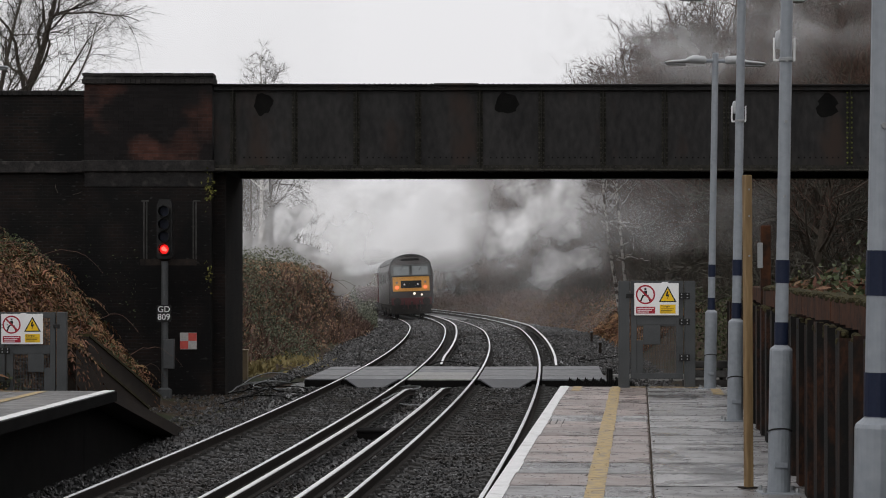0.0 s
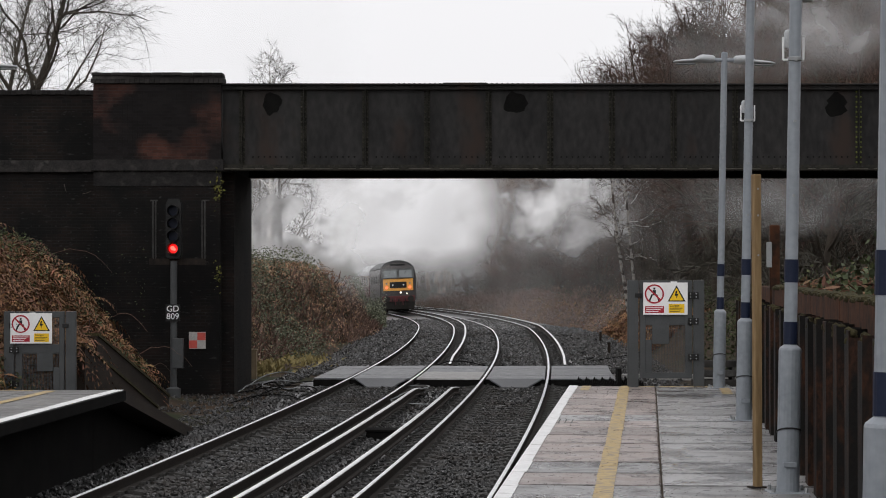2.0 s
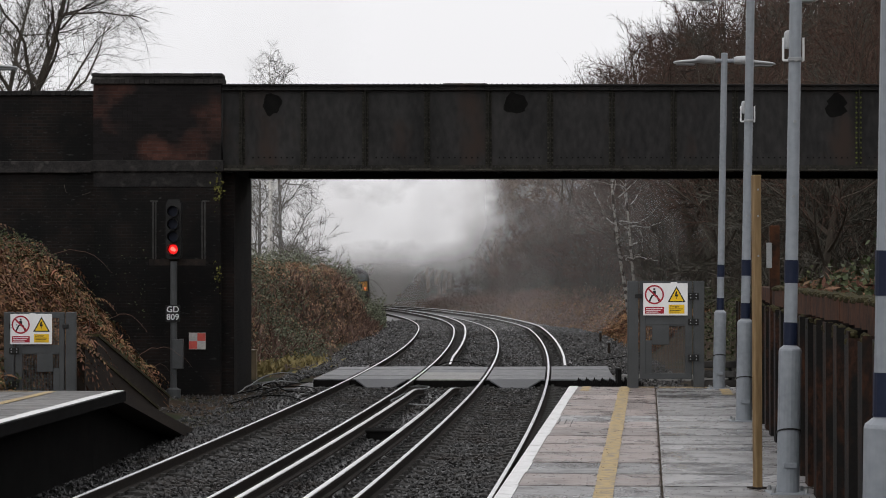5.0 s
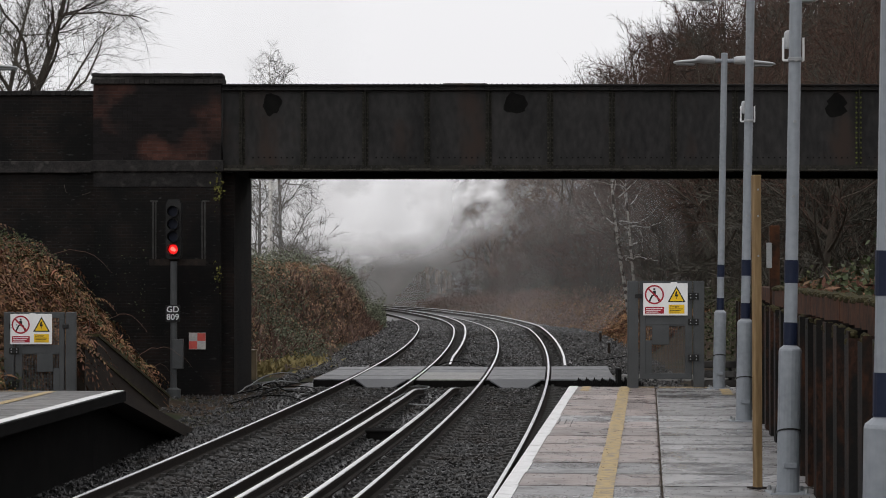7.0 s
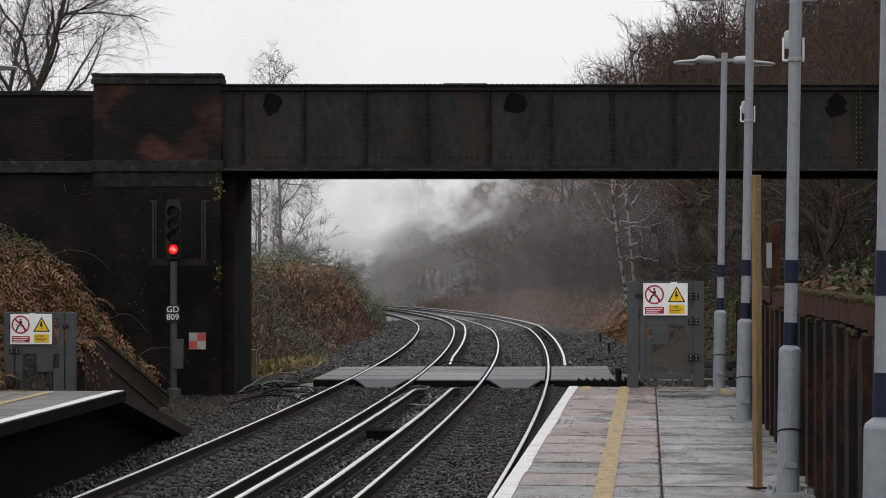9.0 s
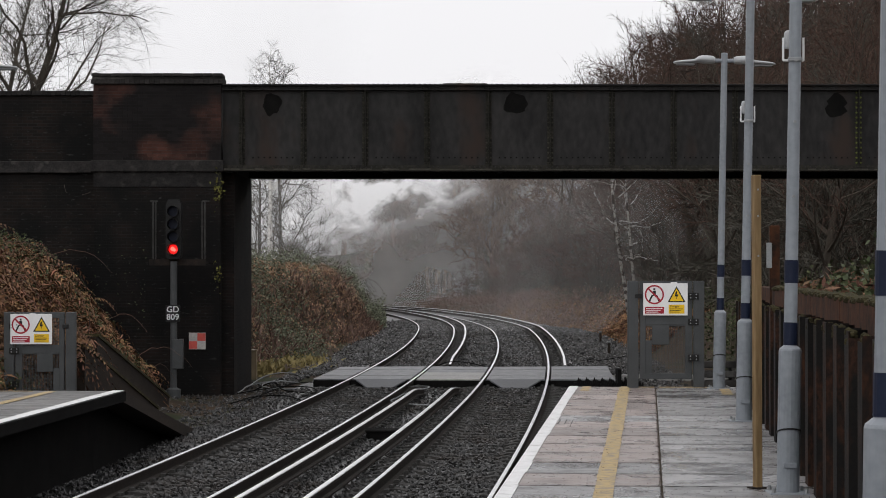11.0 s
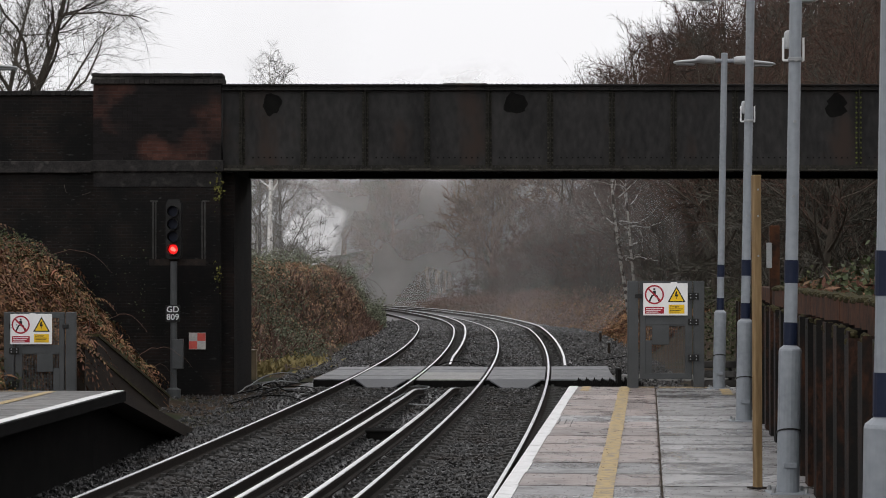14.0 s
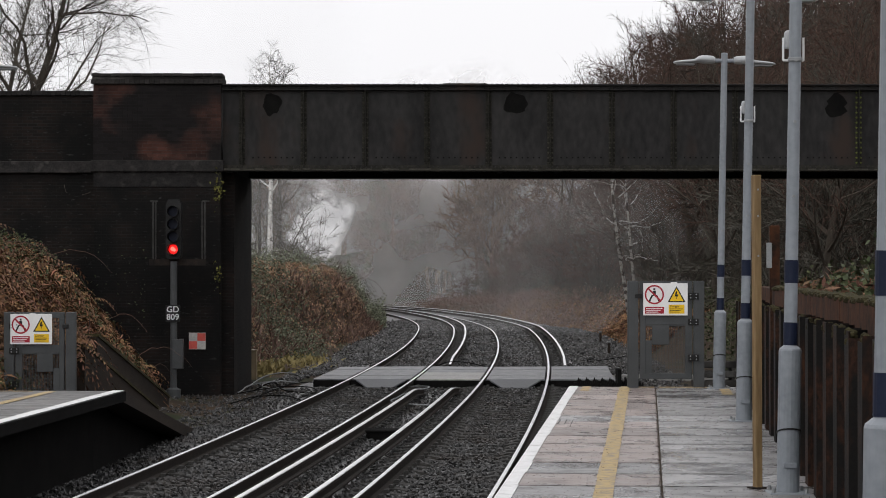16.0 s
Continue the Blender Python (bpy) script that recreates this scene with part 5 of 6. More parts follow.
def coach(lower, upper, label):
    t = thing("passenger_coach", label, "railway coach", group="coaches of the train")
    bm = bmesh.new()
    sweep(bm, [body_ring(y, 1.37, 0.95, 2.95, 3.3, 0) for y in (0.0, 19.7)])
    part("body", bm, lower, t)
    bm = bmesh.new()
    for s in (-1, 1):
        x0, x1 = sorted((s * 1.372, s * 1.385))
        box(bm, x0, x1, 0.05, 19.65, 2.0, 2.9)
    part("upper_panel", bm, upper, t)
    bm = bmesh.new()
    rings = []
    for y in (-0.02, 19.72):
        o = [(-1.4 * math.cos(math.pi * i / 14), y, 2.95 + 0.88 * math.sin(math.pi * i / 14) ** 0.85) for i in range(15)]
        o += [(-1.2 * math.cos(math.pi * i / 14), y, 2.9 + 0.7 * math.sin(math.pi * i / 14)) for i in range(14, -1, -1)]
        rings.append(o)
    sweep(bm, rings)
    part("roof", bm, M_COACH_ROOF, t, "pale grey arched roof")
    bm = bmesh.new()
    box(bm, -0.5, 0.5, -0.3, 0.02, 1.1, 3.1, bevel=0.04)
    part("gangway", bm, M_UNDER, t)
    for s in (-1, 1):
        x0, x1 = sorted((s * 1.387, s * 1.395))
        for k in range(8):
            bm = bmesh.new()
            box(bm, x0, x1, 1.5 + 2.2 * k, 2.8 + 2.2 * k, 2.1, 2.8, bevel=0.002)
            part("window", bm, M_GLASS, t)
    bm = bmesh.new()
    box(bm, -1.2, 1.2, 0.2, 19.5, 0.6, 1.0)
    box(bm, -0.9, 0.9, 7, 12, 0.3, 0.6)
    part("underframe", bm, M_UNDER, t)
    bogie(t, 2.7)
    bogie(t, 17.0)
    return t


LOCO = locomotive()
COACHES = [coach(M_MAROON, M_CREAM, "maroon and cream coach with a pale roof"), None, None]
COACHES[1] = copy_thing(COACHES[0], Matrix.Identity(4))
COACHES[2] = coach(M_LOCO_GREEN, M_LOCO_GREEN, "dark green coach with a pale roof")

# distance along the far track, for the train
PATH_Y = [60 + 0.5 * i for i in range(1100)]


def far_point(y):
    return on_track(y, 0, -0.05, True)


PATH_P = []
for y in PATH_Y:
    if y <= 330:
        PATH_P.append(far_point(y))
    else:
        PATH_P.append(PATH_P[-1] + (PATH_P[-1] - PATH_P[-2]))
PATH_S = [0.0]
for a, b in zip(PATH_P, PATH_P[1:]):
    PATH_S.append(PATH_S[-1] + (b - a).length)


def along(s):
    i = int(np.searchsorted(PATH_S, s)) - 1
    i = min(max(i, 0), len(PATH_S) - 2)
    f = (s - PATH_S[i]) / (PATH_S[i + 1] - PATH_S[i])
    return PATH_P[i].lerp(PATH_P[i + 1], f)


def vehicle_pose(s, b0, b1):
    """Pose of a vehicle whose end is s metres along and whose bogies ride b0 and b1 further on."""
    p, q = along(s + b0), along(s + b1)
    d = (q - p).normalized()
    o = p - d * b0
    return Matrix.Translation(o) @ Euler((math.asin(d.z), -0.035, -math.atan2(d.x, d.y))).to_matrix().to_4x4()


TAIL_START, SPEED = 81.7, 16.2


# ---- trees: bare winter woods ----
M_BARK = mat("dark_wet_bark", (0.035, 0.03, 0.025), (0.085, 0.07, 0.055), 3, 0.9, 0.5, stretch=(1, 1, 0.25))
M_TWIGS = mat("brown_twigs", (0.032, 0.025, 0.021), (0.078, 0.058, 0.047), 1.2, 0.9, 0.0, island=0.35)
M_TWIGS_RED = mat("reddish_twigs", (0.05, 0.031, 0.024), (0.108, 0.066, 0.051), 1.2, 0.9, 0.0, island=0.35)
M_TWIGS_GREY = mat("grey_green_twigs", (0.045, 0.042, 0.036), (0.105, 0.098, 0.08), 1.2, 0.9, 0.0, island=0.35)
M_BIRCH = mat("birch_bark", (0.5, 0.48, 0.455), (0.8, 0.78, 0.75), 4, 0.8, 0.2, stain=(0.07, 0.062, 0.055), stain_scale=5, stain_at=0.6, stretch=(1, 1, 1.8))
M_BIRCH_DULL = mat("dull_birch_bark", (0.24, 0.22, 0.2), (0.5, 0.48, 0.45), 4, 0.8, 0.2, stain=(0.06, 0.05, 0.045), stain_scale=4, stain_at=0.52, stretch=(1, 1, 1.6))
# far branches, paler than near twigs: the hazy distance's brightness is in the colour
M_FAR = mat("hazed_far_branches", (0.12, 0.092, 0.074), (0.30, 0.23, 0.185), 0.6, 0.9, 0.0, island=0.4)
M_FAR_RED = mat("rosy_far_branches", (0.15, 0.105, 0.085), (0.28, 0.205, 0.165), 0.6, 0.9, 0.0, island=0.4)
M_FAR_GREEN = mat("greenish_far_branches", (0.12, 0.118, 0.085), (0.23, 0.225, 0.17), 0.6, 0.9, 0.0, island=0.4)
# ivy green paled and greyed: haze over the far bank painted in
M_BRAMBLE = mat("hazed_green_bramble", (0.07, 0.078, 0.053), (0.19, 0.2, 0.135), 0.8, 0.6, 0.0, island=0.5)
M_FERN = mat("dead_bracken", (0.095, 0.053, 0.033), (0.29, 0.15, 0.083), 0.5, 0.95, 0.0, island=0.5)
# bracken lightened for the far bank: its haze is put into the colour
M_FERN_HAZED = mat("hazed_bracken", (0.15, 0.092, 0.066), (0.45, 0.275, 0.185), 0.35, 0.95, 0.0, island=0.5)
M_FERN_DARK = mat("wet_rotten_bracken", (0.06, 0.034, 0.024), (0.19, 0.10, 0.066), 0.5, 0.95, 0.0, island=0.5)
M_STEMS = mat("dry_purple_stems", (0.085, 0.055, 0.045), (0.19, 0.125, 0.10), 1.2, 0.9, 0.0, island=0.4)
M_IVY = mat("dark_ivy_leaf", (0.024, 0.031, 0.014), (0.078, 0.088, 0.04), 0.8, 0.55, 0.0, island=0.5)
M_GRASS = mat("straw_grass", (0.16, 0.13, 0.055), (0.3, 0.25, 0.12), 2, 0.9, 0.0, island=0.3)


def grow(rng, height, spread=0.42, twig=1.0, droop=0.0, stems=1, lean=(0, 0), r0=None, start=0.25, up=0.35, wiggle=0.05, limbs=16, kink=0.16):
    """Limb segments (start, end, radius, radius, order) of a bare tree that stands at the origin."""
    out = []

    def path(p, d, length, ra, rb, n, order, wig, bend):
        pts = [p]
        for i in range(n):
            d = (d + rng.normal(0, wig, 3) + np.array((0, 0, bend))).astype(float)
            d /= np.linalg.norm(d)
            q = pts[-1] + d * (length / n)
            f0, f1 = i / n, (i + 1) / n
            out.append((pts[-1], q, ra + (rb - ra) * f0, ra + (rb - ra) * f1, order))
            pts.append(q)
        return pts

    def pick(pts, f):
        k = f * (len(pts) - 1)
        i = min(int(k), len(pts) - 2)
        a, b = pts[i], pts[i + 1]
        return a + (b - a) * (k - i), (b - a) / (np.linalg.norm(b - a) + 1e-9)

    def side(d, angle):
        v = rng.normal(0, 1, 3)
        v -= d * v.dot(d)
        v /= np.linalg.norm(v) + 1e-9
        return d * math.cos(angle) + v * math.sin(angle)

    for st in range(stems):
        h = height * (1 if st == 0 else rng.uniform(0.6, 0.95))
        ra = (r0 or height * 0.014) * (1 if stems == 1 else 0.7)
        d0 = np.array((lean[0], lean[1], 1.0))
        if stems > 1:
            d0 = d0 + np.array((*rng.normal(0, 0.3, 2), 0))
        d0 /= np.linalg.norm(d0)
        trunk = path(np.array((0.0, 0.0, -0.4)), d0, h, ra, ra * 0.12, 9, 0, wiggle, 0.02)
        for i in range(limbs // stems + 2):
            f = start + (0.97 - start) * (i + rng.random()) / (limbs // stems + 2)
            p, d = pick(trunk, f)
            ln = h * spread * (1.15 - f) * rng.uniform(0.7, 1.25) + 0.5
            limb = path(p, side(d, rng.uniform(0.6, 1.15)), ln, ra * (1.1 - f) * 0.5, ra * 0.06, 5 if kink < 0.2 else 8, 1, kink, up * 0.12)
            nb = int(6 + ln * 2.2 * twig)
            for j in range(nb):
                p2, d2 = pick(limb, rng.uniform(0.2, 1.0))
                l2 = ln * rng.uniform(0.2, 0.45) + 0.25
                br = path(p2, side(d2, rng.uniform(0.4, 0.95)), l2, max(0.009, ra * 0.065), 0.006, 3, 2, 0.24, 0.06 - droop * 0.35)
                for k in range(int(7 * twig)):
                    p3, d3 = pick(br, rng.uniform(0.25, 1.0))
                    l3 = l2 * rng.uniform(0.3, 0.65) + 0.12
                    path(p3, side(d3, rng.uniform(0.3, 0.9)), l3, 0.007, 0.0, 2, 3, 0.28, 0.05 - droop)
    return out


def wood_mesh(segs, rng, orders, fat=1.0):
    """Verts and faces: square tubes for limbs, thin blades for twigs."""
    vs, fs = [], []
    for p, q, ra, rb, o in segs:
        if o not in orders:
            continue
        d = q - p
        d = d / (np.linalg.norm(d) + 1e-9)
        u = np.cross(d, rng.normal(0, 1, 3))
        u /= np.linalg.norm(u) + 1e-9
        w = np.cross(d, u)
        b = len(vs)
        if o <= 1:
            k = 7 if o == 0 else 4
            for pt, r in ((p, ra), (q, rb)):
                for i in range(k):
                    a = 2 * math.pi * i / k
                    # a fixed frame keeps the rings of one trunk in step
                    x = np.array((1.0, 0, 0)) - d * d[0] if abs(d[0]) < 0.9 else np.array((0, 1.0, 0)) - d * d[1]
                    x /= np.linalg.norm(x)
                    z = np.cross(d, x)
                    vs.append(pt + (x * math.cos(a) + z * math.sin(a)) * r)
            fs += [(b + i, b + (i + 1) % k, b + k + (i + 1) % k, b + k + i) for i in range(k)]
        else:
            ra, rb = ra * fat, rb * fat
            if rb < 0.001:
                vs += [p - u * ra, p + u * ra, q]
                fs.append((b, b + 1, b + 2))
            else:
                vs += [p - u * ra, p + u * ra, q + u * rb, q - u * rb]
                fs.append((b, b + 1, b + 2, b + 3))
    return np.array(vs), fs


def as_mesh(name, vf, material):
    me = bpy.data.meshes.new(name)
    me.from_pydata(vf[0].tolist(), [], vf[1])
    me.materials.append(material)
    return me


KINDS = {}


def tree_kind(key, seed, bark, twigs, fat=1.0, **kw):
    rng = np.random.default_rng(seed)
    segs = grow(rng, **kw)
    a, b = wood_mesh(segs, rng, (0, 1)), wood_mesh(segs, rng, (2, 3), fat)
    KINDS[key] = (as_mesh("trunk", a, bark), as_mesh("crown", b, twigs), a, b, kw["height"])


def plant(key, x, y, scale, turn, label, group="", sink=0.0, z=None):
    tr, cr, _, _, _ = KINDS[key]
    e = thing("tree", label, "tree", Matrix.LocRotScale((x, y, (ground_z(x, y) if z is None else z) - sink), Euler((0, 0, turn)), (scale, scale, scale)), group)
    for nm, me in (("trunk", tr), ("crown", cr)):
        o = new(nm, me)
        o.parent = e
    return e


tree_kind("oak_a", 1, M_BARK, M_TWIGS, 1.35, height=12, twig=1.0, start=0.2)
tree_kind("oak_b", 2, M_BARK, M_TWIGS_RED, 1.35, height=12, twig=1.0, spread=0.48, start=0.15)
tree_kind("oak_c", 3, M_BARK, M_TWIGS_GREY, 1.35, height=12, twig=0.95, spread=0.38, start=0.2, limbs=20)
tree_kind("bush", 4, M_BARK, M_TWIGS_RED, 1.4, height=4.5, stems=5, twig=0.9, spread=0.5, start=0.1, limbs=22, r0=0.06)
tree_kind("bush_grey", 5, M_BARK, M_TWIGS_GREY, 1.4, height=4.5, stems=5, twig=0.9, spread=0.5, start=0.1, limbs=22, r0=0.05)
tree_kind("birch", 6, M_BIRCH, M_TWIGS_GREY, 0.75, height=13, twig=1.6, spread=0.24, droop=0.3, start=0.4, r0=0.18, wiggle=0.035, limbs=26, kink=0.22)
tree_kind("ash", 7, M_BARK, M_TWIGS_GREY, 0.75, height=13, twig=1.8, spread=0.58, droop=0.18, start=0.2, r0=0.26, lean=(0.42, 0), limbs=20, wiggle=0.06, kink=0.24)
tree_kind("slim_birch", 8, M_BIRCH_DULL, M_TWIGS, 1.2, height=11, twig=0.7, spread=0.2, start=0.3, r0=0.085, wiggle=0.035, limbs=16, lean=(-0.09, 0), kink=0.3, droop=0.08)

tree_kind("slim_dark", 9, M_BARK, M_TWIGS_GREY, 1.1, height=12, twig=1.3, spread=0.27, start=0.12, r0=0.13, wiggle=0.03, limbs=30, kink=0.25, droop=0.1)
tree_kind("far_a", 11, M_BARK, M_TWIGS, 4.0, height=12, twig=0.85, start=0.2, r0=0.2)
tree_kind("far_b", 12, M_BARK, M_TWIGS, 4.0, height=12, twig=0.85, spread=0.46, start=0.12, r0=0.18)
tree_kind("far_c", 13, M_BARK, M_TWIGS, 4.0, height=12, twig=0.85, spread=0.34, start=0.1, r0=0.2, limbs=20)

# single trees that stand out
plant("ash", -15.2, 76, 0.88, 0.0, "bare leaning ash tree behind the brick wall")
plant("oak_c", -16.4, 84, 0.95, 1.0, "bare grey tree above the cutting")
plant("birch", -9.35, 128, 1.0, 0.4, "silver birch with a white trunk on the cutting edge")
plant("slim_dark", -8.75, 129, 0.98, 0.9, "slender dark tree with fine grey twigs beside the birch")
plant("slim_dark", -10.3, 133, 0.9, 3.1, "slender bare grey tree behind the birch")
plant("bush_grey", -8.2, 124, 0.95, 1.9, "bare grey thicket under the birch")
plant("bush_grey", -7.3, 121, 0.8, 0.2, "bare grey thicket on the bank")
plant("oak_a", -12.4, 118, 0.6, 3.0, "bare dark tree on the bank top")
plant("slim_birch", 7.4, 92, 1.0, 0.1, "slender white birch on the wooded bank")
plant("slim_birch", 7.72, 93.4, 0.9, 0.5, "slender birch on the wooded bank")


def canopy(bearing):
    """Height of the woods' skyline over the eye, per metre of distance, for a bearing x / y."""
    return float(np.interp(bearing, (0.0, 0.03, 0.045, 0.055, 0.067, 0.08, 0.095, 0.115, 0.2), (0.045, 0.058, 0.066, 0.074, 0.085, 0.098, 0.112, 0.127, 0.15)))


rw = random.Random(12)
LABELS = {"oak_a": "bare brown oak on the wooded bank", "oak_b": "bare reddish-brown tree on the wooded bank",
          "oak_c": "bare grey-green tree on the wooded bank", "bush": "tangled reddish bare shrub on the bank",
          "bush_grey": "tangled grey bare shrub on the bank"}
n = 0
for i in range(2500):
    if n >= 150:
        break
    y = rw.uniform(64, 205)
    b = rw.uniform(0.02, 0.2) if n % 2 else rw.uniform(0.085, 0.2)
    x = b * y
    r = x - centre(y)[0]
    if r < 7.0 or r > 45:
        continue
    g = ground_z(x, y)
    room = EYE_Z + canopy(b) * y - g
    key = rw.choice(("oak_a", "oak_b", "oak_c", "oak_b", "bush", "bush_grey"))
    base = KINDS[key][4]
    s = min(room * rw.uniform(0.8, 0.97) / (base * 1.05), 1.8)
    if s * base < 2.5:
        continue
    plant(key, x, y, s, rw.uniform(0, 6.3), LABELS[key], "trees of the wood")
    n += 1


rw2 = random.Random(21)
for i in range(44):
    y = rw2.uniform(88, 225)
    x = centre(y)[0] + rw2.uniform(6.2, 15)
    key = rw2.choice(("bush", "bush_grey"))
    plant(key, x, y, rw2.uniform(0.55, 1.0), rw2.uniform(0, 6.3), LABELS[key], "trees of the wood")


def far_wood():
    """The hazy wood that closes the view."""
    rg = random.Random(5)
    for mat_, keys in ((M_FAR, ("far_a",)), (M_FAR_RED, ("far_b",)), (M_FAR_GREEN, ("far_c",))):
        vs, fs, off = [], [], 0
        for i in range(46):
            key = rg.choice(keys)
            y = rg.uniform(232, 330)
            b = rg.uniform(-0.085, 0.05)
            x = b * y
            if centre(y)[0] - 9 < x < centre(y)[0] + 4:
                continue
            g = ground_z(x, y)
            s = rg.uniform(0.95, 1.45)
            s = min(s, (EYE_Z + 0.066 * y - g) / (KINDS[key][4] * 1.08))
            if s < 0.3:
                continue
            a = rg.uniform(0, 6.3)
            rot = np.array(((math.cos(a), -math.sin(a), 0), (math.sin(a), math.cos(a), 0), (0, 0, 1)))
            for vv, ff in (KINDS[key][2], KINDS[key][3]):
                vs.append(vv @ rot.T * s + np.array((x, y, g)))
                fs += [tuple(k + off for k in f) for f in ff]
                off += len(vv)
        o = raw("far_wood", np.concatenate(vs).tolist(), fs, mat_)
        tagged(o, "hazy bare winter wood closing the line's bend", "woodland", kind="stuff")


far_wood()


# ---- undergrowth ----
def leaf_field(name, label, category, spots, size, material, long=1.0, hang=0.0, seed=0):
    rng = np.random.default_rng(seed)
    vs, fs = [], []
    for p, lift in spots:
        u = rng.normal(0, 1, 3)
        u[2] = u[2] * 0.7 - hang
        u /= np.linalg.norm(u)
        w = np.cross(u, rng.normal(0, 1, 3))
        w /= np.linalg.norm(w) + 1e-9
        s = size * rng.uniform(0.5, 1.3)
        c = np.array(p) + np.array((0, 0, lift))
        b = len(vs)
        a = c + u * s * long
        m = c + u * s * long * 0.45
        vs += [c, m + w * s * 0.35, a, m - w * s * 0.35 + np.array((0, 0, 0.05 * s))]
        fs.append((b, b + 1, b + 2, b + 3))
    o = raw(name, [tuple(v) for v in vs], fs, material)
    return tagged(o, label, category, kind="stuff")


def spots_on(n, xy, seed, high, clump=0.8, dense=1.5, patch=False):
    rg = random.Random(seed)
    out = []
    while len(out) < n:
        x, y = xy(rg)
        q = noise.noise((x * clump, y * clump, seed * 1.7)) * 0.5 + 0.5
        if patch:
            q = smooth01(0.42, 0.6, q)
        if rg.random() > q * dense:
            continue
        z = ground_z(x, y)
        out.append(((x, y, z), rg.random() ** 1.3 * high * (0.25 + 1.3 * q * q)))
    return out


def left_far(rg):
    y = 59 + 105 * rg.random() ** 1.1
    return centre(y)[0] - TRACK_GAP + bank_toe(y) - 5.0 * rg.random() ** 0.9, y


def left_far_top(rg):
    y = 64 + 95 * rg.random()
    return centre(y)[0] - TRACK_GAP + bank_toe(y) - 0.9 - 4.5 * rg.random() ** 0.9, y


def left_near(rg):
    y = rg.uniform(34, 53.9)
    return -5.8 - 0.1 * max(0.0, y - 46) - 6.4 * rg.random() ** 0.9, y


def right_far(rg):
    y = 79 + 93 * rg.random() ** 1.2
    return centre(y)[0] + 4.2 + 2.0 * rg.random() ** 1.2, y


def right_scrub(rg):
    y = 64 + 100 * rg.random() ** 1.2
    return centre(y)[0] + 5.2 + 4.5 * rg.random(), y


def right_slope(rg):
    y = rg.uniform(120, 240)
    return centre(y)[0] + 3.8 + 5 * rg.random(), y


def right_ivy(rg):
    y = rg.uniform(40, 74)
    return centre(y)[0] + 5.6 + 5.5 * rg.random(), y


def fence_back(rg):
    p = PLAT @ Vector((2.9 + 5.5 * rg.random() ** 1.2, rg.uniform(-6, 22), 0))
    return p.x, p.y


leaf_field("bracken", "rust-brown dead bracken on the cutting side", "bracken", spots_on(56000, left_far, 1, 0.5), 0.07, M_FERN_HAZED, 2.2, 0.5, 1)
leaf_field("ivy", "dark green ivy and bramble over the bank", "ivy", spots_on(36000, left_far_top, 22, 0.55, 0.16, 1.5, True), 0.085, M_BRAMBLE, 1.0, 0.2, 2)
def line_bushes(rg):
    y = rg.uniform(112, 162)
    return centre(y)[0] - TRACK_GAP + bank_toe(y) + 0.4 - 2.0 * rg.random(), y


leaf_field("bramble", "dark green bramble bushes leaning over the line", "bramble", spots_on(22000, line_bushes, 41, 2.0, 0.5, 2.0), 0.085, M_BRAMBLE, 1.0, 0.1, 41)
leaf_field("bracken", "rust-brown dead bracken below the brick wall", "bracken", spots_on(22000, left_near, 3, 0.4, 0.8, 2.6), 0.06, M_FERN, 2.6, 0.5, 3)
leaf_field("bracken", "dark wet bracken below the brick wall", "bracken", spots_on(22000, left_near, 33, 0.42, 0.9, 2.6), 0.06, M_FERN_DARK, 2.6, 0.5, 33)
leaf_field("bramble", "green bramble leaves among dead bracken", "bramble", spots_on(20000, left_near, 4, 0.4, 0.42, 1.5, True), 0.06, M_IVY, 1.0, 0.1, 4)
leaf_field("bracken", "orange-brown dead bracken beside the line", "bracken", spots_on(17000, right_far, 5, 0.4), 0.08, M_FERN_DARK, 2.2, 0.4, 5)
leaf_field("bramble", "dark green scrub above the dead bracken", "bramble", spots_on(13000, right_scrub, 55, 0.9, 0.4), 0.09, M_IVY, 1.0, 0.2, 55)
leaf_field("bracken", "dry grey-brown stems on the distant bank", "stems", spots_on(11000, right_slope, 15, 0.9), 0.09, M_STEMS, 4.5, -0.9, 15)
leaf_field("ivy", "green ivy tangle behind the platform gate", "ivy", spots_on(24000, right_ivy, 6, 1.5, 0.4), 0.085, M_IVY, 1.0, 0.2, 6)
leaf_field("bramble", "bramble and ivy behind the rusty fence", "bramble", spots_on(15000, fence_back, 7, 0.9, 0.6), 0.08, M_IVY, 1.0, 0.2, 7)
leaf_field("bracken", "dead brown bracken behind the rusty fence", "bracken", spots_on(9000, fence_back, 8, 0.7, 0.6), 0.09, M_FERN_DARK, 1.8, 0.4, 8)


def tuft(rg):
    return rg.gauss(-5.2, 0.3), rg.gauss(66.0, 1.2)


def tuft_green(rg):
    return rg.gauss(-4.3, 0.5), rg.gauss(72, 2.5)


leaf_field("dead_grass", "tuft of straw-coloured grass at the bank's foot", "grass", spots_on(700, tuft, 9, 0.2, 0.2), 0.13, M_GRASS, 2.2, -0.8, 9)
leaf_field("grass", "green grass tuft at the bank's foot", "grass", spots_on(350, tuft_green, 10, 0.15, 0.2), 0.11, M_GRASS, 2.0, -0.8, 10)

def toe_stems(rg):
    y = 62 + 88 * rg.random() ** 1.2
    return centre(y)[0] - TRACK_GAP + bank_toe(y) + 0.15 - 1.7 * rg.random(), y


leaf_field("dry_stems", "tangle of dry purple-brown stems at the bank's foot", "stems", spots_on(6000, toe_stems, 51, 0.5, 0.25, 1.5), 0.075, M_STEMS, 5.5, -1.6, 51)


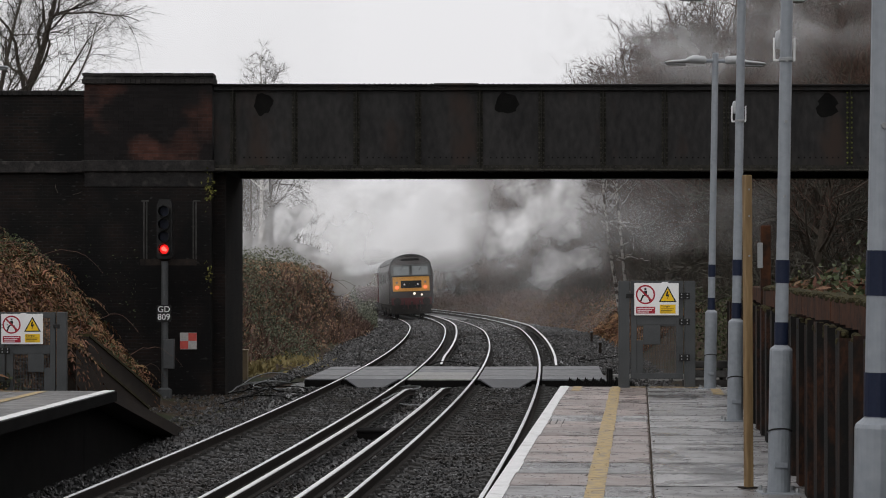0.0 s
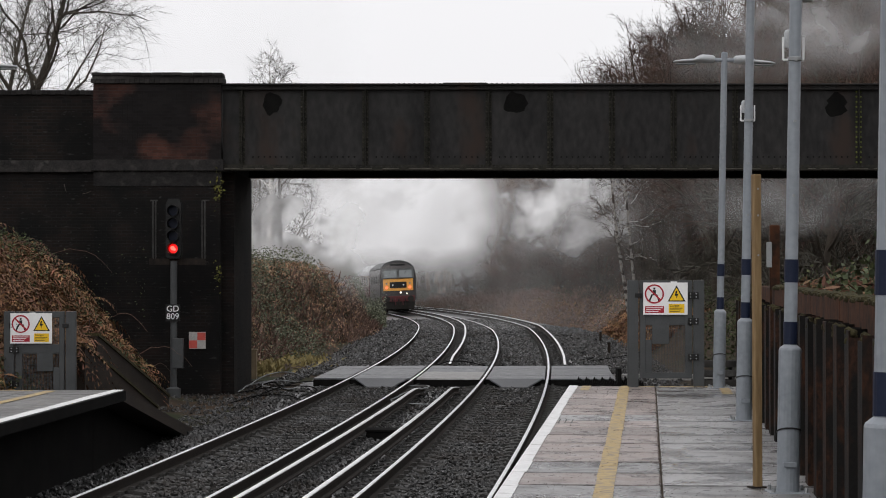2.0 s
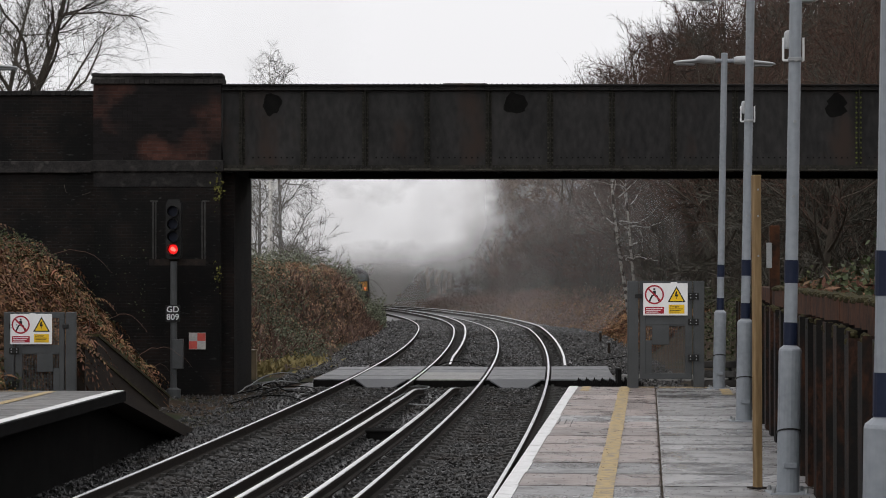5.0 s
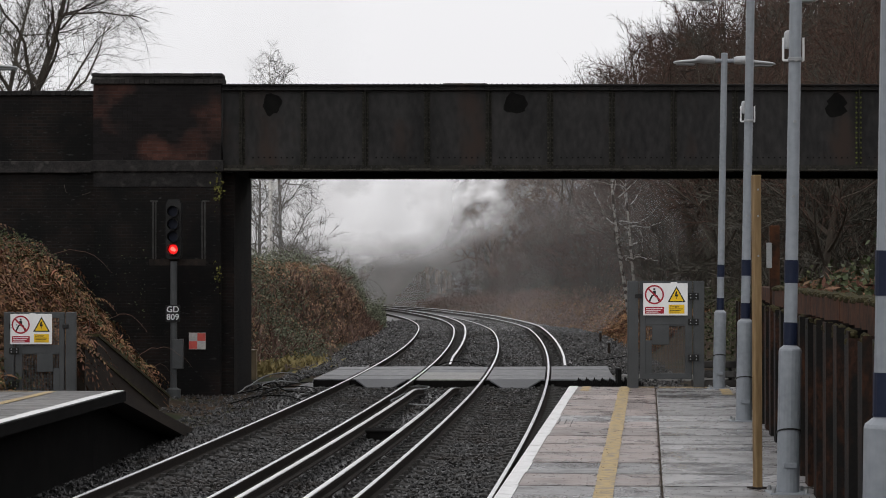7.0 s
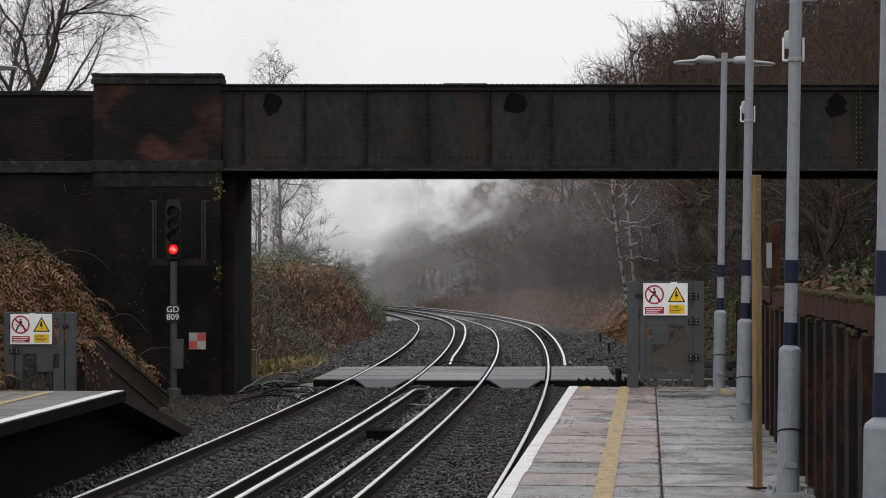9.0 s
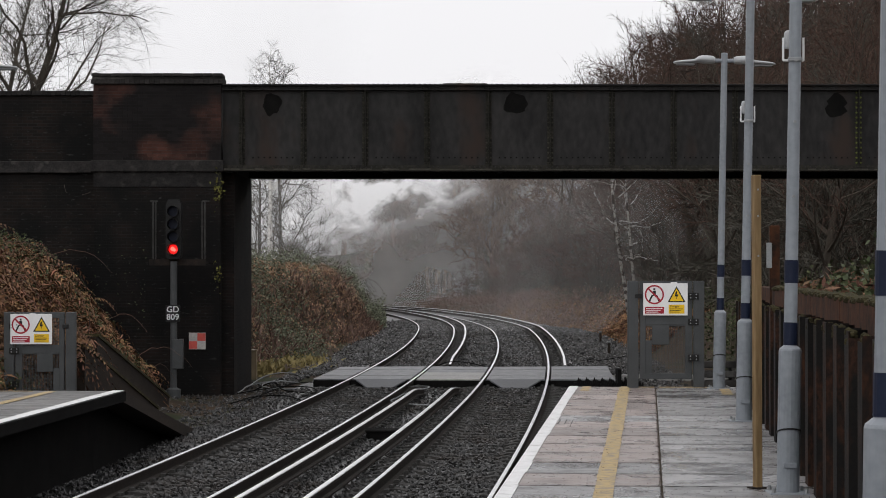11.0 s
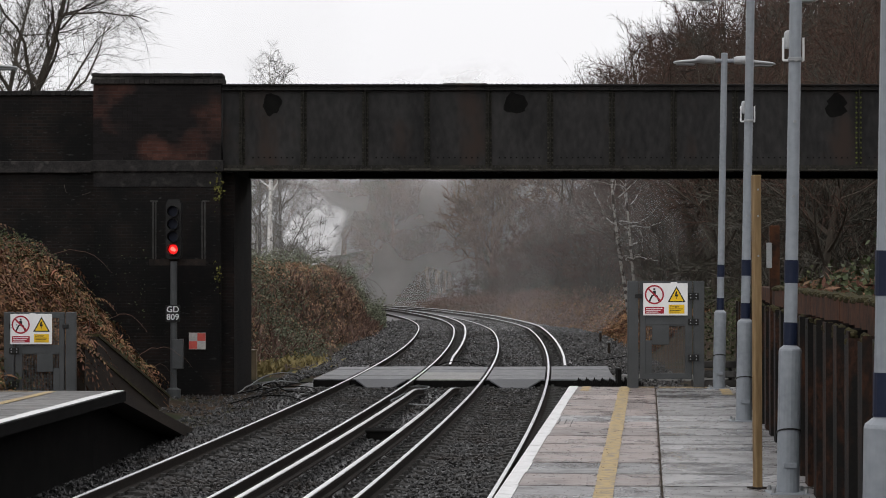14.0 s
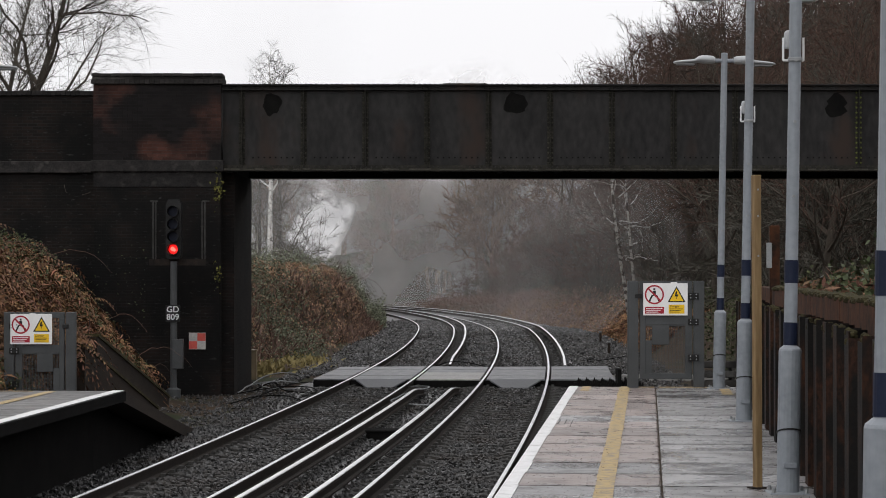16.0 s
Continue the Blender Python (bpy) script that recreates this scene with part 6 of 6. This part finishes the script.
def slope_bush(rg):
    return rg.gauss(-5.5, 0.7), rg.gauss(80.0, 3.5)


leaf_field("bramble", "low green bramble bush on the cutting side", "bramble", spots_on(9000, slope_bush, 43, 1.2, 0.5, 2.0), 0.075, M_BRAMBLE, 1.1, 0.1, 43)


def ramp_growth():
    rg = random.Random(61)
    out = []
    for i in range(7000):
        y = rg.uniform(36.6, 45.5)
        x = rg.uniform(-6.7, -5.62) - 0.03 * (y - 37)
        top = float(np.interp(y, (37, 44.2), (1.36, -0.03)))
        out.append(((x, y, top + 0.25 * (-5.6 - x)), rg.uniform(-0.35, 0.22)))
    return out


leaf_field("bracken", "dead bracken spilling over the ramp's side wall", "bracken", ramp_growth(), 0.055, M_FERN, 2.6, 0.4, 61)


def fern_fronds(name, label, spots, material, seed, size=0.55):
    """Arching fronds: a midrib with paired tapering leaflets that droop."""
    rng = np.random.default_rng(seed)
    vs, fs = [], []
    for p, lift in spots:
        c = np.array(p) + np.array((0, 0, lift))
        a = rng.uniform(0, 6.283)
        d = np.array((math.cos(a), math.sin(a), 0.0))
        side = np.array((-d[1], d[0], rng.uniform(-0.5, 0.5)))
        ln = size * rng.uniform(0.6, 1.35)
        rise, fall = rng.uniform(0.1, 0.8), rng.uniform(0.8, 1.7)
        pts = [c + d * ln * u + np.array((0, 0, ln * (rise * u - fall * u * u))) for u in np.linspace(0, 1, 9)]
        for k in range(1, 9):
            q, v = pts[k], (pts[k] - pts[k - 1])
            r = ln * 0.3 * (1.05 - k / 9)
            for s in (-1, 1):
                b = len(vs)
                tip = q + side * s * r + v * 0.5 + np.array((0, 0, -r * rng.uniform(0.1, 0.7)))
                vs += [q - v * 0.35, tip, q + v * 0.3]
                fs.append((b, b + 1, b + 2))
    tagged(raw(name, [tuple(v) for v in vs], fs, material), label, "bracken", kind="stuff")


fern_fronds("bracken_fronds", "arching rust-brown dead fern fronds below the brick wall", spots_on(3000, left_near, 71, 0.55, 0.8, 2.0), M_FERN, 71, 0.5)
fern_fronds("bracken_fronds", "dark drooping dead fern fronds below the brick wall", spots_on(2600, left_near, 72, 0.5, 0.8, 2.0), M_FERN_DARK, 72, 0.5)
fern_fronds("bracken_fronds", "rust-brown dead fern fronds on the cutting side", spots_on(4200, left_far, 73, 0.45, 0.5, 1.7), M_FERN_HAZED, 73, 0.5)
fern_fronds("bracken_fronds", "orange-brown dead fern fronds beside the line", spots_on(1500, right_far, 74, 0.5, 0.6, 1.7), M_FERN, 74, 0.7)


def canes(name, label, starts, reach, up, material, seed, r=0.006):
    """Long thin arching bramble canes."""
    rng = np.random.default_rng(seed)
    vs, fs = [], []
    for p in starts:
        a, ln = rng.uniform(0, 6.283), reach * rng.uniform(0.5, 1.3)
        d, h = np.array((math.cos(a), math.sin(a), 0.0)), up * rng.uniform(0.5, 1.2)
        w = np.array((-d[1], d[0], 0.3))
        last = None
        for k in range(10):
            u = k / 9
            q = np.array(p) + d * ln * u + np.array((0, 0, 4 * h * u * (0.95 - u))) + rng.normal(0, 0.015, 3)
            b = len(vs)
            vs += [q - w * r, q + w * r, q + np.array((0, 0, 1.4 * r))]
            if last is not None:
                fs += [(last + i, last + (i + 1) % 3, b + (i + 1) % 3, b + i) for i in range(3)]
            last = b
    tagged(raw(name, [tuple(v) for v in vs], fs, material), label, "bramble", kind="stuff")


canes("bramble_canes", "thin arching bramble canes over the bank", [p for p, q in spots_on(130, left_near, 81, 0.1)], 1.3, 0.45, M_TWIGS_RED, 81)
canes("bramble_canes", "thin arching bramble canes on the cutting edge", [p for p, q in spots_on(220, left_far_top, 82, 0.1)], 1.8, 0.7, M_TWIGS_GREY, 82, 0.009)
canes("bramble_canes", "pale bare shoots against the brick wall", [(-8.6 + 0.35 * i, BRIDGE_Y + 0.1, 4.3 - 0.03 * i) for i in range(5)], 1.3, 0.25, M_BARK, 83)


def ivy_tuft(x, z, n, seed):
    rg = random.Random(seed)
    return [((x + rg.gauss(0, 0.05), BRIDGE_Y - 0.03 - 0.08 * rg.random(), z + rg.gauss(0, 0.16)), 0.0) for i in range(n)]


M_YELLOW_LEAF = mat("yellow_green_leaf", (0.07, 0.075, 0.015), (0.2, 0.19, 0.05), 3, 0.6, 0.0, island=0.45)
leaf_field("ivy", "small yellow-green tuft growing from the pier", "ivy", ivy_tuft(-5.12, 4.4, 90, 5), 0.06, M_YELLOW_LEAF, 1.2, 0.3, 91)
leaf_field("ivy", "small green tuft low on the pier's corner", "ivy", ivy_tuft(-5.12, 2.45, 50, 6), 0.05, M_YELLOW_LEAF, 1.2, 0.3, 92)
leaf_field("ivy", "dark ivy leaves creeping up the sooty wall", "ivy", [((-7.9 + 1.1 * math.sin(i * 12.9), BRIDGE_Y - 0.02, 2.2 + 1.0 * math.sin(i * 7.31 + 1) * math.sin(i * 3.7)), 0.0) for i in range(120)],
           0.05, M_IVY, 1.0, 0.2, 93)


def cable_trough():
    """A run of pale concrete trough lids beside the ballast beyond the gate."""
    t = thing("cable_trough", "run of pale concrete cable-trough lids beside the ballast", "cable trough")
    bm = bmesh.new()
    box(bm, -0.49, 0.49, -0.19, 0.19, -0.12, 0.06, bevel=0.012)
    lid = mesh_of(bm, "trough_lid", M_PALE)
    for k in range(5):
        ob = new("trough_lid", lid)
        ob.parent = t
        ob.matrix_basis = pose(4.95 + 1.0 * k, 61.6 + 0.06 * math.sin(k * 2.0), -0.22, 0, 0, 2 * math.sin(k * 1.7))


cable_trough()


def marker_post(x, y, h):
    z = ground_z(x, y)
    t = thing("marker_post", "short dark lineside marker post in the ballast", "post", pose(x, y, z), group="lineside posts")
    bm = bmesh.new()
    box(bm, -0.045, 0.045, -0.045, 0.045, -0.2, h, bevel=0.01)
    part("stake", bm, M_OLD_TIMBER, t)
    bm = bmesh.new()
    box(bm, -0.055, 0.055, -0.055, 0.055, h, h + 0.05, bevel=0.012)
    part("cap", bm, M_RUBBER, t)


marker_post(5.42, 77.5, 0.5)
marker_post(6.1, 92.0, 0.45)


fern_fronds("bracken_fronds", "dead fern fronds hanging over the ramp's side walls", ramp_growth()[::8], M_FERN_DARK, 75, 0.4)

# ---- loose ballast stones ----
def ballast_stones():
    rng = np.random.default_rng(3)
    oct_ = np.array(((1, 0, 0), (-1, 0, 0), (0, 1, 0), (0, -1, 0), (0, 0, 1), (0, 0, -1)), float)
    fo = ((0, 2, 4), (2, 1, 4), (1, 3, 4), (3, 0, 4), (2, 0, 5), (1, 2, 5), (3, 1, 5), (0, 3, 5))
    vs, fs = [], []
    for i in range(56000):
        y = 22 + 118 * rng.random() ** 2.0
        x, s = centre(y)
        o = rng.uniform(-TRACK_GAP - (5.4 if 38 < y < 60 else 3.2), 4.2 if 46 < y < 120 else 2.2)
        z = level(y) + cant(y) * 0.5 - 0.19
        if o < -TRACK_GAP - 1.6:
            z -= 0.18 * min(1, (-TRACK_GAP - 1.6 - o) / 1.6)
        if o > 2.1:
            z -= 0.08 * (o - 2.1)
        if o < -TRACK_GAP - 2.6 or o > 3.2:
            z = max(z, ground_z(x + o, y))
        q = min(abs(abs(o) - 0.7535), abs(abs(o + TRACK_GAP) - 0.7535))
        if q < 0.09 or (55 < y < 63 and -5.6 < o < 2.6):
            continue
        r = rng.uniform(0.018, 0.042) * max(1.0, y / 42)
        b = len(vs)
        m = rng.normal(0, 1, (3, 3))
        m, _ = np.linalg.qr(m)
        pts = oct_ * rng.uniform(0.6, 1.3, (6, 1)) @ m.T * r
        vs += (pts + np.array((x + o, y - o * s, z + r * 0.25))).tolist()
        fs += [(b + a_, b + b_, b + c_) for a_, b_, c_ in fo]
    o = raw("ballast_stones", vs, fs, M_BALLAST)
    tagged(o, "loose angular grey ballast stones", "ballast", kind="stuff")


ballast_stones()

# ---- steam and mist: soft see-through sheets ----
STEAM = []


# thin mist between the near bank and the far wood, in soft sheets
def mist_material(name, thick, size, fades=(("X", 0.0, 0.2), ("X", 1.0, 0.72), ("Z", 1.0, 0.5)), lo=0.6, hi=1.3):
    """Mostly clear; thins out towards the rims of the sheet."""
    m = bpy.data.materials.new(name)
    m.use_nodes = True
    n, l = m.node_tree.nodes, m.node_tree.links
    n.clear()
    o, mx, tr, di = n.new("ShaderNodeOutputMaterial"), n.new("ShaderNodeMixShader"), n.new("ShaderNodeBsdfTransparent"), n.new("ShaderNodeMixShader")
    d, t = n.new("ShaderNodeBsdfDiffuse"), n.new("ShaderNodeBsdfTranslucent")
    d.inputs["Color"].default_value = t.inputs["Color"].default_value = (0.97, 0.97, 0.98, 1)
    di.inputs["Fac"].default_value = 0.3
    l.new(d.outputs[0], di.inputs[1])
    l.new(t.outputs[0], di.inputs[2])
    co, sep = n.new("ShaderNodeTexCoord"), n.new("ShaderNodeSeparateXYZ")
    l.new(co.outputs["Generated"], sep.inputs[0])
    ns = n.new("ShaderNodeTexNoise")
    ns.inputs["Scale"].default_value, ns.inputs["Detail"].default_value = size, 7
    l.new(co.outputs["Object"], ns.inputs["Vector"])
    val = None
    for axis, f0, f1 in fades:
        r = n.new("ShaderNodeMapRange")
        r.interpolation_type = "SMOOTHSTEP"
        r.inputs["From Min"].default_value, r.inputs["From Max"].default_value = min(f0, f1), max(f0, f1)
        r.inputs["To Min"].default_value, r.inputs["To Max"].default_value = (0, 1) if f0 < f1 else (1, 0)
        l.new(sep.outputs[axis], r.inputs["Value"])
        if val is None:
            val = r.outputs[0]
        else:
            k = n.new("ShaderNodeMath")
            k.operation = "MULTIPLY"
            l.new(val, k.inputs[0])
            l.new(r.outputs[0], k.inputs[1])
            val = k.outputs[0]
    nr = n.new("ShaderNodeMapRange")
    nr.inputs["From Min"].default_value, nr.inputs["From Max"].default_value = 0.3, 0.7
    nr.inputs["To Min"].default_value, nr.inputs["To Max"].default_value = thick * lo, thick * hi
    l.new(ns.outputs["Fac"], nr.inputs["Value"])
    k = n.new("ShaderNodeMath")
    k.operation = "MULTIPLY"
    l.new(val, k.inputs[0])
    l.new(nr.outputs[0], k.inputs[1])
    l.new(k.outputs[0], mx.inputs["Fac"])
    l.new(tr.outputs[0], mx.inputs[1])
    l.new(di.outputs[0], mx.inputs[2])
    l.new(mx.outputs[0], o.inputs["Surface"])
    return m


def mist(seed, y, x0, x1, z0, z1, thick, fades, lean=0.0):
    """A soft standing sheet of mist, uneven in depth; lean tilts it to the sky to brighten it."""
    vs, fs = [], []
    for a in range(25):
        for b in range(9):
            z = z0 + (z1 - z0) * b / 8
            vs.append((x0 + (x1 - x0) * a / 24, y + lean * (z - z0) + 3 * noise.noise((a * 0.3, b * 0.4, seed)), z))
    for a in range(24):
        for b in range(8):
            fs.append((a * 9 + b, a * 9 + b + 1, a * 9 + b + 10, a * 9 + b + 9))
    mo = raw("mist", vs, fs, mist_material("mist_veil", thick, 0.12, fades), smooth=True)
    tagged(mo, "thin grey mist hanging before the winter trees", "mist", kind="stuff")


BOTH = (("X", 0.0, 0.25), ("X", 1.0, 0.75), ("Z", 1.0, 0.5))
mist(10.0, 232, -34, 32, -4, 22, 0.25, (("X", 0.0, 0.2), ("X", 1.0, 0.7), ("Z", 1.0, 0.55)), 0.5)
mist(15.0, 276, -38, 30, -4, 26, 0.44, (("X", 0.0, 0.2), ("X", 1.0, 0.72), ("Z", 1.0, 0.5)), 0.5)
mist(20.0, 112, -18, -3, 0, 22, 0.12, BOTH, 0.1)
mist(25.0, 104, -2, 17, -1, 11, 0.12, BOTH, 0.3)


# back tilts the sheet up at the sky, so the steam comes out whiter
def veil(seed, rows, w, h, thick, back=0.0, grain=0.55, lo=-0.35, hi=1.7, roll=0.0):
    """A thin torn billow of steam, bulging and soft-edged, that drifts as one piece."""
    vs, fs = [], []
    for a in range(25):
        for b in range(17):
            x, z = w * (a / 24 - 0.5), h * (b / 16 - 0.5)
            vs.append((x, back * z + 1.2 * noise.noise((x * 0.3, z * 0.3, seed)) + 0.6 * noise.noise((x, z, seed)), z))
    for a in range(24):
        for b in range(16):
            fs.append((a * 17 + b, a * 17 + b + 1, a * 17 + b + 18, a * 17 + b + 17))
    m = mist_material("steam_veil", thick, grain, (("X", 0.0, 0.3), ("X", 1.0, 0.7), ("Z", 0.0, 0.35), ("Z", 1.0, 0.6)), lo, hi)
    ob = raw("steam_veil", vs, fs, m, smooth=True)
    tagged(ob, "torn drifting billow of white engine steam over the line", "steam", "clouds of steam", "stuff")
    STEAM.append((ob, roll, [(t, (b * d, d, EYE_Z + e * d)) for t, b, e, d in rows]))


# thin smoke blown over the bridge as the train leaves
for i, (b, e, w, h, k) in enumerate(((0.085, 0.102, 6.0, 3.0, 0.5), (0.125, 0.098, 6.0, 3.4, 0.6), (0.155, 0.110, 6.0, 3.0, 0.55), (0.07, 0.085, 5.0, 2.6, 0.35),
                                     (0.105, 0.022, 6.0, 2.4, 0.45), (0.075, 0.026, 5.0, 3.0, 0.45))):
    d = 60.6 + 0.5 * i
    veil(3.0 + 7 * i, [(0, b, e, d), (1.5, b + 0.03, e + 0.006, d), (3.0, b + 0.12, e + 0.014, d), (6.4, b + 0.32, e + 0.03, d), (16, b + 0.8, e + 0.1, d)], w, h, k * 0.34, 0.3, 0.7)
# billows rolling up in front of the wood
for i, (b, e, w, h, k, lift) in enumerate(((0.038, 0.026, 7.5, 6.0, 1.0, 0.026), (0.052, 0.008, 5.5, 4.6, 0.85, 0.046), (0.058, 0.030, 6.5, 4.5, 0.6, 0.024))):
    d = 114.0 + 3 * i
    veil(71.0 + 7 * i, [(0, b, e, d), (1.5, b + 0.005, e + 0.003, d), (2.4, b + 0.012, e + 0.6 * lift, d), (3.4, b + 0.03, 0.059, d), (6.3, b + 0.20, 0.061, d), (16, b + 0.6, 0.07, d)],
         w, h, 0.85 * k, 0.8, 0.42, -0.35, 1.6, -25)
# smoke lying over the cutting side behind the train
veil(64.0, [(0, -0.062, 0.010, 100), (1.5, -0.066, 0.012, 100), (3.0, -0.085, 0.018, 100), (4.2, -0.12, 0.02, 100), (16, -0.32, 0.03, 100)], 11.0, 7.0, 0.42, 0.3, 0.3, 0.3, 1.4)
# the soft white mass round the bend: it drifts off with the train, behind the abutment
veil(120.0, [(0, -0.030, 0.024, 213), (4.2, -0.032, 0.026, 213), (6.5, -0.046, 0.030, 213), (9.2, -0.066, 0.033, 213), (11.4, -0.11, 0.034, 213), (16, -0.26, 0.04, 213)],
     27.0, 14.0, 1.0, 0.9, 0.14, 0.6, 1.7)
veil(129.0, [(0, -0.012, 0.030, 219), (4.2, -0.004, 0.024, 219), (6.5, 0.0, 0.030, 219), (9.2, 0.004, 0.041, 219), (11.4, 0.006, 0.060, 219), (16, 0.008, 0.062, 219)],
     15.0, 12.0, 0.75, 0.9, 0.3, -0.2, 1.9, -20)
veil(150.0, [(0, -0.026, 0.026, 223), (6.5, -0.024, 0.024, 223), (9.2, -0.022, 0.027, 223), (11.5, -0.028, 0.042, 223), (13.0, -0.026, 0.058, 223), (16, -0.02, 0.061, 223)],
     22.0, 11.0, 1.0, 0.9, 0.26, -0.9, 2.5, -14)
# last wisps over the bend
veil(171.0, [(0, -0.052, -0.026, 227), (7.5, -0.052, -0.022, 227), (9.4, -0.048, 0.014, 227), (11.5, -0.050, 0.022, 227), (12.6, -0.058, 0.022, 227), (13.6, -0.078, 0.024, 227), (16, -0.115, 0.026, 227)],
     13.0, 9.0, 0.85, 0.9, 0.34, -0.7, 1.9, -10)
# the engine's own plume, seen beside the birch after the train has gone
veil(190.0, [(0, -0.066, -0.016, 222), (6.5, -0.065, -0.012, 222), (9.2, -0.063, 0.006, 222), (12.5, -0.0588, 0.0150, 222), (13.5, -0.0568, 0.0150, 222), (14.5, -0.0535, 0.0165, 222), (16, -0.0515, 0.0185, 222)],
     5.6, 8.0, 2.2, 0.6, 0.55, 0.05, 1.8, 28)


def motions():
    times = [0.5 * i for i in range(33)]
    for ob, gap, b0, b1 in ((LOCO, 0.0, 3.6, 15.8), (COACHES[0], 20.1, 2.7, 17.0), (COACHES[1], 40.3, 2.7, 17.0), (COACHES[2], 60.5, 2.7, 17.0)):
        walk(ob, [(t, vehicle_pose(TAIL_START + SPEED * t + gap, b0, b1)) for t in times])
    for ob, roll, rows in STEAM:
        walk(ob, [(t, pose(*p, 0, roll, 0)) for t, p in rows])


motions()
